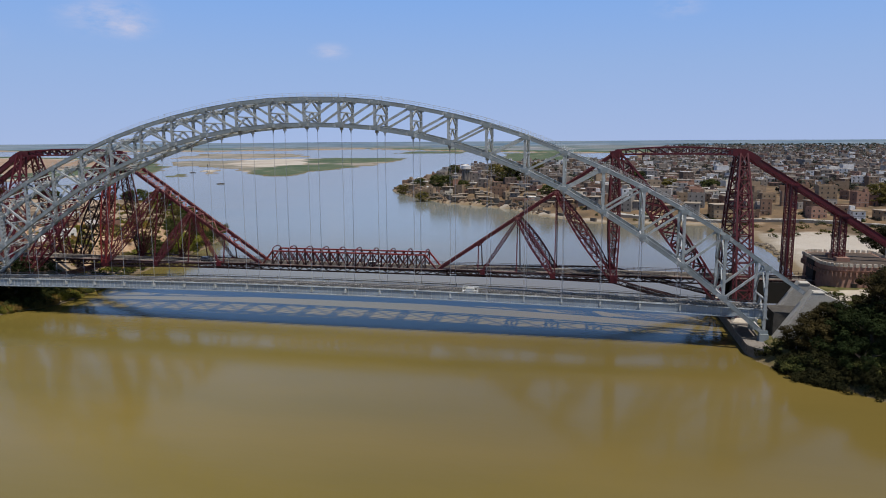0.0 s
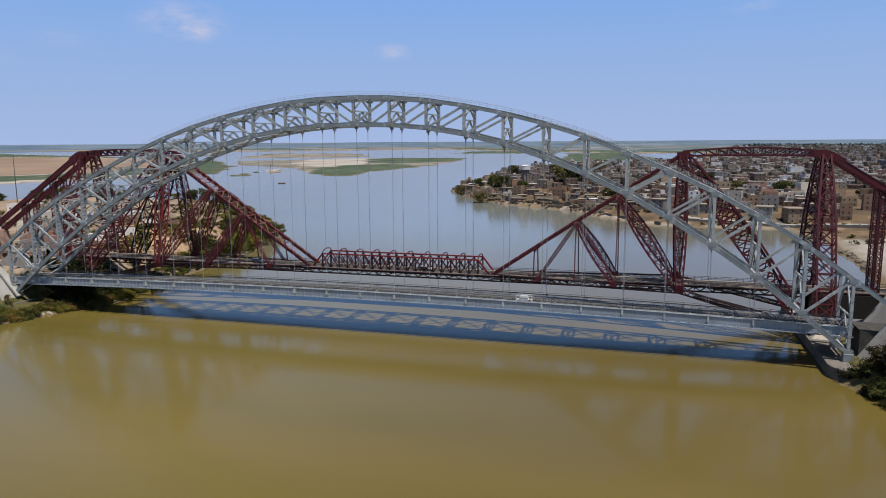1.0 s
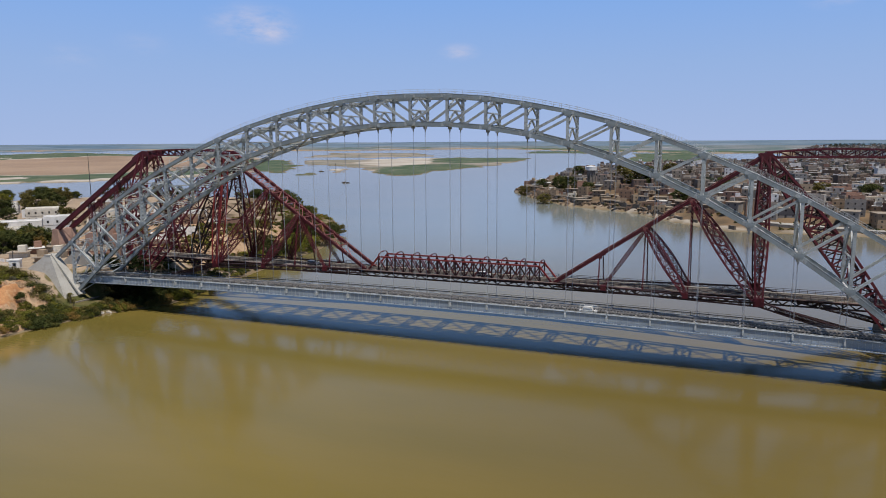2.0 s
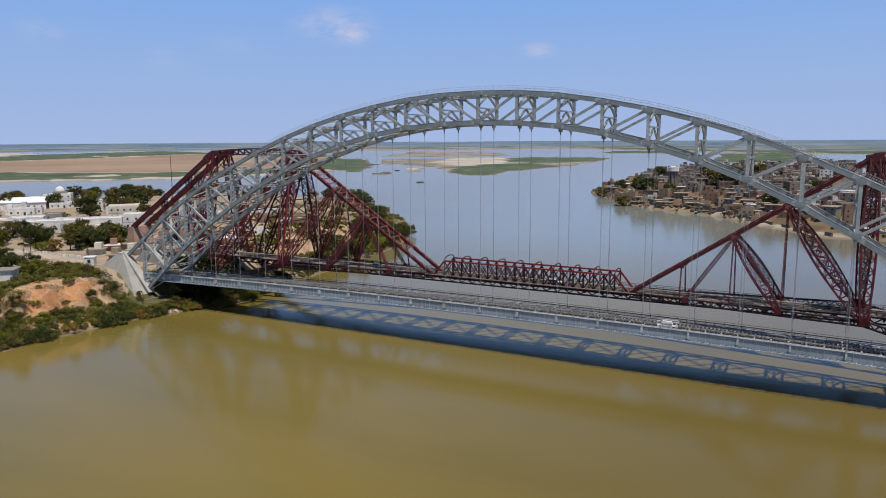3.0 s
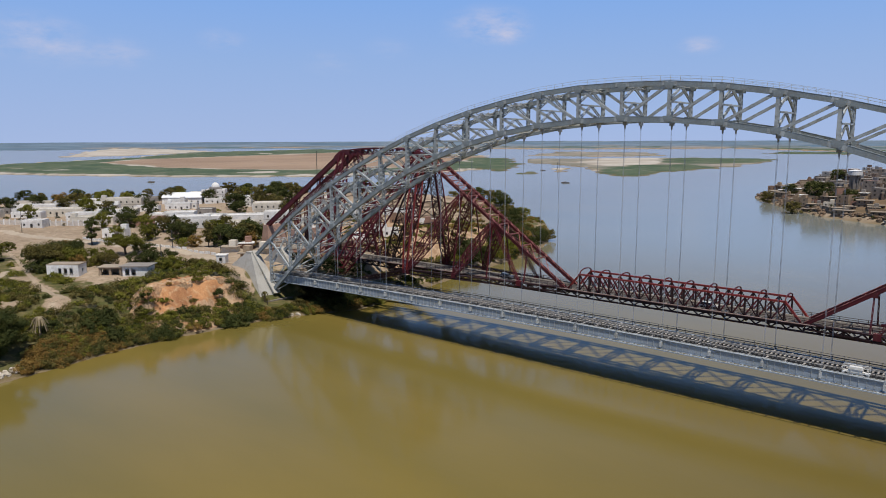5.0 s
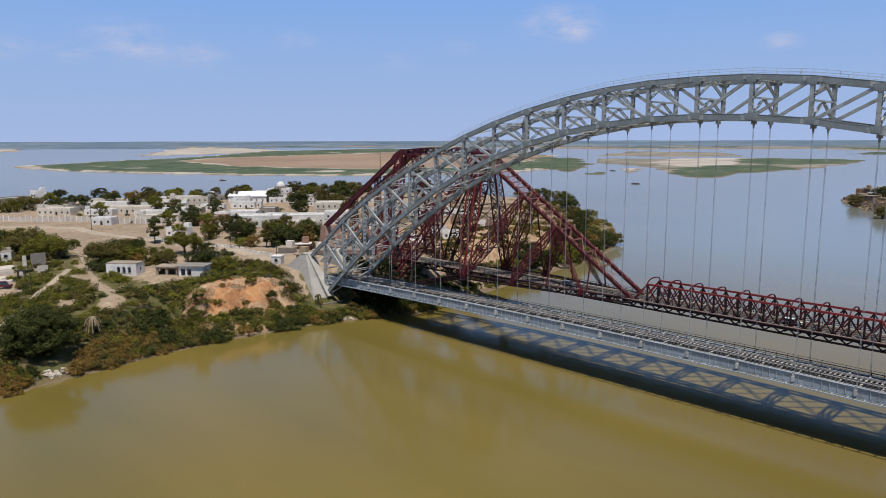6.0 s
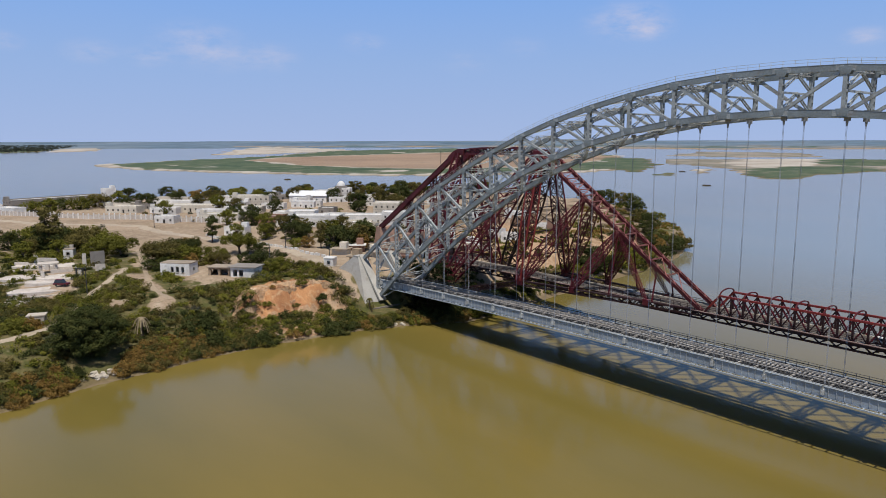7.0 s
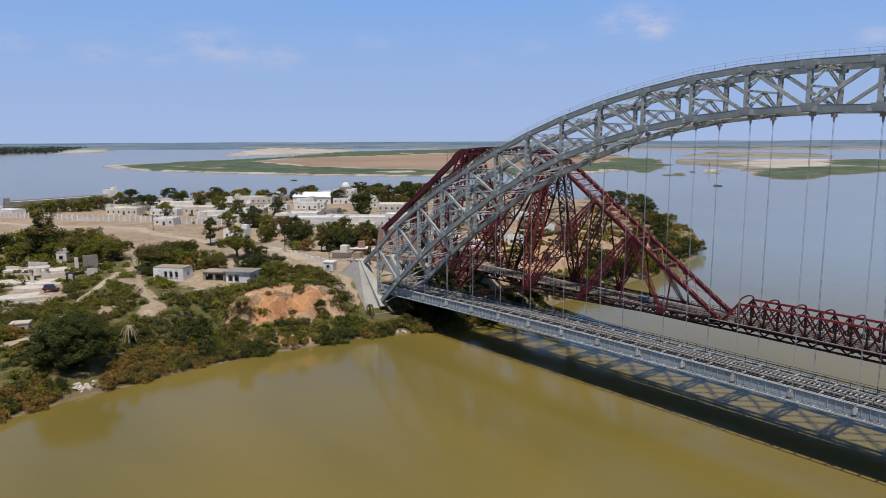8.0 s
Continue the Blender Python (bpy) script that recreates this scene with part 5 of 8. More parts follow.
def earth_bank():
    """Bare eroded cliff with ledges, runnels and a slope of fallen earth at its foot."""
    nx, ny = 100, 130
    xs, ys = np.meshgrid(np.linspace(-18, 12, nx), np.linspace(-50.5, -9.5, ny))
    d = inside_distance(xs, ys, LEFT_BANK)
    cut = smooth(1.12, 0.86, np.hypot((xs + 1) / 12, (ys + 29.5) / 17))
    run = 2.4 * lump(xs, ys, 5.0, 1) + 1.6 * lump(xs, ys, 2.2, 2) + 0.8 * lump(xs, ys, 1.0, 3)
    edge = d + run - 2.4
    z = 2.6 + 3.0 * smooth(4.5, 13, edge) + 2.2 * smooth(12.4, 13.4, edge) + 1.6 * smooth(14.2, 14.9, edge) + 2.2 * smooth(15.6, 16.6, edge + 0.5 * run)
    z = z + 1.1 * (lump(xs, ys, 1.6, 4) - 0.5) + 0.7 * (lump(xs, ys, 0.8, 5) - 0.5)
    z = z - 1.2 * smooth(0.62, 0.9, lump(xs * 0.35, ys, 2.4, 6)) * smooth(9, 13, edge)
    base = ground_height(xs, ys)
    z = np.where(cut > 0, base - 0.5 + (z - base + 0.5) * cut, base - 0.8)
    g = Geo()
    g.v = [tuple(map(float, p)) for p in np.stack([xs.ravel(), ys.ravel(), z.ravel()], 1)]
    for j in range(ny - 1):
        for i in range(nx - 1):
            if max(cut[j, i], cut[j + 1, i + 1]) > 0.01:
                a = j * nx + i
                g.f.append((a, a + 1, a + nx + 1, a + nx))
    return g


def strata_material():
    mat = bpy.data.materials.new("layered_orange_earth")
    mat.use_nodes = True
    nodes, links = mat.node_tree.nodes, mat.node_tree.links
    b = nodes["Principled BSDF"]
    b.inputs["Roughness"].default_value = 0.95
    tc = nodes.new("ShaderNodeTexCoord")
    mp = nodes.new("ShaderNodeMapping")
    mp.inputs["Scale"].default_value = (0.12, 0.12, 0.9)
    links.new(tc.outputs["Object"], mp.inputs["Vector"])
    layers = nodes.new("ShaderNodeTexNoise")
    layers.inputs["Scale"].default_value, layers.inputs["Detail"].default_value = 1.2, 5
    links.new(mp.outputs[0], layers.inputs["Vector"])
    ramp = nodes.new("ShaderNodeValToRGB")
    el = ramp.color_ramp.elements
    el[0].position, el[0].color = 0.34, (0.27, 0.14, 0.07, 1)
    el[1].position, el[1].color = 0.68, (0.54, 0.40, 0.27, 1)
    for pos, col in ((0.43, (0.40, 0.22, 0.11)), (0.52, (0.42, 0.29, 0.18)), (0.60, (0.45, 0.28, 0.15))):
        e = el.new(pos)
        e.color = (*col, 1)
    links.new(layers.outputs["Fac"], ramp.inputs[0])
    fine = nodes.new("ShaderNodeTexNoise")
    fine.inputs["Scale"].default_value, fine.inputs["Detail"].default_value = 1.6, 8
    links.new(tc.outputs["Object"], fine.inputs["Vector"])
    mr = nodes.new("ShaderNodeMapRange")
    mr.inputs["From Min"].default_value, mr.inputs["From Max"].default_value = 0.3, 0.7
    mr.inputs["To Min"].default_value, mr.inputs["To Max"].default_value = 0.62, 1.2
    links.new(fine.outputs["Fac"], mr.inputs["Value"])
    mx = nodes.new("ShaderNodeMix")
    mx.data_type, mx.blend_type = "RGBA", "MULTIPLY"
    mx.inputs["Factor"].default_value = 1
    links.new(ramp.outputs[0], mx.inputs["A"])
    links.new(mr.outputs[0], mx.inputs["B"])
    links.new(mx.outputs["Result"], b.inputs["Base Color"])
    bp = nodes.new("ShaderNodeBump")
    bp.inputs["Strength"].default_value, bp.inputs["Distance"].default_value = 0.8, 0.4
    links.new(fine.outputs["Fac"], bp.inputs["Height"])
    links.new(bp.outputs[0], b.inputs["Normal"])
    return mat


bank = new("earth_bank", earth_bank().mesh("earth_bank", strata_material()))
tagged(bank, "eroded bare orange earth bank above the river", "earth bank", kind="structure")


# ---- trees and bushes ----
def leaf_material(name, a, b, c, obj_var=0.25):
    mat = bpy.data.materials.new(name)
    mat.use_nodes = True
    nodes, links = mat.node_tree.nodes, mat.node_tree.links
    bs = nodes["Principled BSDF"]
    bs.inputs["Roughness"].default_value, bs.inputs["Specular IOR Level"].default_value = 0.8, 0.1
    geo = nodes.new("ShaderNodeNewGeometry")
    ramp = nodes.new("ShaderNodeValToRGB")
    el = ramp.color_ramp.elements
    el[0].color, el[1].color = (*a, 1), (*c, 1)
    m = el.new(0.55)
    m.color = (*b, 1)
    # sprays of one tint: broad patches through the crown, with a little leaf-to-leaf change
    tc = nodes.new("ShaderNodeTexCoord")
    patch = nodes.new("ShaderNodeTexNoise")
    patch.inputs["Scale"].default_value, patch.inputs["Detail"].default_value = 0.45, 3
    links.new(tc.outputs["Object"], patch.inputs["Vector"])
    spread = nodes.new("ShaderNodeMapRange")
    spread.inputs["From Min"].default_value, spread.inputs["From Max"].default_value = 0.3, 0.7
    links.new(patch.outputs["Fac"], spread.inputs["Value"])
    both = nodes.new("ShaderNodeMix")
    both.inputs["Factor"].default_value = 0.16
    links.new(spread.outputs[0], both.inputs["A"])
    links.new(geo.outputs["Random Per Island"], both.inputs["B"])
    links.new(both.outputs["Result"], ramp.inputs[0])
    oi = nodes.new("ShaderNodeObjectInfo")
    mr = nodes.new("ShaderNodeMapRange")
    mr.inputs["To Min"].default_value, mr.inputs["To Max"].default_value = 1 - obj_var, 1 + obj_var
    links.new(oi.outputs["Random"], mr.inputs["Value"])
    mx = nodes.new("ShaderNodeMix")
    mx.data_type, mx.blend_type = "RGBA", "MULTIPLY"
    mx.inputs["Factor"].default_value = 1
    links.new(ramp.outputs[0], mx.inputs["A"])
    links.new(mr.outputs[0], mx.inputs["B"])
    links.new(mx.outputs["Result"], bs.inputs["Base Color"])
    tr = nodes.new("ShaderNodeBsdfTranslucent")
    links.new(mx.outputs["Result"], tr.inputs["Color"])
    ms = nodes.new("ShaderNodeMixShader")
    ms.inputs[0].default_value = 0.25
    links.new(bs.outputs[0], ms.inputs[1])
    links.new(tr.outputs[0], ms.inputs[2])
    links.new(ms.outputs[0], nodes["Material Output"].inputs[0])
    return mat


LEAF_DARK = leaf_material("dark_green_leaves", (0.026, 0.035, 0.010), (0.056, 0.065, 0.019), (0.105, 0.104, 0.032))
# olive leaves darkened in colour to stand in for shade
LEAF_SHADE = leaf_material("shaded_olive_leaves", (0.011, 0.013, 0.005), (0.024, 0.024, 0.008), (0.050, 0.044, 0.015))
LEAF_BROWN = leaf_material("brownish_olive_leaves", (0.026, 0.022, 0.008), (0.048, 0.038, 0.014), (0.085, 0.065, 0.024))
# green leaves with shade painted into their colour
LEAF_DEEP = leaf_material("shaded_green_leaves", (0.009, 0.016, 0.005), (0.020, 0.031, 0.009), (0.042, 0.054, 0.017))
LEAF_OLIVE = leaf_material("olive_leaves", (0.066, 0.058, 0.017), (0.120, 0.101, 0.030), (0.186, 0.150, 0.050))
LEAF_BRIGHT = leaf_material("fresh_green_leaves", (0.066, 0.070, 0.012), (0.142, 0.140, 0.022), (0.22, 0.205, 0.042))
LEAF_DRY = leaf_material("dry_ochre_leaves", (0.145, 0.090, 0.026), (0.225, 0.138, 0.038), (0.30, 0.192, 0.058))
LEAF_GREY = leaf_material("dusty_grey_leaves", (0.06, 0.062, 0.045), (0.10, 0.10, 0.07), (0.16, 0.15, 0.11))
BARK = material("bark", (0.13, 0.10, 0.075), 0.9, 0, 0.3, 2, 0.3)


def leaf_cloud(name, clumps, per, leaf, mat, seed):
    """Many small leaves gathered in clumps; a clump is centre, radius and flatness."""
    r = np.random.default_rng(seed)
    cs = np.array([c for c, _, _ in clumps])
    n = len(clumps) * per
    idx = np.repeat(np.arange(len(clumps)), per)
    d = r.normal(size=(n, 3))
    d /= np.linalg.norm(d, axis=1)[:, None]
    rad = np.array([q for _, q, _ in clumps])[idx] * r.uniform(0.25, 1, n) ** 0.5
    flat = np.array([q for _, _, q in clumps])[idx]
    p = cs[idx] + d * rad[:, None] * np.stack([np.ones(n), np.ones(n), flat], 1)
    nrm = d * 1.0 + r.normal(size=(n, 3)) * 0.34 + np.array([0, 0, 0.45])
    nrm /= np.linalg.norm(nrm, axis=1)[:, None]
    u = np.cross(nrm, r.normal(size=(n, 3)))
    u /= np.linalg.norm(u, axis=1)[:, None]
    w = np.cross(nrm, u)
    size = leaf * r.uniform(0.6, 1.3, n)[:, None]
    v = np.stack([p - u * size, p + u * size * 0.8 - w * size * 0.6, p + w * size * 0.75], 1).reshape(-1, 3)
    me = bpy.data.meshes.new(name)
    me.from_pydata(v.tolist(), [], np.arange(3 * n).reshape(-1, 3).tolist())
    me.materials.append(mat)
    me.update()
    return me


def tree_meshes(style, seed):
    """Trunk with limbs and crown of a tree about one metre... scaled later: heights are real."""
    r = random.Random(seed)
    trunk, clumps = Geo(), []
    if style == "broad":
        height, spread, flat, cl, per, leaf = 8.5, 4.6, 0.7, 56, 112, 0.235
    elif style == "umbrella":
        height, spread, flat, cl, per, leaf = 6.5, 5.2, 0.45, 50, 125, 0.205
    elif style == "tall":
        height, spread, flat, cl, per, leaf = 13.0, 3.2, 1.0, 60, 140, 0.21
    elif style == "thicket":
        height, spread, flat, cl, per, leaf = 4.8, 5.4, 0.8, 52, 125, 0.20
    elif style == "small":
        height, spread, flat, cl, per, leaf = 6.5, 3.0, 0.8, 32, 105, 0.22
    else:
        height, spread, flat, cl, per, leaf = 11.0, 7.2, 0.9, 190, 210, 0.20
    fork = height * (0.28 if style != "tall" else 0.35)
    lean = Vector((r.uniform(-0.4, 0.4), r.uniform(-0.4, 0.4), 0))
    trunk.tube((0, 0, -0.6), (lean.x, lean.y, fork), 0.32, 7, 0.22)
    tips = []
    for k in range(7):
        a = 2 * math.pi * k / 7 + r.uniform(-0.3, 0.3)
        out = spread * r.uniform(0.45, 0.8)
        tip = Vector((lean.x + out * math.cos(a), lean.y + out * math.sin(a), height * r.uniform(0.55, 0.85)))
        if style == "tall":
            tip = Vector((lean.x + out * 0.6 * math.cos(a), lean.y + out * 0.6 * math.sin(a), height * r.uniform(0.45, 0.92)))
        knee = Vector((lean.x, lean.y, fork)).lerp(tip, 0.5) + Vector((0, 0, 0.4))
        trunk.tube((lean.x, lean.y, fork), knee, 0.17, 5, 0.11)
        trunk.tube(knee, tip, 0.11, 5, 0.04)
        tips.append(tip)
    for k in range(cl):
        if k < len(tips) * 2:
            c = tips[k % len(tips)] + Vector((r.uniform(-0.8, 0.8), r.uniform(-0.8, 0.8), r.uniform(-0.4, 0.6)))
        else:
            a, q = r.uniform(0, 2 * math.pi), math.sqrt(r.random())
            zz = r.uniform(-1, 1)
            rr = spread * q * math.sqrt(max(0.05, 1 - zz * zz * 0.8))
            zc, zr = height * (0.64 if style != "tall" else 0.62), height * (0.3 if style != "tall" else 0.36) * (flat if style == "umbrella" else 1)
            if style in ("dome", "thicket"):
                zc, zr = height * 0.52, height * 0.46
            elif style in ("broad", "small"):
                zc, zr = height * 0.54, height * 0.42
            c = Vector((lean.x + rr * math.cos(a), lean.y + rr * math.sin(a), zc + zz * zr))
        clumps.append((tuple(c), r.uniform(0.75, 1.5) * (1.15 if style == "dome" else 1), r.uniform(0.55, 0.9)))
    return trunk, clumps, per, leaf


TREES = {}
for style, seeds, mats in (("broad", (1, 2, 3), (LEAF_DARK, LEAF_OLIVE, LEAF_DARK)), ("umbrella", (4, 5), (LEAF_BRIGHT, LEAF_OLIVE)),
                           ("tall", (6, 7), (LEAF_DARK, LEAF_OLIVE)), ("dome", (8,), (LEAF_DARK,)), ("ochre", (9,), (LEAF_DRY,)),
                           ("thicket", (10, 11, 12), (LEAF_BRIGHT, LEAF_OLIVE, LEAF_DARK)), ("small", (13, 14, 15), (LEAF_OLIVE, LEAF_DARK, LEAF_BRIGHT)), ("shaded", (16, 17), (LEAF_SHADE, LEAF_SHADE)), ("brown", (18, 19), (LEAF_BROWN, LEAF_BROWN)), ("brush", (20, 24), (LEAF_DEEP, LEAF_DEEP))):
    for seed, lm in zip(seeds, mats):
        tk, cl, per, leaf = tree_meshes({"ochre": "broad", "shaded": "broad", "brown": "broad", "brush": "thicket"}.get(style, style), seed)
        TREES.setdefault(style, []).append((tk.mesh("trunk", BARK), leaf_cloud("crown", cl, per, leaf, lm, seed), leaf_cloud("crown", cl, int(per * 0.42), leaf * 1.5, lm, seed)))
TREE_LABEL = {"broad": "broad dark green tree with dense uneven crown", "umbrella": "spreading umbrella-shaped thorn tree with light crown",
              "tall": "tall slender dark green tree with narrow crown", "dome": "large dense dark green dome-shaped tree by the water",
              "ochre": "dry ochre-leaved tree with thinning crown", "thicket": "low wide thorn thicket with matted green crown",
              "small": "small dusty tree with an open uneven crown", "shaded": "dense shade-dark olive tree crowding the bank", "brown": "brownish olive tree with a dusty uneven crown", "brush": "low shade-dark green thicket crowding the bank"}


def tree(x, y, style="broad", scale=1.0, which=None, group="trees on the banks", sink=0.0):
    tm, cm, coarse = TREES[style][(random.randrange(99) if which is None else which) % len(TREES[style])]
    ob = thing("tree", TREE_LABEL[style], "tree", group, at=(x, y, gh(x, y) - sink))
    ob.rotation_euler[2] = random.uniform(0, 6.28)
    scale *= 1.22
    ob.scale = (scale * random.uniform(0.95, 1.2), scale * random.uniform(0.95, 1.2), scale)
    part("trunk", tm, None, ob)
    part("crown", cm if math.hypot(x - EYE[0], y - EYE[1]) < 290 else coarse, None, ob)
    return ob


BUSHES = {}
for style, lm in (("green", LEAF_BRIGHT), ("dark", LEAF_DARK), ("olive", LEAF_OLIVE), ("dry", LEAF_DRY), ("grey", LEAF_GREY), ("shade", LEAF_SHADE)):
    for seed in (21, 22, 23):
        r = random.Random(seed)
        clumps = []
        for k in range(26):
            a, q = r.uniform(0, 6.28), math.sqrt(r.random()) * 1.9
            clumps.append(((q * math.cos(a), q * math.sin(a), r.uniform(0.2, 1.9) * (1 - q / 3.2)), r.uniform(0.45, 0.85), 0.8))
        BUSHES.setdefault(style, []).append(leaf_cloud("bush", clumps, 64, 0.165, lm, seed + len(style)))
BUSH_LABEL = {"green": "low fresh green thorn bush on the bank", "dark": "dense dark green bush on the bank", "olive": "dusty olive green scrub bush",
              "dry": "dry ochre reedy bush at the water's edge", "grey": "bare greyish thorn bush", "shade": "shade-dark olive bush overhanging the water"}


def bush(x, y, style="green", scale=1.0, z=None):
    ob = new("bush", random.choice(BUSHES[style]))
    tagged(ob, BUSH_LABEL[style], "bush", "bushes on the banks")
    ob.location = (x, y, (gh(x, y) if z is None else z) - 0.15)
    ob.rotation_euler[2] = random.uniform(0, 6.28)
    ob.scale = (scale * random.uniform(0.85, 1.2), scale * random.uniform(0.85, 1.2), scale * random.uniform(0.8, 1.15))
    return ob


random.seed(11)
tree(1.8, -84.2, "dome", 0.84, 0)
# thorn thickets on the scrubby plateau, then single trees along the road and among the buildings
for x, y, style, sc in ((-133, -74, "thicket", 1.0), (-126, -66, "thicket", 1.25), (-138, -64, "thicket", 1.2), (-120, -58, "thicket", 1.2), (-130, -54, "thicket", 1.2), (-112, -60, "thicket", 1.1),
                        (-104, -54, "thicket", 1.0), (-116, -50, "thicket", 1.0), (-98, -57, "thicket", 0.9), (-92, -51, "umbrella", 0.95), (-146, -72, "thicket", 1.2), (-152, -60, "thicket", 1.0),
                        (-124, -69, "tall", 1.05), (-128, -71, "tall", 0.7), (-118, -76, "small", 0.9), (-112, -80, "small", 0.9), (-100, -74, "thicket", 0.7), (-140, -80, "broad", 0.7), (-108, -68, "small", 0.8),
                        (-63, -46, "umbrella", 1.15), (-70, -42, "thicket", 1.25), (-60, -40, "thicket", 1.1), (-75, -35, "umbrella", 1.0), (-84, -30, "thicket", 0.9), (-68, -34, "broad", 0.7), (-56, -50, "thicket", 0.7),
                        (-52, -40, "ochre", 0.45), (-48, -32, "thicket", 0.7), (-58, -31, "thicket", 0.8), (-90, -27, "ochre", 0.5), (-104, -12, "tall", 0.72), (-65, -17, "umbrella", 1.05), (-60, -12, "thicket", 0.7),
                        (-38, -18, "thicket", 0.9), (-44, -22, "thicket", 0.75), (-28, -20, "thicket", 0.7), (-112, 2, "small", 0.75), (-100, 12, "broad", 0.62), (-96, 8, "small", 0.9), (-84, 14, "broad", 0.72),
                        (-80, 18, "small", 1.0), (-90, 20, "broad", 0.7), (-61, 9, "ochre", 0.45), (-64, 6, "thicket", 0.55), (-56, 12, "tall", 0.62), (-55, 17, "broad", 0.85), (-50, 20, "small", 1.1), (-48, 25, "ochre", 0.6),
                        (-60, 22, "broad", 0.8), (-62, 36, "broad", 0.85), (-56, 30, "small", 1.1), (-72, 26, "small", 1.1), (-70, 40, "thicket", 1.0), (-82, 40, "thicket", 0.9), (-139, 18, "tall", 0.6), (-131, 24, "small", 1.0),
                        (-171, 37, "broad", 0.75), (-157, 16, "small", 1.0), (-148, 26, "broad", 0.75), (-120, 28, "small", 1.0), (-112, 34, "broad", 0.65), (-126, 36, "small", 0.9), (-178, 30, "small", 1.0),
                        (-185, 112, "broad", 1.0), (-178, 122, "tall", 0.85), (-195, 118, "broad", 1.1), (-170, 130, "broad", 1.0), (-205, 150, "broad", 1.1), (-216, 168, "broad", 1.0), (-160, 120, "small", 1.2),
                        (-190, 134, "tall", 0.9), (-182, 146, "broad", 1.1), (-271, 14, "broad", 0.9), (-298, 42, "broad", 0.8), (-288, 51, "ochre", 0.9), (-280, 57, "broad", 0.9), (-262, 42, "small", 1.1), (-245, 48, "small", 1.1),
                        (-300, 4, "small", 1.2), (-250, 85, "broad", 0.9), (-262, 110, "broad", 1.0), (-290, 80, "small", 1.2), (-240, 128, "broad", 0.9), (-100, 48, "small", 1.1), (-86, 50, "small", 1.1), (-152, 92, "broad", 0.8),
                        (-120, 100, "small", 1.2), (-230, 190, "broad", 1.1), (-260, 200, "broad", 1.0), (-200, 205, "broad", 1.0), (-205, 42, "small", 1.1), (-215, 36, "small", 1.0), (-195, 62, "broad", 0.8), (-232, 10, "small", 1.0),
                        (-290, -20, "thicket", 1.2), (-296, -8, "thicket", 1.3), (-288, 4, "thicket", 1.0), (-300, -32, "thicket", 1.2), (-305, 18, "broad", 0.7), (-285, -38, "small", 1.0), (-304, -44, "thicket", 1.0)):
    tree(x, y, style, sc)
# the tree belt along the bank's far edge
for k in range(54):
    t = random.random()
    line = LEFT_BANK[15:21]
    j = min(int(t * (len(line) - 1)), len(line) - 2)
    f = t * (len(line) - 1) - j
    x, y = line[j][0] + (line[j + 1][0] - line[j][0]) * f + random.uniform(22, 60), line[j][1] + (line[j + 1][1] - line[j][1]) * f - random.uniform(0, 26) * (1 if j < 2 else 0)
    tree(x, y, random.choice(("small", "small", "broad", "thicket")), random.uniform(0.7, 1.05))
# trees and scrub of the sandy knoll beyond the red tower
for x, y, style, sc in ((6, 92, "broad", 0.55), (8, 108, "broad", 0.6), (2, 122, "broad", 0.7), (4, 138, "umbrella", 0.7), (-4, 150, "broad", 0.8), (-8, 160, "ochre", 0.75), (-14, 170, "broad", 0.7), (7, 96, "thicket", 1.1), (8, 116, "thicket", 1.2), (5, 128, "thicket", 1.2), (3, 146, "thicket", 1.2), (-3, 158, "ochre", 0.7), (-9, 176, "thicket", 1.2), (0, 104, "thicket", 1.0), (-4, 132, "small", 1.2), (-10, 186, "thicket", 1.1), (12, 70, "thicket", 0.9), (10, 82, "thicket", 0.9),
                        (-20, 182, "broad", 0.6), (-30, 190, "broad", 0.8), (-40, 205, "broad", 0.9), (-52, 214, "broad", 0.8), (-64, 228, "broad", 0.9), (-80, 245, "broad", 1.0), (-100, 262, "broad", 0.9),
                        (-120, 276, "broad", 1.0), (-26, 168, "umbrella", 0.8), (-140, 290, "broad", 0.9), (-12, 142, "broad", 0.6)):
    tree(x, y, style, sc)
# growth under the arch deck and behind it, shade put into dark leaf colours
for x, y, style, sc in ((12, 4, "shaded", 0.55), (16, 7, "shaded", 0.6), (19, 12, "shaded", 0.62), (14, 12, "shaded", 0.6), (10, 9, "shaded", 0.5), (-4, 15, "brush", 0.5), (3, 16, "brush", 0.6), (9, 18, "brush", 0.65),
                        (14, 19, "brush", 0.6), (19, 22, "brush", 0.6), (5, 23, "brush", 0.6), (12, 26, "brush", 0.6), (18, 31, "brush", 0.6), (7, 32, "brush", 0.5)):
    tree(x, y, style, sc)
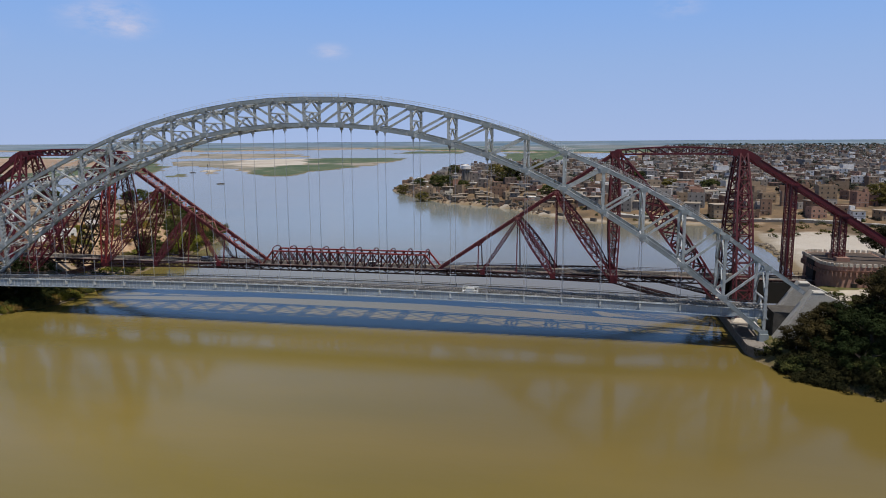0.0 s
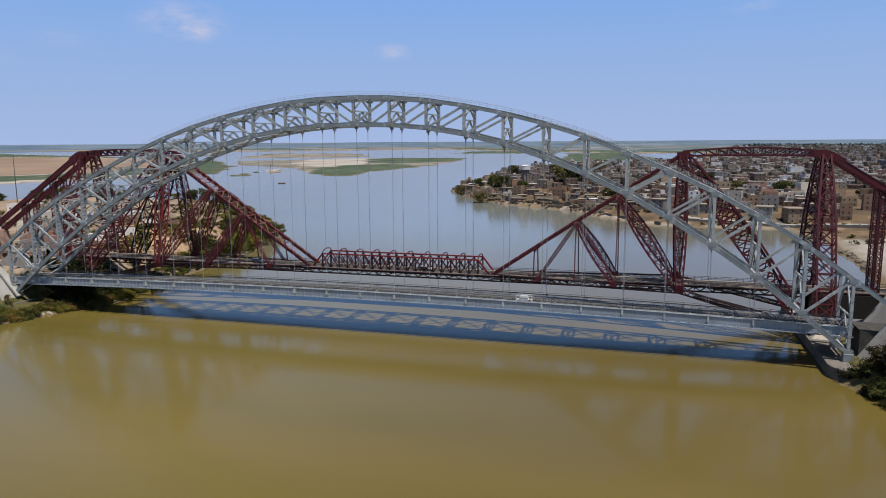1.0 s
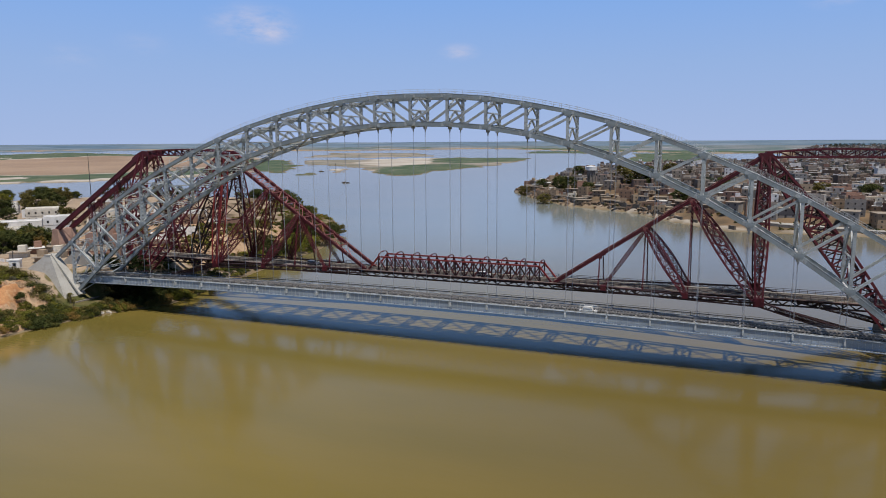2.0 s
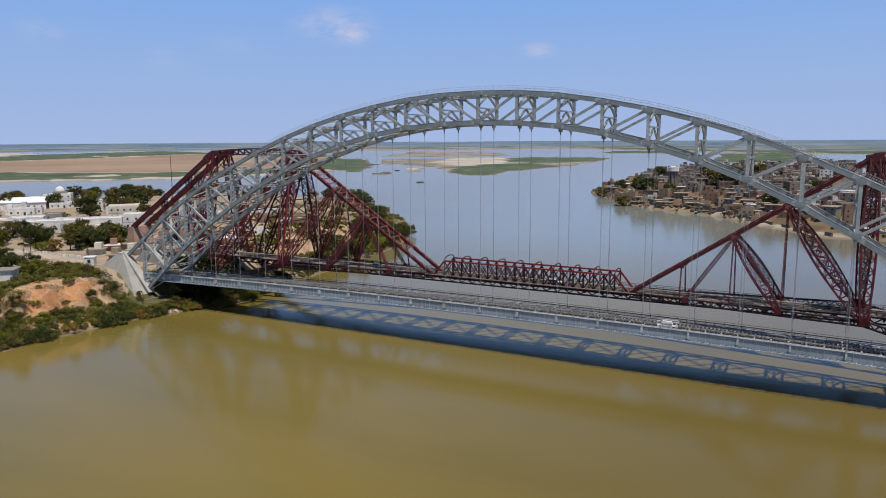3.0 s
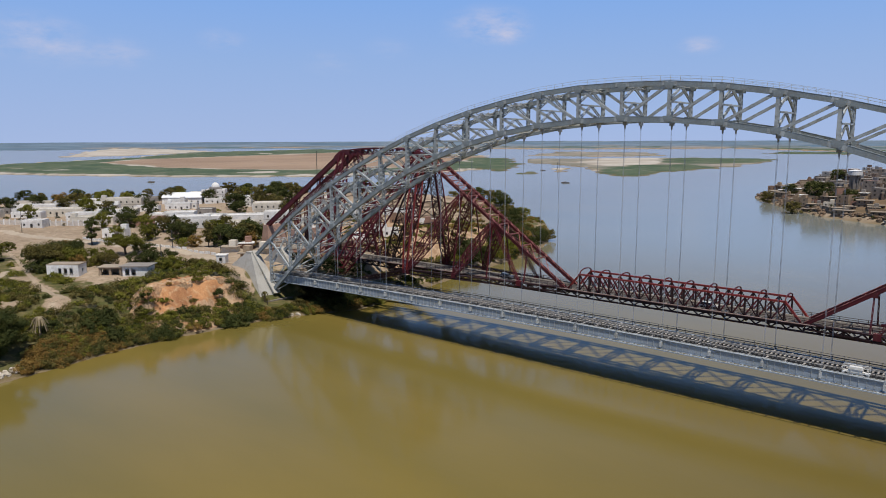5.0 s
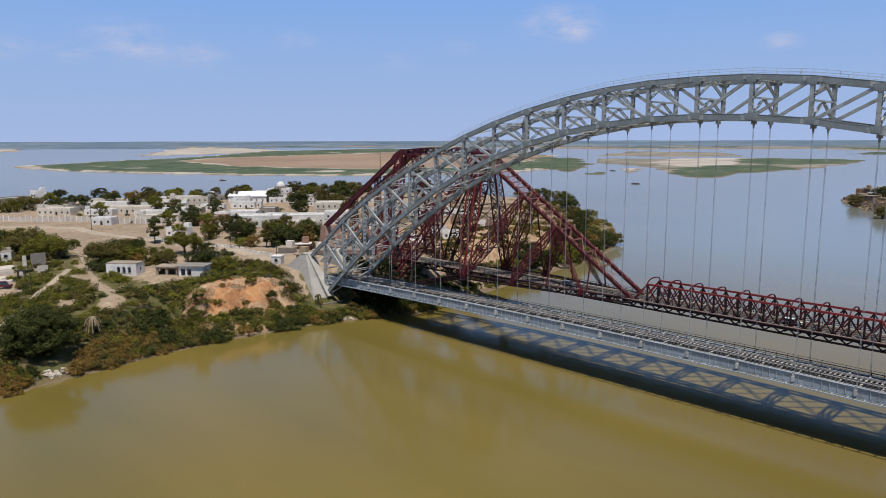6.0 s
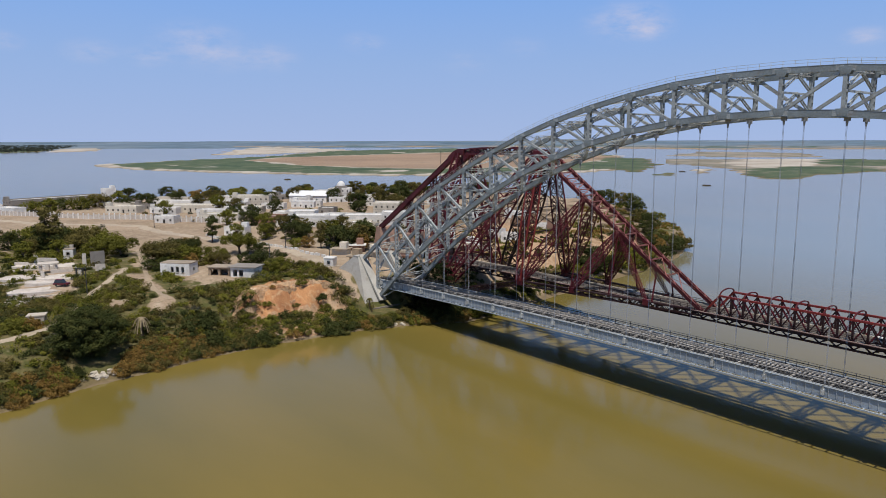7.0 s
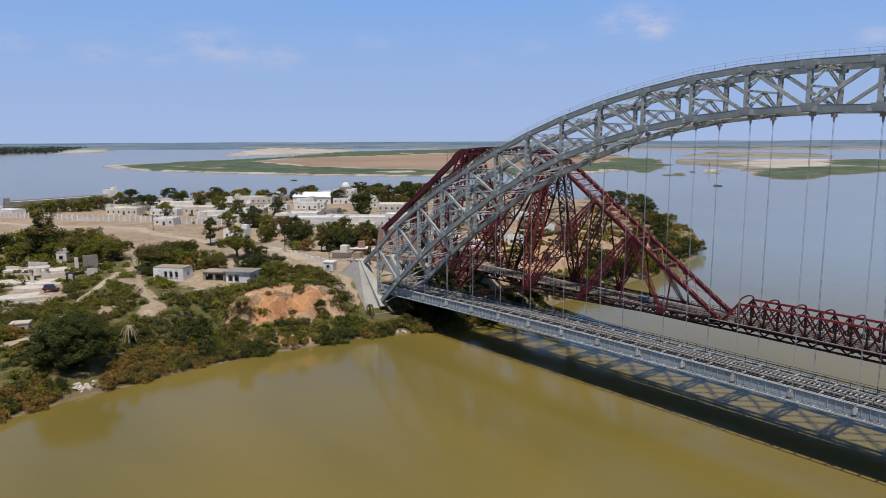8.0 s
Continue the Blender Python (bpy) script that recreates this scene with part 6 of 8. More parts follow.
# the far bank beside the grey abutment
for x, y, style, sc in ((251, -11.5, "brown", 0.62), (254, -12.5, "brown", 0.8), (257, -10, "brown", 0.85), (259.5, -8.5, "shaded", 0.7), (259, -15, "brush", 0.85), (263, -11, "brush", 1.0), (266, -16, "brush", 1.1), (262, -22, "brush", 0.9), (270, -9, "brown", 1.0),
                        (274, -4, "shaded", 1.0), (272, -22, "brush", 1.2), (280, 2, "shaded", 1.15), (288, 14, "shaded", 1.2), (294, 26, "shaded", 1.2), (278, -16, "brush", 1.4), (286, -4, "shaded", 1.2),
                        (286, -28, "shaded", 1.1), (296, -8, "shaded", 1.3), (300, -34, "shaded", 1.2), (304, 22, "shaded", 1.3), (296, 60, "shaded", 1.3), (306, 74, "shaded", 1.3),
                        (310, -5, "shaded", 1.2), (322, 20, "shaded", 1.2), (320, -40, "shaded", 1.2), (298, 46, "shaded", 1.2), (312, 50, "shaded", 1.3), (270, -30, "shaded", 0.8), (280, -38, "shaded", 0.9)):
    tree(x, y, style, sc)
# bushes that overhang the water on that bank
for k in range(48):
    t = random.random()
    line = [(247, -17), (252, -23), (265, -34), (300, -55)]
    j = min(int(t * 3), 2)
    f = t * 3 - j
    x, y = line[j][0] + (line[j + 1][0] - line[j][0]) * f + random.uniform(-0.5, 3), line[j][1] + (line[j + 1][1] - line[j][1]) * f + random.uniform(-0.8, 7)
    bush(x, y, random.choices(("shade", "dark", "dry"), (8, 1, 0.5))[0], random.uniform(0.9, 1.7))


def shore(t):
    """A point on the near bank's waterline, t from 0 (upstream) to 1 (under the arch)."""
    pts = LEFT_BANK[1:9]
    k = min(int(t * (len(pts) - 1)), len(pts) - 2)
    f = t * (len(pts) - 1) - k
    return pts[k][0] + (pts[k + 1][0] - pts[k][0]) * f, pts[k][1] + (pts[k + 1][1] - pts[k][1]) * f


random.seed(12)


def in_bare(x, y):
    return math.hypot((x + 6) / 7.5, (y + 28.5) / 14) < 1 or math.hypot(x - 2.5, y + 83.5) < 7


SCRUB = {"shade": [], "green": [], "dark": [], "olive": [], "dry": [], "grey": []}


def scrub(x, y, style, scale):
    """A bush among too many to count: its clumps join the scrub of its kind."""
    z = gh(x, y)
    for k in range(7):
        a, q = random.uniform(0, 6.28), math.sqrt(random.random()) * 1.8 * scale
        SCRUB[style].append(((x + q * math.cos(a), y + q * math.sin(a), z + random.uniform(0.2, 1.5) * scale * (1 - q / (3.4 * scale))), random.uniform(0.6, 1.0) * scale, 0.75))


ABUTMENT_FOOT = [(-17, -6.5), (-8, -7), (4, -8)]
FOOTPATH = [(-7, -102), (-12, -91), (-26, -82), (-41.5, -72.5), (-50, -66), (-66, -57)]
TRACK = [(-12, -61), (-28, -60), (-43, -57), (-70, -50), (-118, -39)]


def on_path(x, y):
    """True on the trodden paths and in the open sandy patches."""
    for line in (FOOTPATH, TRACK, ABUTMENT_FOOT):
        for (ax, ay), (bx, by) in zip(line, line[1:]):
            t = max(0, min(1, ((x - ax) * (bx - ax) + (y - ay) * (by - ay)) / ((bx - ax) ** 2 + (by - ay) ** 2)))
            if math.hypot(x - ax - t * (bx - ax), y - ay - t * (by - ay)) < 2.6:
                return True
    return any(math.hypot((x - cx) / ca, (y - cy) / cb) < 1 for cx, cy, ca, cb in CLEARINGS)


made = 0
while made < 150:
    sx, sy = shore(random.random())
    x, y = sx - random.uniform(-1.6, 5.0), sy + random.uniform(-2, 2)
    if math.hypot(x - 2.5, y + 83.5) < 8 or (-90 < y < -80 and x > 8):
        continue
    style = random.choices(("green", "dark", "olive", "dry", "grey"), (4, 3, 4, 2, 0.2))[0]
    if -82 < y < -56 or -97 < y < -92:
        style = random.choices(("dry", "olive", "green"), (6, 4, 1.5))[0]
    bush(x, y, style, random.uniform(0.75, 1.5))
    made += 1
made = 0
while made < 60:
    x, y = random.uniform(-40, 8), random.uniform(-98, -8)
    d = float(inside_distance(np.array([x]), np.array([y]), LEFT_BANK)[0])
    if d < 5 or in_bare(x, y) or on_path(x, y) or (-50 < x < -22 and -52 < y < -26):
        continue
    bush(x, y, random.choices(("green", "dark", "olive", "dry", "grey"), (5, 3, 4, 0.7, 0.6))[0], random.uniform(0.7, 1.6))
    made += 1
for x, y, sc in ((17, 5, 1.7), (20, 9, 2.0), (22, 13, 2.0), (19, 14, 2.2), (16, 0, 1.3), (13, -4, 1.2), (21, 20, 1.8), (20, 27, 1.6), (18, 34, 1.5), (12, -12, 1.3), (10, -17, 1.0), (15, 20, 2.0), (14, 9, 1.9),
                 (17, 42, 1.4), (14, 52, 1.3), (12, 62, 1.5), (10, 72, 1.4), (9, 82, 1.4), (7, 100, 1.4), (10, 90, 1.2), (9, -24, 1.5), (9, -43, 1.6), (8, -52, 1.3)):
    bush(x, y, "dark" if y > -2 or y < -20 else "green", sc)
for x0, x1, y0, y1, n, dmin, dmax, kinds in ((0, 14, -48, -14, 150, -0.6, 8, ("green", "olive", "dark", "green")), (-6, 16, -83, -57, 190, -0.6, 10, ("dry", "dry", "olive")), (-4, 20, -104, -92, 70, -0.6, 8, ("dry", "dry", "olive")),
                                             (-70, 12, -104, -6, 1250, -0.5, 70, ("green", "green", "olive", "olive", "dark")), (-190, -40, -112, -48, 380, 5, 400, ("dark", "olive", "green")),
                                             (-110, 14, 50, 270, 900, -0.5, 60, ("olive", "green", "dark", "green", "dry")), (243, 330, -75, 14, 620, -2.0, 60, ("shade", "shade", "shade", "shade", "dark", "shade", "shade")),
                                             (-160, -30, 20, 130, 120, 20, 400, ("olive", "grey", "green")), (4, 27, 14, 100, 200, -0.5, 14, ("green", "olive", "dark", "dark")),
                                             (-330, -60, -60, 130, 120, 20, 600, ("olive", "green", "grey")), (-20, 300, 300, 480, 190, 1, 26, ("olive", "dark", "dark")), (230, 420, 215, 300, 170, 6, 110, ("olive", "dark", "grey", "dark"))):
    for k in range(n):
        x, y = random.uniform(x0, x1), random.uniform(y0, y1)
        d = float(max(inside_distance(np.array([x]), np.array([y]), LEFT_BANK)[0], inside_distance(np.array([x]), np.array([y]), RIGHT_BANK)[0]))
        if not dmin < d < dmax or (-90 < y < -79.5 and 7.5 < x < 16) or in_bare(x, y) or on_path(x, y) or (-52 < x < -20 and -56 < y < -24) or (243 < x < 262 and -6 < y) or (-300 < x < -18 and -30 < y < 2 and x < -30):
            continue
        scrub(x, y, random.choice(kinds), random.uniform(0.6, 1.5))
SCRUB_LABEL = {"shade": "shade-dark olive scrub crowding the bank", "green": "fresh green scrub covering the banks", "dark": "dark green scrub covering the banks", "olive": "dusty olive scrub covering the banks",
               "dry": "dry ochre reeds along the banks", "grey": "bare grey thorn scrub on dry ground"}
for style, lm in (("green", LEAF_BRIGHT), ("dark", LEAF_DARK), ("olive", LEAF_OLIVE), ("dry", LEAF_DRY), ("grey", LEAF_GREY), ("shade", LEAF_SHADE)):
    near = [c for c in SCRUB[style] if math.hypot(c[0][0] - EYE[0], c[0][1] - EYE[1]) < 270]
    for clumps, per, leaf in ((near, 50, 0.235), ([c for c in SCRUB[style] if c not in near], 20, 0.40)):
        if clumps:
            ob = new("scrub", leaf_cloud("scrub", clumps, per, leaf, lm, len(style)))
            tagged(ob, SCRUB_LABEL[style], "scrub", kind="stuff")

# palms on the bank
FROND_DRY = material("dry_palm_frond", (0.34, 0.27, 0.17), 0.85, 0, 0.3, 3.0, 0.2)


def palm_tree(x, y, scale, label):
    palm = thing("palm", label, "palm", "palms on the bank", at=(x, y, gh(x, y)))
    palm.scale = (scale, scale, scale)
    part("trunk", Geo().tube((0, 0, -0.5), (0.2, 0, 3.6), 0.28, 8, 0.2), BARK, palm)
    for k in range(16):
        a = 2 * math.pi * k / 16 + 0.2 * (k % 3)
        reach, drop = (1.3, 3.9) if k % 2 else (1.5, 2.6)
        g = Geo()
        prev = Vector((0.2, 0, 3.6))
        for j in range(1, 6):
            t = j / 5
            p = Vector((0.2 + reach * t * math.cos(a), reach * t * math.sin(a), 3.6 + 1.3 * t - drop * t * t))
            g.beam(prev, p, 0.42 * (1.1 - t * 0.7), 0.05)
            prev = p
        part("frond", g, FROND_DRY if "dry" in label else LEAF_OLIVE, palm)


palm_tree(-1.5, -71.5, 1.4, "small drooping date palm with dry hanging fronds")
palm_tree(3.4, -5.6, 0.9, "low green palm beside the concrete abutment")
for x, y, style, sc in ((-3, -36, "green", 0.8), (-1, -28, "olive", 0.6), (-5, -24, "green", 0.9), (2.5, -38, "green", 1.1), (3, -27, "olive", 0.8), (-7, -41, "olive", 0.9), (1, -45, "green", 1.3), (-1, -20, "dark", 1.0), (-6, -33, "dry", 0.5)):
    bush(x, y, style, sc, gh(x, y) + 0.7)
palm_tree(6.0, -6.5, 0.6, "low green palm beside the concrete abutment")
# dense round shrubs that stand out at the water
for x, y, sc in ((12.6, -22, 2.1), (11.8, -24.5, 1.8), (9.8, -43.7, 1.9), (9.0, -46, 1.7), (5.4, -55.7, 2.0), (-2.4, -57.6, 2.2), (-4, -54, 2.0), (0, -60, 1.7), (15.5, -9, 1.4)):
    bush(x, y, "dark", sc)


# ---- houses ----
WALLS = [material("house_wall_" + n, c, 0.9, 0, 0.2, 0.5, 0.1, stain=tuple(q * 0.55 for q in c), stain_amount=0.45, random_value=0.12) for n, c in (
    ("sandstone", (0.37, 0.28, 0.19)), ("brown_brick", (0.25, 0.155, 0.105)), ("grey_render", (0.28, 0.255, 0.23)), ("cream", (0.70, 0.64, 0.54)),
    ("pink", (0.32, 0.185, 0.135)), ("whitewash", (0.80, 0.78, 0.75)), ("mud", (0.31, 0.225, 0.15)))]
WALL_NAME = ("sandstone", "brown brick", "grey rendered", "cream plastered", "faded pink", "whitewashed", "mud-brown")
ROOF = material("dusty_flat_roof", (0.34, 0.28, 0.215), 0.95, 0, 0.25, 0.5, 0.1, stain=(0.25, 0.22, 0.19), stain_amount=0.5, random_value=0.15)
ROOF_WHITE = material("white_roof_coating", (0.70, 0.69, 0.67), 0.85, 0, 0.12, 0.5, 0.05, stain=(0.5, 0.47, 0.42), stain_amount=0.4)
SHUTTER = material("window_dark", (0.035, 0.032, 0.03), 0.5, 0, 0.3, 1, 0)
FRAME = material("window_frame_paint", (0.30, 0.27, 0.23), 0.7, 0, 0.2, 2, 0.05)
WINDOW_MESH = Geo().box((0, 0, 0), (0.9, 0.10, 1.1)).mesh("window", SHUTTER)
DOOR_MESH = Geo().box((0, 0, 1.05), (1.1, 0.12, 2.1)).mesh("door", SHUTTER)


def house(x, y, w, d, floors, yaw, wall, group, z=None, hgt=3.1, windows=True, roof=None, name="house", category="house", label="", eaves=False):
    """A flat-roofed house with parapet, roof slab, door, windows and a stair hut."""
    if z is None:
        z = min(gh(x + a, y + b) for a in (-w / 2, w / 2) for b in (-d / 2, d / 2))
    h = floors * hgt
    lab = label or f"{'low' if floors == 1 else 'tall' if floors > 2 else 'two-storey'} flat-roofed {WALL_NAME[wall]} house with {'jutting roof slab' if eaves else 'parapet'}"
    ob = thing(name, lab, category, group, at=(x, y, z))
    ob.rotation_euler[2] = yaw
    part("wall", Geo().box((0, 0, h / 2 - 0.5), (w, d, h + 1.0)), WALLS[wall], ob)
    if eaves:
        part("roof_slab", Geo().box((0, -0.3, h + 0.14), (w + 1.2, d + 1.6, 0.26)), roof or ROOF, ob)
    g = Geo()
    for cx, cy, sx, sy in () if eaves else ((0, -d / 2 + 0.1, w, 0.2), (0, d / 2 - 0.1, w, 0.2), (-w / 2 + 0.1, 0, 0.2, d - 0.42), (w / 2 - 0.1, 0, 0.2, d - 0.42)):
        g.box((cx, cy, h + 0.4), (sx, sy, 0.8))
    if not eaves:
        part("parapet", g, WALLS[wall], ob)
        part("roof", Geo().box((0, 0, h + 0.06), (w - 0.44, d - 0.44, 0.12)), roof or ROOF, ob)
    if random.random() < 0.45:
        part("stair_hut", Geo().box((random.choice((-1, 1)) * (w / 2 - 1.7), random.choice((-1, 1)) * (d / 2 - 1.7), h + 1.3), (2.6, 2.6, 2.5)), WALLS[wall], ob)
    if floors > 1:
        part("floor_band", Geo().box((0, 0, hgt), (w + 0.16, d + 0.16, 0.2)), FRAME, ob)
    if windows:
        for fl in range(floors):
            n = max(1, int(w / 3.2))
            for k in range(n):
                px_ = -w / 2 + w * (k + 0.5) / n
                if fl == 0 and k == n // 2:
                    o = part("door", DOOR_MESH, None, ob)
                    o.location = (px_, -d / 2 - 0.02, 0)
                else:
                    o = part("window", WINDOW_MESH, None, ob)
                    o.location = (px_, -d / 2 - 0.01, fl * hgt + 1.7)
            n = max(1, int(d / 4.0))
            for k in range(n):
                o = part("window", WINDOW_MESH, None, ob)
                o.location, o.rotation_euler[2] = (-w / 2 - 0.01, -d / 2 + d * (k + 0.5) / n, fl * hgt + 1.7), math.pi / 2
    return ob


random.seed(21)
# the headland quarter: stepped rows of houses down to the water
placed = []


def free_spot(x, y, r):
    if any(math.hypot(x - a, y - b) < r + c for a, b, c in placed):
        return False
    placed.append((x, y, r))
    return True


count = 0
for k in range(6000):
    x, y = random.uniform(-10, 300), random.uniform(310, 720)
    d = float(inside_distance(np.array([x]), np.array([y]), RIGHT_BANK)[0])
    if d < 2.5 or d > 48 or x < 6 or (x > 150 and y < 330) or (abs(x - 84) < 9 and abs(y - 498) < 9):
        continue
    w, dd = random.uniform(5, 12), random.uniform(4.5, 8)
    if not free_spot(x, y, max(w, dd) * 0.35):
        continue
    fl = random.choices((1, 2, 3), (8, 2.2, 0.15))[0]
    house(x, y, w, dd, fl, random.uniform(-0.35, 0.35), random.choices(range(7), (4, 5, 2.5, 0.9, 2, 0.25, 6))[0], "houses on the headland", hgt=2.8, windows=d < 30, eaves=random.random() < 0.6, roof=ROOF_WHITE if random.random() < 0.1 else None)
    count += 1
    if count > 190:
        break
# the front row of the town across the sand
count = 0
for k in range(4000):
    x = random.uniform(205, 520)
    y = 308 - 0.26 * (x - 237) + 190 * random.random() ** 1.9
    d = float(inside_distance(np.array([x]), np.array([y]), RIGHT_BANK)[0])
    if d < 22 or y < 307 - 0.26 * (x - 237):
        continue
    w, dd = random.uniform(6, 13), random.uniform(6, 11)
    if not free_spot(x, y, max(w, dd) * 0.40):
        continue
    house(x, y, w, dd, random.choices((1, 2, 3, 4), (2, 4, 3, 0.6))[0], random.uniform(-0.35, 0.35), random.choices(range(7), (2, 3.5, 5, 1.0, 2, 0.6, 1.5))[0], "houses of the town front", windows=y < 400, eaves=random.random() < 0.35)
    count += 1
    if count > 140:
        break

# water tower of the headland
wt = thing("water_tower", "round white water tank on a dark brick tower", "water tower", at=(84, 498, gh(84, 498)))
for k in range(8):
    a = 2 * math.pi * k / 8
    part("column", Geo().beam((3.4 * math.cos(a), 3.4 * math.sin(a), 0), (3.4 * math.cos(a), 3.4 * math.sin(a), 11.5), 0.8, 0.8, (1, 0, 0)), WALLS[2], wt)
part("tower", Geo().tube((0, 0, -1), (0, 0, 11.5), 2.6, 16), WALLS[2], wt)
part("tank", Geo().tube((0, 0, 11.5), (0, 0, 15.0), 5.0, 24), ROOF_WHITE, wt)
part("tank_roof", Geo().tube((0, 0, 15.0), (0, 0, 15.9), 5.2, 24, 1.0), ROOF_WHITE, wt)

# trees in the town
random.seed(31)
for x, y, sc in ((20, 500, 1.0), (62, 470, 1.5), (70, 466, 1.4), (58, 420, 1.2), (128, 452, 1.8), (136, 446, 1.7), (142, 456, 1.5), (92, 440, 1.0), (170, 372, 1.1), (32, 520, 1.0), (235, 440, 1.5),
                 (250, 520, 1.4), (200, 420, 1.1), (110, 520, 1.3), (300, 420, 1.2), (395, 335, 1.5), (405, 345, 1.3), (270, 440, 1.2), (330, 470, 1.3), (150, 560, 1.4), (60, 560, 1.2)):
    tree(x, y, "broad", sc, group="trees among the town houses")


# the rest of the town, too many houses to count
def town_mass():
    r = np.random.default_rng(77)
    verts, faces = [], []
    base = 0
    made = 0
    boxes = []
    while made < 13500:
        rad = 430 + 2900 * r.random() ** 1.05
        ang = np.radians(r.uniform(-11, 45))
        x, y = EYE[0] + rad * np.sin(ang), EYE[1] + rad * np.cos(ang)
        boxes.append((x, y, r.uniform(6, 15), r.uniform(6, 13), r.choice([3.4, 3.6, 6.4, 6.8, 9.6, 12.5], p=[.22, .2, .24, .18, .12, .04]), r.uniform(-0.5, 0.5)))
        made += 1
    bx = np.array(boxes)
    d = inside_distance(bx[:, 0], bx[:, 1], RIGHT_BANK)
    keep = (d > 40) & ~((d < 175) & (bx[:, 1] < 730) & (bx[:, 0] < 300)) & ~((bx[:, 1] < 525) & (bx[:, 0] < 525)) & (bx[:, 1] > 250)
    bx = bx[keep]
    # the crowded upper lanes of the headland
    hx_ = np.stack([r.uniform(-15, 300, 2600), r.uniform(330, 760, 2600), r.uniform(5, 12, 2600), r.uniform(5, 10, 2600),
                    r.choice([3.2, 3.4, 6.2, 6.6, 9.3], 2600, p=[.36, .26, .2, .13, .05]), r.uniform(-0.4, 0.4, 2600)], 1)
    dh = inside_distance(hx_[:, 0], hx_[:, 1], RIGHT_BANK)
    hx_ = hx_[(dh > 46) & (dh < 180) & (np.hypot(hx_[:, 0] - 84, hx_[:, 1] - 498) > 12)]
    chosen = []
    for row in hx_:
        if all(abs(row[0] - c[0]) + abs(row[1] - c[1]) > 8.5 for c in chosen):
            chosen.append(row)
    bx = np.vstack([bx, np.array(chosen)])
    hz = ground_height(bx[:, 0], bx[:, 1])
    g = Geo()
    roofs = Geo()
    for (x, y, w, dd, h, yaw), z in zip(bx, hz):
        g.box((x, y, z + h / 2 - 1), (w, dd, h + 2), yaw)
        roofs.box((x, y, z + h + 0.03), (w - 0.6, dd - 0.6, 0.1), yaw)
        if r.random() < 0.4:
            g.box((x + r.uniform(-0.25, 0.25) * w, y + r.uniform(-0.25, 0.25) * dd, z + h + 1.2), (3, 3, 2.4), yaw)
        # rows of dark windows on the faces towards the river
        if np.hypot(x - EYE[0], y - EYE[1]) < 850:
            for fl in range(int(h // 3)):
                for k in range(int(w // 3.5)):
                    q = -w / 2 + (k + 0.5) * w / int(w // 3.5)
                    c, s_ = math.cos(yaw), math.sin(yaw)
                    WINDOWS.box((x + q * c + (dd / 2 + 0.02) * s_, y + q * s_ - (dd / 2 + 0.02) * c, z + fl * 3.1 + 1.7), (1.1, 0.1, 1.3), yaw)
    return g, roofs


def town_material(name, rough, tints):
    mat = bpy.data.materials.new(name)
    mat.use_nodes = True
    nodes, links = mat.node_tree.nodes, mat.node_tree.links
    bs = nodes["Principled BSDF"]
    bs.inputs["Roughness"].default_value = rough
    geo = nodes.new("ShaderNodeNewGeometry")
    ramp = nodes.new("ShaderNodeValToRGB")
    ramp.color_ramp.interpolation = "CONSTANT"
    el = ramp.color_ramp.elements
    el[0].color, el[0].position = (*tints[0][1], 1), 0.0
    el[1].color, el[1].position = (*tints[-1][1], 1), tints[-1][0]
    for pos, col in tints[1:-1]:
        e = el.new(pos)
        e.color = (*col, 1)
    links.new(geo.outputs["Random Per Island"], ramp.inputs[0])
    tc = nodes.new("ShaderNodeTexCoord")
    nz = nodes.new("ShaderNodeTexNoise")
    nz.inputs["Scale"].default_value, nz.inputs["Detail"].default_value = 0.4, 5
    links.new(tc.outputs["Object"], nz.inputs["Vector"])
    mr = nodes.new("ShaderNodeMapRange")
    mr.inputs["From Min"].default_value, mr.inputs["From Max"].default_value, mr.inputs["To Min"].default_value, mr.inputs["To Max"].default_value = 0.3, 0.7, 0.7, 1.15
    links.new(nz.outputs["Fac"], mr.inputs["Value"])
    mx = nodes.new("ShaderNodeMix")
    mx.data_type, mx.blend_type = "RGBA", "MULTIPLY"
    mx.inputs["Factor"].default_value = 1
    links.new(ramp.outputs[0], mx.inputs["A"])
    links.new(mr.outputs[0], mx.inputs["B"])
    links.new(mx.outputs["Result"], bs.inputs["Base Color"])
    return mat


WINDOWS = Geo()
walls_geo, roofs_geo = town_mass()
town = thing("town_houses", "dense brown and grey flat-roofed town reaching the horizon", "town", kind="stuff")
tagged(part("house_walls", walls_geo, town_material("town_walls", 0.9, ((0.0, (0.167, 0.119, 0.088)), (0.18, (0.205, 0.173, 0.148)), (0.36, (0.122, 0.085, 0.068)), (0.5, (0.274, 0.223, 0.180)), (0.62, (0.167, 0.166, 0.172)), (0.74, (0.228, 0.135, 0.108)), (0.82, (0.380, 0.354, 0.328)), (0.9, (0.570, 0.570, 0.576)))), town), kind="stuff")
tagged(part("house_roofs", roofs_geo, town_material("town_roofs", 0.9, ((0.0, (0.228, 0.189, 0.152)), (0.25, (0.304, 0.269, 0.232)), (0.5, (0.152, 0.127, 0.108)), (0.68, (0.365, 0.347, 0.328)), (0.84, (0.258, 0.154, 0.120)), (0.92, (0.547, 0.547, 0.552)))), town), kind="stuff")
tagged(part("windows", WINDOWS, SHUTTER, town), kind="stuff")


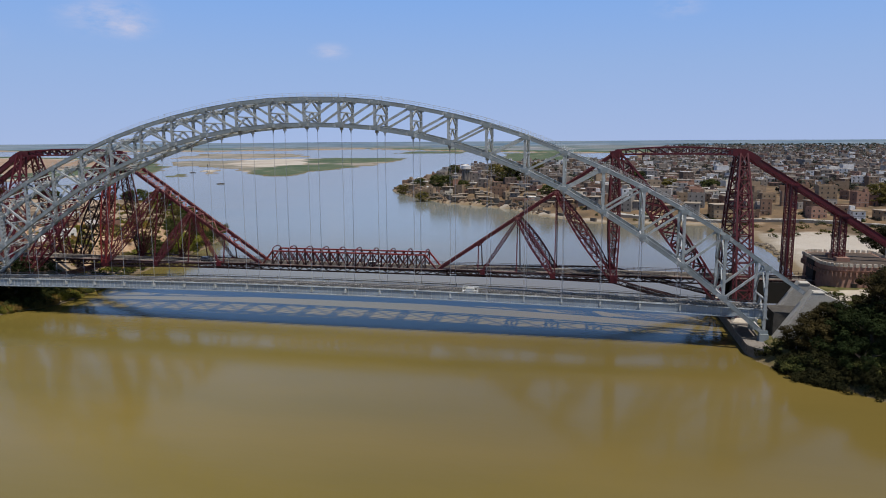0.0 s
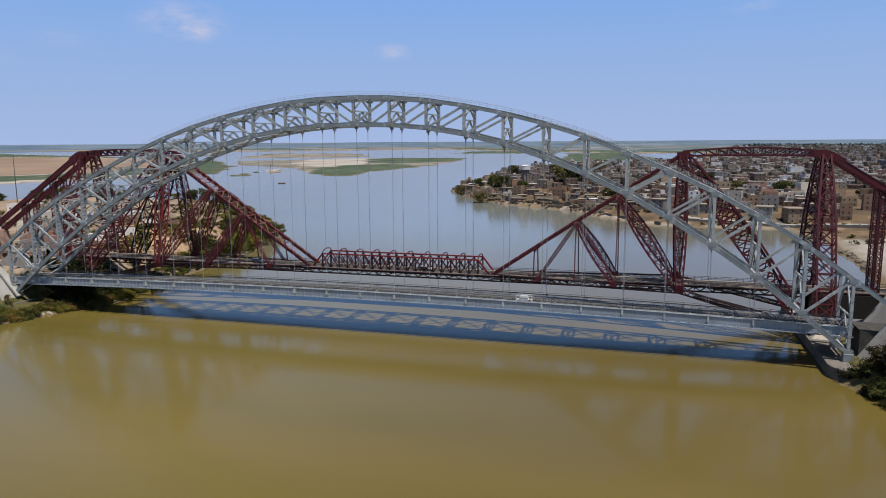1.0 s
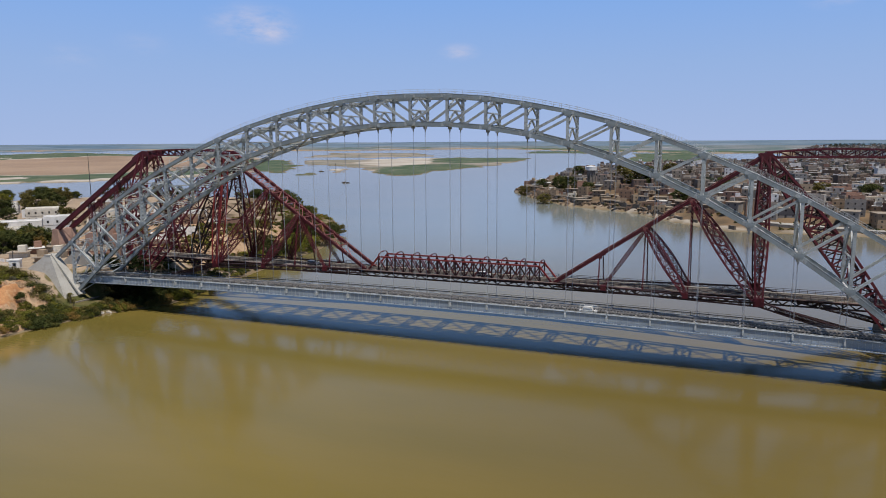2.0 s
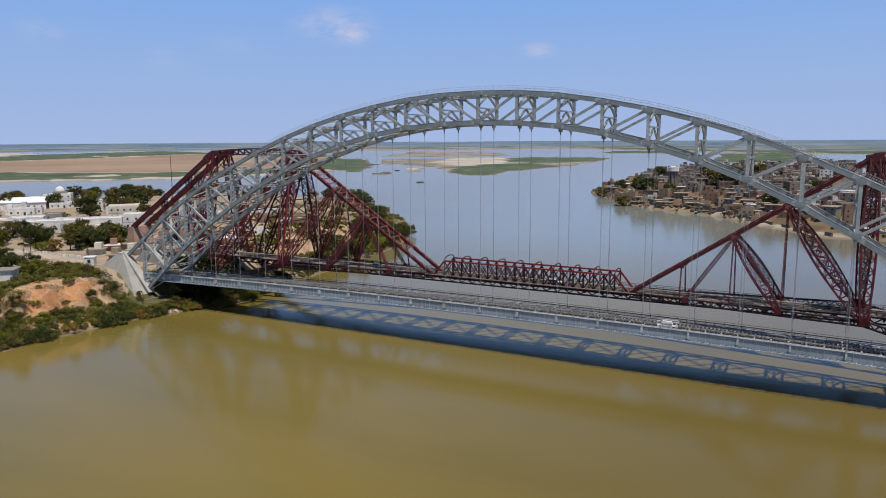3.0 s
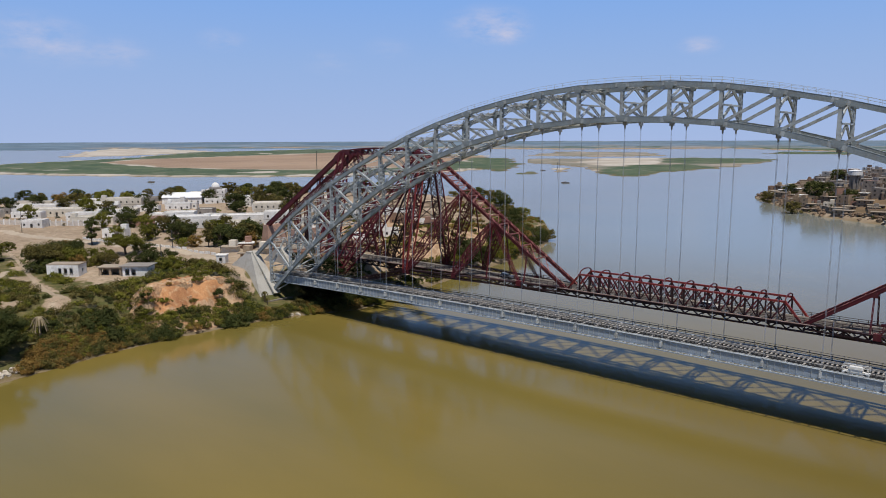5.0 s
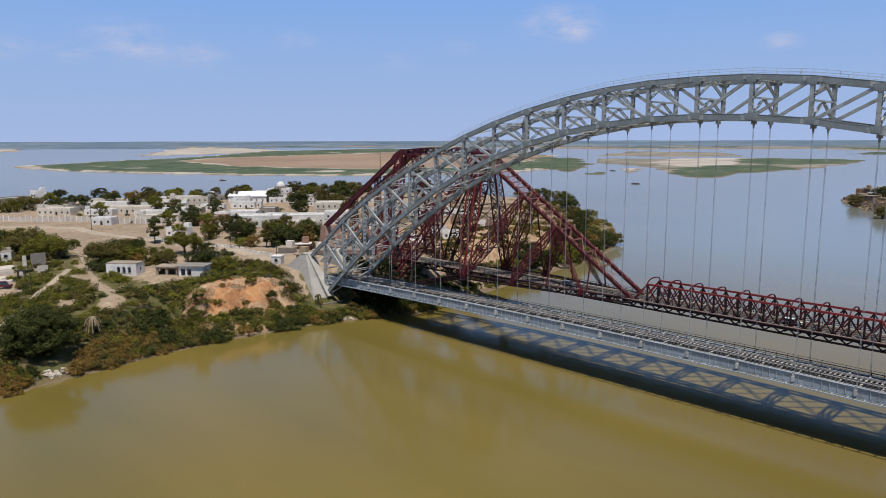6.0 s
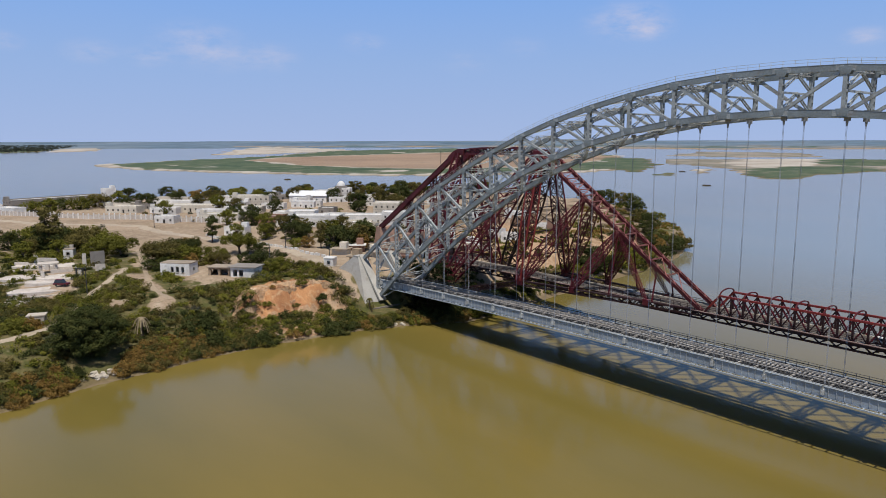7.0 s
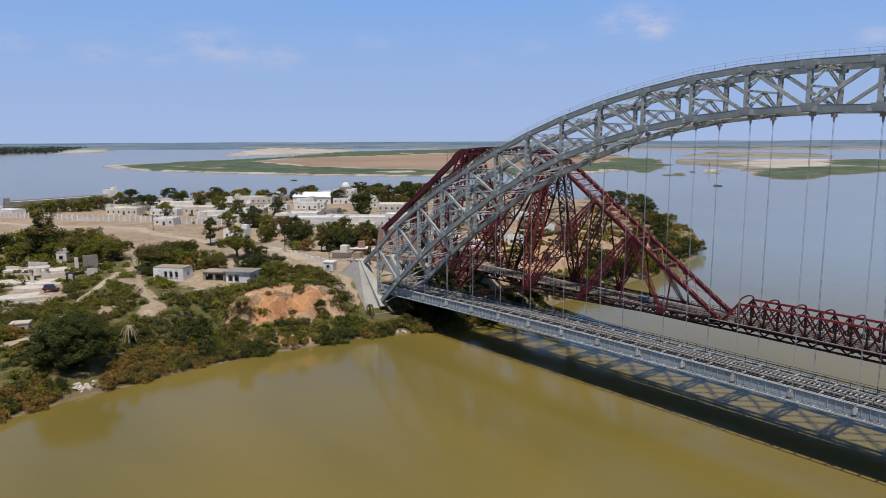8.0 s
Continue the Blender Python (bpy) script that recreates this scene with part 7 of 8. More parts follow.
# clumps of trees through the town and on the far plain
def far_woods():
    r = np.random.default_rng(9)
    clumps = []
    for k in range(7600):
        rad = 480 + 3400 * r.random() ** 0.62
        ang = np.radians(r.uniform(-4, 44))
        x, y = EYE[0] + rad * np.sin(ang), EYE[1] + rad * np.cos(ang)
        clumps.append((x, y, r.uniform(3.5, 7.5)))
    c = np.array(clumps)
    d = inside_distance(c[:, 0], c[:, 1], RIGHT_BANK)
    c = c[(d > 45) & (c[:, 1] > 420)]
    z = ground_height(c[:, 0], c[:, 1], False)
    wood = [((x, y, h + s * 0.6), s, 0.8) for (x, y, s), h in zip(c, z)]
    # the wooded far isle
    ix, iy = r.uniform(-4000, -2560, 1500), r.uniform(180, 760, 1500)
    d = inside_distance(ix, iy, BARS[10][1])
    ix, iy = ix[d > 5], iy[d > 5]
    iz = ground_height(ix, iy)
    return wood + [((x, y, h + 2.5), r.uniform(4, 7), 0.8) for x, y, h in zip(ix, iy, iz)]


# dull grey-green leaf tones carry the aerial haze over the distant trees
woods = new("far_trees", leaf_cloud("far_trees", far_woods(), 22, 2.3, leaf_material("hazed_distant_leaves", (0.030, 0.038, 0.026), (0.055, 0.062, 0.046), (0.095, 0.100, 0.080)), 3))
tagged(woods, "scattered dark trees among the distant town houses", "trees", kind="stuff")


# ---- the near bank's compound ----
def pierced_wall(g, a, b, z0, z1, thick, openings):
    """A wall from a to b with openings (start, end, sill, head), as metres along and up; one solid around them."""
    a, b = Vector((*a, 0)), Vector((*b, 0))
    L = (b - a).length
    d = (b - a) / L
    out = Vector((d.y, -d.x, 0)) * (thick / 2)
    us = sorted({0.0, L} | {u for o in openings for u in o[:2]})
    vs = sorted({0.0, z1 - z0} | {v for o in openings for v in o[2:] if 0 < v < z1 - z0})
    index = {}

    def corner(i, j, face):
        key = (i, j, face)
        if key not in index:
            index[key] = len(g.v)
            g.v.append(tuple(a + d * us[i] + out * face + Vector((0, 0, z0 + vs[j]))))
        return index[key]

    def solid(i, j):
        if not (0 <= i < len(us) - 1 and 0 <= j < len(vs) - 1):
            return False
        u, v = (us[i] + us[i + 1]) / 2, (vs[j] + vs[j + 1]) / 2
        return not any(s0 < u < s1 and sill < v < head for s0, s1, sill, head in openings)

    for i in range(len(us) - 1):
        for j in range(len(vs) - 1):
            if not solid(i, j):
                continue
            ring = [(i, j), (i + 1, j), (i + 1, j + 1), (i, j + 1)]
            g.f.append(tuple(corner(*q, 1) for q in ring))
            g.f.append(tuple(corner(*q, -1) for q in reversed(ring)))
            for (p, q), other in zip(zip(ring, ring[1:] + ring[:1]), ((i, j - 1), (i + 1, j), (i, j + 1), (i - 1, j))):
                if not solid(*other):
                    g.f.append((corner(*q, 1), corner(*p, 1), corner(*p, -1), corner(*q, -1)))


def hut(name, x, y, w, d, h, yaw, wall_mat, roof_mat, label, fronts, overhang=0.5, category="hut", lift=0.0):
    """A one-room building with real openings in its river side and a flat overhanging roof."""
    z = gh(x, y) + lift
    ob = thing(name, label, category, at=(x, y, z))
    ob.rotation_euler[2] = yaw
    side = [(d * 0.4, d * 0.4 + 1.0, 2.1, 3.3)] if d > 4 else []
    for a, b, top, holes in (((-w / 2, -d / 2), (w / 2, -d / 2), h, [(s0, s1, sill + 1.2, head + 1.2) for s0, s1, sill, head in fronts]),
                             ((-w / 2 + 0.15, d / 2 - 0.16), (-w / 2 + 0.15, -d / 2 + 0.16), h - 0.002, side),
                             ((w / 2 - 0.15, -d / 2 + 0.16), (w / 2 - 0.15, d / 2 - 0.16), h - 0.002, side),
                             ((w / 2 - 0.005, d / 2), (-w / 2 + 0.005, d / 2), h - 0.004, [])):
        g = Geo()
        pierced_wall(g, a, b, -1.2, top, 0.3, holes)
        part("wall", g, wall_mat, ob)
    part("roof", Geo().box((0, 0, h + 0.14), (w + 2 * overhang, d + 2 * overhang, 0.28)), roof_mat, ob)
    part("floor_slab", Geo().box((0, 0, 0.02), (w - 0.5, d - 0.5, 0.2)), CONCRETE, ob)
    for s0, s1, sill, head in fronts:
        if sill > 0.3:
            part("window_sill", Geo().box((-w / 2 + (s0 + s1) / 2, -d / 2 - 0.18, sill - 0.06), (s1 - s0 + 0.2, 0.2, 0.1)), FRAME, ob)
    return ob


facing = math.radians(40)
hut("hut", -43, -47, 10.0, 5.0, 3.4, facing, WALLS[5], ROOF, "whitewashed block hut with a row of arched openings", [(3.6, 4.6, 0.6, 2.4), (5.4, 6.4, 0.6, 2.4), (7.2, 8.2, 0.6, 2.4)], 0.1)
hut("hut", -27.0, -31.5, 8.0, 5.5, 3.2, facing, WALLS[5], WALLS[2], "small white hut with a flat overhanging slab roof", [(0.8, 2.2, 0.3, 2.4), (2.8, 4.2, 0.3, 2.4)], 0.7)
hut("shed", -33.5, -36.5, 7.5, 4.5, 2.6, facing, WALLS[0], ROOF, "low open-fronted grey shed joined to a hut", [(0.8, 3.2, 0.2, 2.1), (4.0, 6.6, 0.2, 2.1)], 0.5, "shed")
hut("kiosk", -23, -3.5, 3.2, 3.2, 2.8, facing, WALLS[5], ROOF_WHITE, "small square white kiosk by the approach road", [(1.0, 2.1, 0.9, 2.1)], 0.3, "kiosk")
# ruined pale masonry terraces among the trees
RUIN = material("weathered_pale_plaster", (0.62, 0.56, 0.50), 0.9, 0, 0.2, 0.8, 0.3, stain=(0.36, 0.30, 0.25), stain_amount=0.6)
TERRACE = material("pale_broken_terrace", (0.62, 0.56, 0.51), 0.95, 0, 0.2, 0.5, 0.3, stain=(0.38, 0.31, 0.25), stain_amount=0.7)
ob = thing("portico", "roofless pale masonry portico on four thick posts", "ruin", "ruins among the trees", at=(-82, -77, gh(-82, -77)))
ob.rotation_euler[2] = 1.35
for dx in (-2.3, 2.3):
    for dy in (-1.6, 1.6):
        part("post", Geo().box((dx, dy, 1.2), (0.7, 0.7, 3.4)), RUIN, ob)
part("slab", Geo().box((0, 0, 3.1), (6.2, 4.6, 0.45)), RUIN, ob, "sagging stained roof slab")
for x, y, length, height, yaw, lab in ((-76, -70, 15, 1.3, 1.25, "low broken pale garden wall"), (-65, -65, 3.0, 2.8, 1.2, "standing stub of a pale plastered wall"), (-66, -71, 1.0, 2.6, 1.2, "lone pale masonry pillar"),
                                       (-92, -84, 12, 1.0, 1.4, "low broken pale garden wall"), (-72, -90, 14, 0.9, 1.5, "low pale retaining wall of a terrace"), (-50, -86, 16, 0.8, 1.4, "low pale retaining wall of a terrace"),
                                       (-100, -80, 9, 1.6, 1.0, "crumbling pale wall beside bushes")):
    ob = thing("ruined_wall", lab, "ruin", "ruins among the trees", at=(x, y, gh(x, y)))
    ob.rotation_euler[2] = yaw
    n = max(1, round(length / 2.4))
    for k in range(n):
        hh = height * random.uniform(0.65, 1.1)
        part("wall_block", Geo().box((-length / 2 + (k + 0.5) * length / n, random.uniform(-0.05, 0.05), hh / 2 - 0.4), (length / n - 0.02, 0.5, hh + 0.8)), RUIN, ob)
for x, y, w, d, yaw in ((-56, -84, 20, 9, 1.4), (-66, -79, 16, 8, 1.35), (-80, -84, 18, 9, 1.35), (-48, -92, 14, 7, 1.4)):
    ob = thing("terrace", "broken pale paved terrace in the scrub", "terrace", "terraces of the ruins", at=(x, y, gh(x, y)))
    ob.rotation_euler[2] = yaw
    r = random.Random(int(x))
    pts = [(w / 2 * math.cos(q) * r.uniform(0.85, 1.15), d / 2 * math.sin(q) * r.uniform(0.8, 1.2)) for q in [2 * math.pi * j / 14 for j in range(14)]]
    part("paving", Geo().hull([(*p, -1.5) for p in pts], [(p[0] * 0.98, p[1] * 0.98, 0.35) for p in pts]), TERRACE, ob)
# a roofless pale ruin with standing door jambs beside the gate frame
RUBBLE_PALE = material("chalky_pale_rubble", (0.66, 0.60, 0.54), 0.95, 0, 0.2, 0.6, 0.3, stain=(0.42, 0.35, 0.29), stain_amount=0.5)
for x, y, w, d, yaw in ((-68, -75, 16, 10, 1.2), (-88, -70, 18, 9, 1.2), (-98, -77, 16, 9, 1.3)):
    ob = thing("terrace", "chalky pale floor of a vanished building", "terrace", "terraces of the ruins", at=(x, y, gh(x, y)))
    ob.rotation_euler[2] = yaw
    r = random.Random(int(-x))
    pts = [(w / 2 * math.cos(a_) * r.uniform(0.85, 1.15), d / 2 * math.sin(a_) * r.uniform(0.8, 1.2)) for a_ in [2 * math.pi * j / 14 for j in range(14)]]
    part("paving", Geo().hull([(*p, -1.5) for p in pts], [(p[0] * 0.98, p[1] * 0.98, 0.3) for p in pts]), RUBBLE_PALE, ob)
for x, y, length, height, yaw, holes, lab in ((-87.3, -76.3, 7.0, 4.2, 0.75, [(1.2, 2.6, 0.0, 3.0), (4.2, 5.6, 0.0, 3.0)], "roofless pale ruin wall with two doorways"),
                                              (-107, -65.5, 4.0, 4.0, 0.75, [(1.4, 2.5, 1.2, 2.4)], "standing white wall with one square window"),
                                              (-80.5, -62, 4.5, 4.6, 1.5, [], "tall grey slab of a ruined wall"),
                                              (-81.5, -66, 1.2, 4.4, 1.2, [], "lone pale door jamb"),
                                              (-69.5, -81, 1.0, 3.0, 1.2, [], "short pale masonry post"),
                                              (-100, -77.5, 1.2, 3.6, 1.2, [], "short pale masonry post")):
    ob = thing("ruined_wall", lab, "ruin", "ruins among the trees", at=(x, y, gh(x, y)))
    ob.rotation_euler[2] = yaw
    g = Geo()
    pierced_wall(g, (-length / 2, 0), (length / 2, 0), -0.8, height, 0.5, [(s0, s1, sill + 0.8, head + 0.8) for s0, s1, sill, head in holes])
    part("wall", g, WALLS[2] if "grey" in lab else RUBBLE_PALE, ob)
hut("pillbox", -103, -66, 3.4, 3.4, 3.0, 1.1, WALLS[5], ROOF, "small white block cabin behind the thickets", [(1.0, 2.2, 1.0, 2.2)], 0.1, "cabin")
ob = thing("doorway_frame", "dark bare timber gate frame on the ruined terrace", "gate frame", at=(-61.5, -72, gh(-61.5, -72)))
ob.rotation_euler[2] = 0.8
for dx in (-1.1, 1.1):
    part("post", Geo().box((dx, 0, 1.4), (0.35, 0.35, 3.4)), STEEL_DARK, ob)
part("lintel", Geo().box((0, 0, 3.2), (2.9, 0.35, 0.35)), STEEL_DARK, ob)
hut("shelter", -20, -91.5, 3.8, 2.8, 2.2, 1.2, LIME, LIME, "small open stone shelter beside the path", [(0.6, 3.0, 0.3, 1.5)], 0.3, "shelter")

# long compound wall of precast panels
WALL_LINE = [(-310, -70), (-287, -62), (-246, -39), (-209, -9), (-180, 10), (-160, 20)]
cw = thing("compound_wall", "long pale precast panel wall around the compound", "wall")
post_mesh = Geo().box((0, 0, 1.2), (0.6, 0.6, 3.8)).mesh("post", WALLS[5])
for (ax, ay), (bx, by) in zip(WALL_LINE, WALL_LINE[1:]):
    L = math.hypot(bx - ax, by - ay)
    n = round(L / 3.2)
    for k in range(n):
        t = (k + 0.5) / n
        x, y = ax + (bx - ax) * t, ay + (by - ay) * t
        z = gh(x, y)
        part("panel", Geo().box((x, y, z + 0.9), (L / n - 0.3, 0.16, 3.0), math.atan2(by - ay, bx - ax)), RUIN, cw)
        o = part("post", post_mesh, None, cw)
        o.location = (ax + (bx - ax) * k / n, ay + (by - ay) * k / n, z)

# approach road along the bank and the railway behind the arch
TRODDEN = material("trodden_sandy_soil", (0.40, 0.315, 0.225), 0.95, 0, 0.25, 0.6, 0.2, stain=(0.24, 0.19, 0.12), stain_amount=0.7)
ROAD = material("dusty_track_paving", (0.45, 0.37, 0.28), 0.95, 0, 0.2, 0.4, 0.1, stain=(0.33, 0.27, 0.2), stain_amount=0.5)


def ribbon(name, line, width, mat, label, category, lift=0.12, kind="structure"):
    """A strip that lies on the ground along a line."""
    pts = []
    for (ax, ay), (bx, by) in zip(line, line[1:]):
        n = max(2, int(math.hypot(bx - ax, by - ay) / 2.5))
        pts += [(ax + (bx - ax) * k / n, ay + (by - ay) * k / n) for k in range(n)]
    pts.append(line[-1])
    g = Geo()
    rows = []
    for k, (x, y) in enumerate(pts):
        x0, y0 = pts[max(0, k - 1)]
        x1, y1 = pts[min(len(pts) - 1, k + 1)]
        L = math.hypot(x1 - x0, y1 - y0)
        nx, ny = -(y1 - y0) / L, (x1 - x0) / L
        row = []
        for j in range(5):
            o = (j / 4 - 0.5) * width
            px_, py_ = x + nx * o, y + ny * o
            row.append(len(g.v))
            g.v.append((px_, py_, gh(px_, py_) + (lift if 0 < j < 4 else -0.1)))
        rows.append(row)
    for a, b in zip(rows, rows[1:]):
        for j in range(4):
            g.f.append((a[j + 1], a[j], b[j], b[j + 1]))
    ob = new(name, g.mesh(name, mat, True))
    return tagged(ob, label, category, kind=kind)


ribbon("road", [(-330, -100), (-255, -66), (-205, -44), (-179, -18), (-124, -12), (-75, 0), (-37, -1), (-20, -4)], 7.0, ROAD, "dusty pale unpaved approach road on the bank", "road")
ribbon("path", FOOTPATH, 2.8, ROAD, "narrow trodden sandy footpath through the scrub", "path")
ribbon("path", TRACK, 1.8, TRODDEN, "trodden sandy track past the white huts", "path")
ribbon("path", [(-8, 26), (-40, 30), (-90, 60), (-140, 100)], 6.0, TRODDEN, "dusty town road behind the red bridge", "path")
ribbon("yard", [(255, 7), (266, 12), (282, 18)], 14.0, LIME, "pale dusty yard below the brick gatehouse", "yard")
ribbon("yard", [(-12, 16), (-40, 17), (-90, 24)], 15.0, TRODDEN, "dusty sandy yard beside the gatehouse", "yard")
low = thing("roadside_wall", "low whitewashed wall of short panels along the approach road", "wall")
KERB_LINE = [(-124, -7), (-90, -3.5), (-77.5, -1.5), (-60.5, 0.5), (-46, 1.5), (-30, 3.5)]
line = KERB_LINE
for (ax, ay), (bx, by) in zip(line, line[1:]):
    n = int(math.hypot(bx - ax, by - ay) / 3)
    for k in range(n):
        t = (k + 0.5) / n
        x, y = ax + (bx - ax) * t, ay + (by - ay) * t
        part("wall_panel", Geo().box((x, y, gh(x, y) + 0.35), (2.5, 0.35, 1.2), math.atan2(by - ay, bx - ax)), WALLS[5], low)

# buildings of the compound
random.seed(41)
HALL = material("white_sheet_roof", (0.78, 0.79, 0.80), 0.5, 0.0, 0.06, 0.4, 0.05)


def block_building(x, y, w, d, floors, yaw, wall, label, roof=None, hgt=3.4):
    return house(x, y, w, d, floors, yaw, wall, "", hgt=hgt, roof=roof or ROOF_WHITE, name="building", category="building", label=label)


block_building(-252, 74, 24, 10, 2, 0.85, 3, "two-storey cream school block with rows of windows")
block_building(-242, 30, 34, 9, 1, 0.75, 3, "long low cream block with white roof")
block_building(-276, 32, 26, 8, 1, 0.75, 5, "long whitewashed single-storey block")
block_building(-139, 57, 26, 12, 1, 0.85, 5, "wide low white building with flat roof", hgt=4.0)
block_building(-124, 76, 20, 11, 1, 0.85, 5, "low white building with flat pale roof", hgt=4.2)
block_building(-160, 60, 16, 11, 1, 0.85, 5, "low white annex with flat roof", hgt=4.5)
block_building(-176, 22, 22, 8, 1, 0.7, 3, "low pale cream building behind the wall")
block_building(-152, 38, 15, 8, 1, 0.8, 4, "small faded pink building behind trees")
block_building(-190, 40, 14, 8, 1, 0.8, 5, "small white building beside the compound trees")
block_building(-108, 62, 14, 9, 1, 0.85, 3, "cream single-storey building near the road")
block_building(-105, 82, 12, 9, 2, 0.85, 5, "white two-storey house behind the red bridge")
block_building(-147, 108, 16, 10, 2, 0.85, 3, "cream two-storey house beside tall trees")
block_building(-98, 132, 14, 9, 1, 0.4, 5, "white single-storey house on the sandy knoll")
block_building(-92, 160, 18, 8, 1, 0.4, 5, "long white house on the sandy knoll")
block_building(-128, 140, 14, 9, 1, 0.4, 3, "cream house on the knoll")
block_building(-180, 175, 18, 10, 1, 0.5, 5, "low white house among distant trees")
block_building(-222, 96, 14, 10, 1, 0.8, 5, "low white store beside the hall")
block_building(-62, 78, 10, 7, 1, 0.5, 0, "sandstone house under the red bridge stays")
block_building(-48, 66, 9, 7, 1, 0.6, 4, "faded pink house near the gatehouse")
block_building(-256, -4, 20, 8, 1, 0.7, 3, "low cream building inside the compound wall")
block_building(-120, 6, 10, 6, 1, 0.7, 5, "small white building at the wall's end")
# the long river-front block at the edge of the compound
block_building(-338, -24, 12, 60, 2, 0.26, 2, "very long grey flat-roofed block by the far river arm", ROOF_WHITE, 2.5)
block_building(-336, 8, 7, 7, 2, 0.26, 5, "white stair tower at a long block's end", hgt=4.2)
block_building(-284, 2, 22, 8, 1, 0.5, 3, "low cream sheds with pale sheet roofs", WALLS[3])
block_building(-292, -57, 16, 8, 1, 0.5, 5, "small whitewashed block behind the compound wall")
block_building(-302, 43, 30, 8, 1, 0.7, 3, "long low cream block near the far edge")
block_building(-256, 53, 24, 9, 1, 0.75, 5, "low whitewashed block with tan roof", ROOF)
block_building(-169, 121, 12, 8, 1, 0.6, 5, "white pavilion with dark openings", hgt=4)
block_building(-206, 48, 22, 9, 1, 0.85, 3, "low cream building with white roof")
block_building(-128, 42, 24, 2.0, 1, 0.9, 5, "long narrow whitewashed boundary block")
# the white gabled hall
hx, hy = -254, 118
hall = thing("hall", "large white gabled sheet-roofed hall in the compound", "hall", at=(hx, hy, gh(hx, hy)))
hall.rotation_euler[2] = 0.78
part("wall", Geo().box((0, 0, 2.0), (26, 16, 6.0)), WALLS[5], hall)
part("roof", Geo().hull([(-13.4, -8.6, 5.0), (13.4, -8.6, 5.0), (13.4, 8.6, 5.0), (-13.4, 8.6, 5.0)], [(-13.4, -0.15, 8.0), (13.4, -0.15, 8.0), (13.4, 0.15, 8.0), (-13.4, 0.15, 8.0)]), HALL, hall)
for k in range(6):
    o = part("window", WINDOW_MESH, None, hall)
    o.location = (-10.5 + 4.2 * k, -8.03, 2.4)
# dome on a tower behind the trees
dm = thing("domed_tower", "pale domed tower rising behind dark trees", "tower", at=(-265, 149, gh(-265, 149)))
part("shaft", Geo().box((0, 0, 3.5), (6.5, 6.5, 9)), WALLS[2], dm)
g = Geo()
prev = None
for k in range(7):
    t = math.pi / 2 * k / 6
    ring_pts = [(3.0 * math.cos(t) * math.cos(a) + 0.0001, 3.0 * math.cos(t) * math.sin(a), 8 + 3.4 * math.sin(t)) for a in [2 * math.pi * j / 16 for j in range(16)]]
    if prev:
        g.hull(prev, ring_pts)
    prev = ring_pts
part("dome", g, ROOF_WHITE, dm)

# small houses and yards behind the bridge ends
random.seed(43)
for k in range(46):
    x, y = random.uniform(-150, -18), random.uniform(54, 150)
    if not free_spot(x, y, 7) or abs(y - (26 + (-8 - x) * 0.55)) < 8:
        continue
    house(x, y, random.uniform(6, 12), random.uniform(5, 8), random.choices((1, 2), (5, 1))[0], random.uniform(0.3, 0.9), random.choices(range(7), (3, 1, 2, 4, 2, 5, 2))[0], "houses behind the red bridge")
for k in range(60):
    x, y = random.uniform(-320, -150), random.uniform(-10, 190)
    if not free_spot(x, y, 11) or y > 115 - 0.4 * (x + 320) + 60 or (x < -210 and y < 0.9 * (x + 290) - 40):
        continue
    house(x, y, random.uniform(9, 20), random.uniform(6, 10), random.choices((1, 2), (5, 1))[0], 0.78, random.choices(range(7), (0, 0, 1, 2, 0, 8, 0))[0], "houses of the compound", roof=ROOF_WHITE if random.random() < 0.85 else None)

# sheds and low walls crowding the bridge's landward end
random.seed(47)
for k in range(26):
    x, y = random.uniform(-48, -10), random.uniform(6, 62)
    if 22 < y < 52 and x > -42 or not free_spot(x, y, 3):
        continue
    house(x, y, random.uniform(3, 7), random.uniform(2.5, 5), 1, random.uniform(0, 1.2), random.choices(range(7), (1, 0, 0, 3, 3, 6, 0))[0], "sheds by the bridge end", hgt=random.uniform(1.6, 2.8), windows=False,
          roof=ROOF_WHITE if random.random() < 0.5 else None, name="shed", category="shed", eaves=True)
# dark retaining walls under the headland's houses
ret = thing("retaining_wall", "stepped dark brown stone retaining wall above the water", "wall")
for (ax, ay), (bx, by) in zip(RIGHT_BANK[:5], RIGHT_BANK[1:6]):
    L = math.hypot(bx - ax, by - ay)
    n = int(L / 7)
    ux, uy = (bx - ax) / L, (by - ay) / L
    for k in range(n):
        if random.random() < 0.3:
            continue
        t = (k + 0.5) / n
        inset = random.uniform(3.0, 6.5)
        x, y = ax + (bx - ax) * t - uy * inset, ay + (by - ay) * t + ux * inset
        hh = random.uniform(2.2, 4.4)
        part("wall_block", Geo().box((x, y, gh(x, y) + hh / 2 - 1.2), (random.uniform(5, 7.6), 1.2, hh), math.atan2(uy, ux)), PIER_STONE, ret)

# embanked road with a stone face along the town's front
EMBANK = [(212, 299), (237.6, 292), (267, 286), (296.3, 277.5), (322.8, 269.6), (380, 252), (460, 228)]
ribbon("road", [(a_, b_ + 4.5) for a_, b_ in EMBANK], 8.0, CONCRETE, "dusty grey embankment road before the town", "road", 0.9)
face = thing("embankment_wall", "low grey stone wall holding the embankment road", "wall")
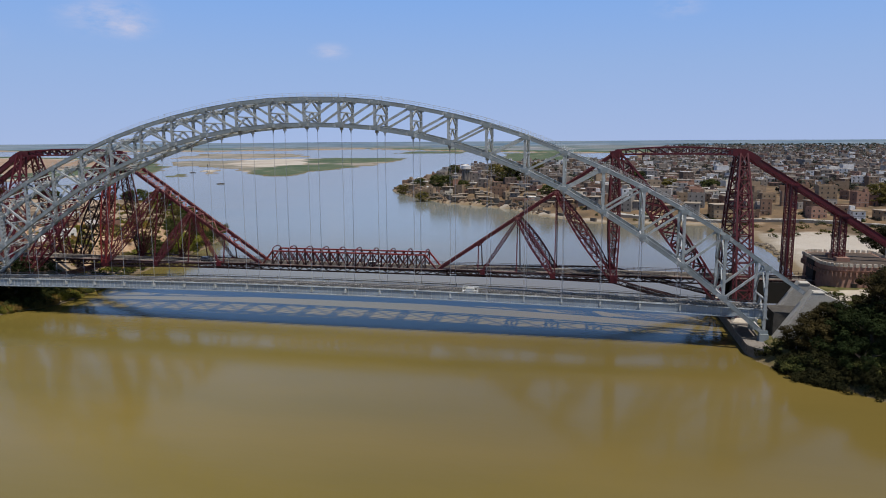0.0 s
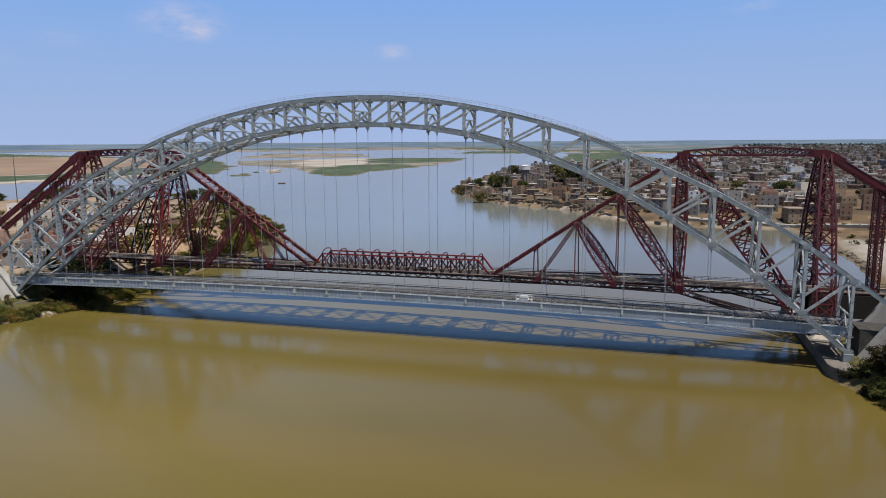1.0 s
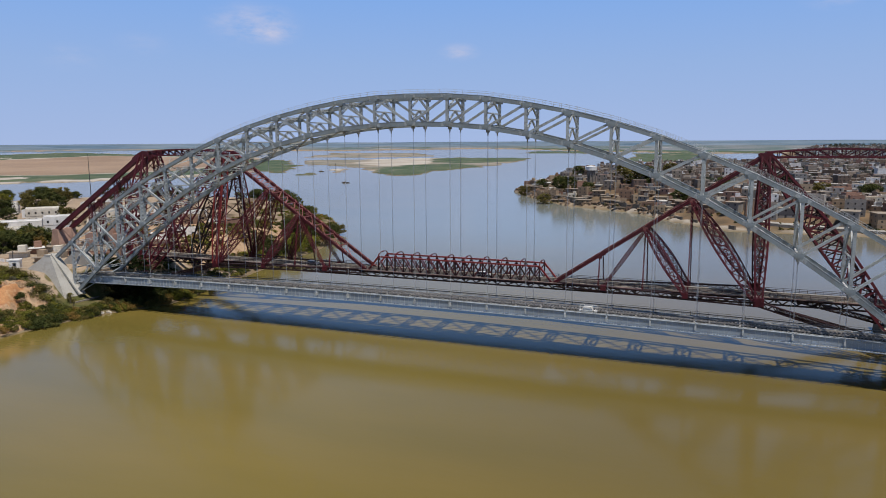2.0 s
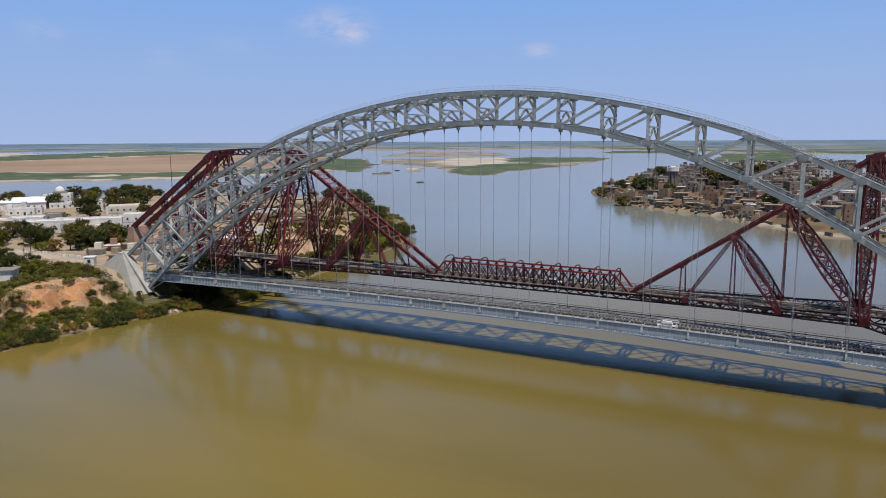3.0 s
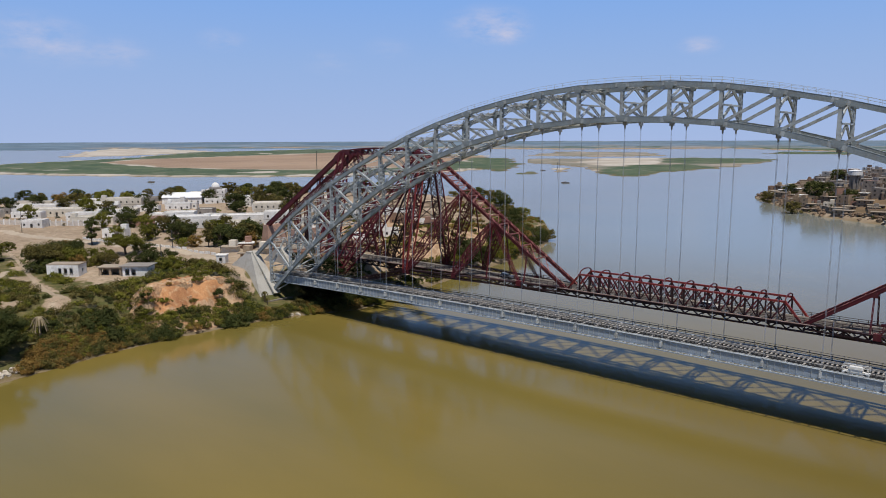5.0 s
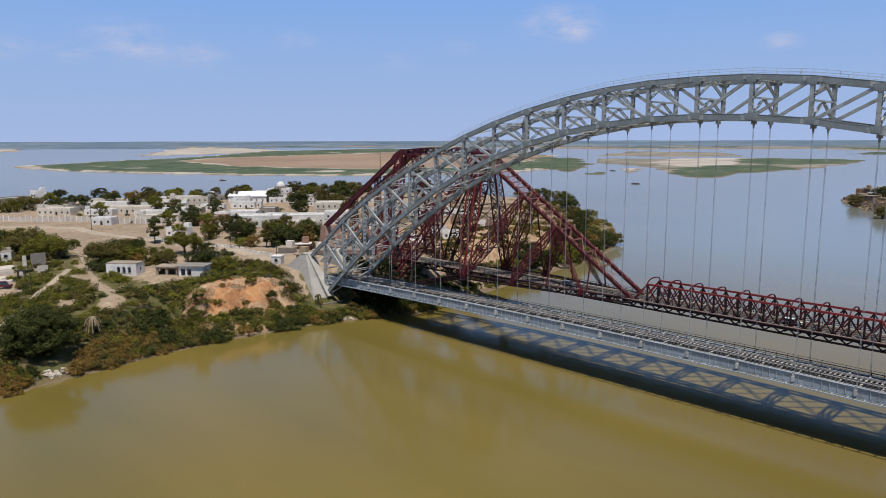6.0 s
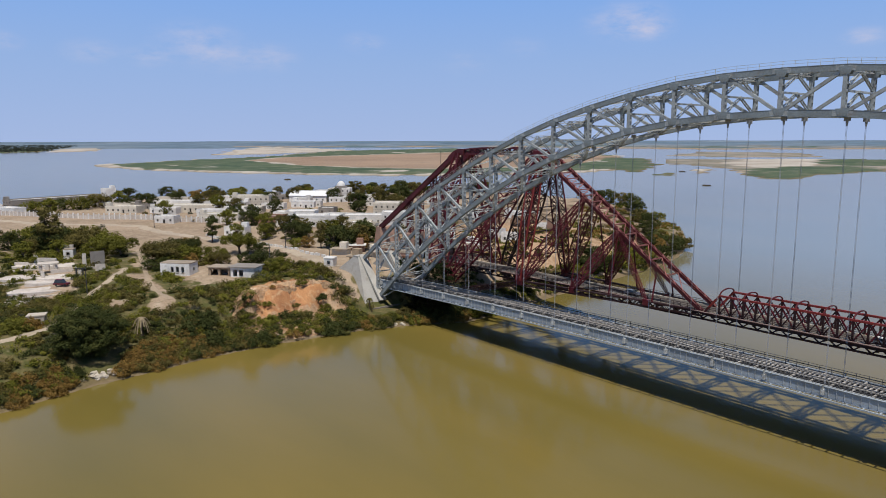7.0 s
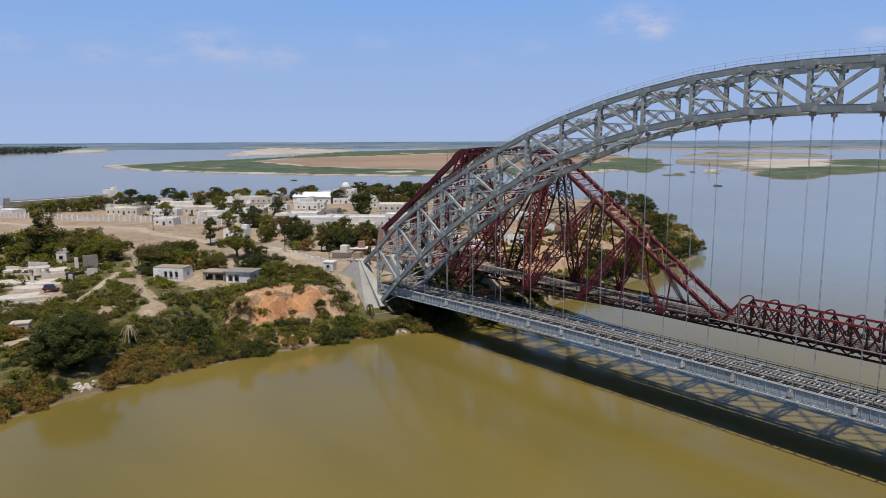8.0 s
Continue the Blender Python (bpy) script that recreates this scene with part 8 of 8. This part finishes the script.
for (ax, ay), (bx, by) in zip(EMBANK, EMBANK[1:]):
    n = round(math.hypot(bx - ax, by - ay) / 6)
    for k in range(n):
        t = (k + 0.5) / n
        x, y = ax + (bx - ax) * t, ay + (by - ay) * t
        part("wall_section", Geo().box((x, y, gh(x, y) + 0.2), (math.hypot(bx - ax, by - ay) / n - 0.03, 0.9, 3.0), math.atan2(by - ay, bx - ax)), COPING, face)
# dark stone spit that hooks out beside the gatehouse
SPIT = [(286.5, 195.2), (290.1, 194.0), (290.9, 176.2), (289.3, 155.0), (286.9, 136.0)]
random.seed(67)
spots = []
for (ax, ay), (bx, by) in zip(SPIT, SPIT[1:]):
    n = int(math.hypot(bx - ax, by - ay) / 0.9)
    for k in range(n):
        t = random.random()
        spots.append((ax + (bx - ax) * t + random.uniform(-2, 2), ay + (by - ay) * t + random.uniform(-2, 2), random.uniform(0.1, 0.7), random.uniform(0.6, 1.5)))
tagged(rock_cloud("boulders", spots, PIER_STONE, 5), "dark stone spit hooking out into the shallows", "rocks", kind="stuff")

# poles and masts
for x, y, h in ((-172, -14, 10), (-62, 0, 7), (-30, -22, 8), (-40, -75, 8), (-26, -2, 6)):
    ob = thing("utility_pole", "plain dark utility pole with a short crossarm", "pole", "poles on the bank", at=(x, y, gh(x, y)))
    part("shaft", Geo().tube((0, 0, -0.8), (0, 0, h), 0.16, 8, 0.1), STEEL_DARK, ob)
    part("crossarm", Geo().box((0, 0, h - 0.6), (1.6, 0.1, 0.12)), STEEL_DARK, ob)
ob = thing("mast", "tall thin steel mast beyond the bank", "mast", at=(-230, 215, gh(-230, 215)))
part("shaft", Geo().tube((0, 0, -1), (0, 0, 34), 0.3, 6, 0.15), STEEL_DARK, ob)

# small channel marker and boats on the river
for x, y, yaw in ((-258, 640, 0.4), (-470, 930, 0.2), (-700, 330, 0.5)):
    ob = thing("boat", "small dark wooden river boat with raised ends", "boat", "boats on the river", at=(x, y, 0.0))
    ob.rotation_euler[2] = yaw
    part("hull", Geo().hull([(-4, -0.6, -0.2), (4, -0.6, -0.2), (4, 0.6, -0.2), (-4, 0.6, -0.2)], [(-5.2, -1.0, 0.8), (5.4, -1.0, 0.9), (5.4, 1.0, 0.9), (-5.2, 1.0, 0.8)]), BARK, ob)
    part("awning", Geo().box((-1.2, 0, 1.9), (3.4, 1.9, 0.12)), WALLS[0], ob)
    for dx in (-2.7, 0.3):
        for dy in (-0.85, 0.85):
            part("awning_post", Geo().box((dx, dy, 1.3), (0.1, 0.1, 1.2)), BARK, ob)

# beacon on the sandy islet
bz = float(ground_height(np.array([-466.0]), np.array([973.0]))[0])
ob = thing("beacon", "slender dark channel beacon on a sandy islet", "beacon", at=(-466, 973, bz))
part("mast", Geo().tube((0, 0, -1), (0, 0, 11), 0.5, 8, 0.25), STEEL_DARK, ob)
part("topmark", Geo().tube((0, 0, 10.5), (0, 0, 12.5), 0.9, 8, 0.3), STEEL_DARK, ob)
part("footing", Geo().hull([(-2, -2, -0.6), (2, -2, -0.6), (2, 2, -0.6), (-2, 2, -0.6)], [(-1.4, -1.4, 1.2), (1.4, -1.4, 1.2), (1.4, 1.4, 1.2), (-1.4, 1.4, 1.2)]), CONCRETE, ob)
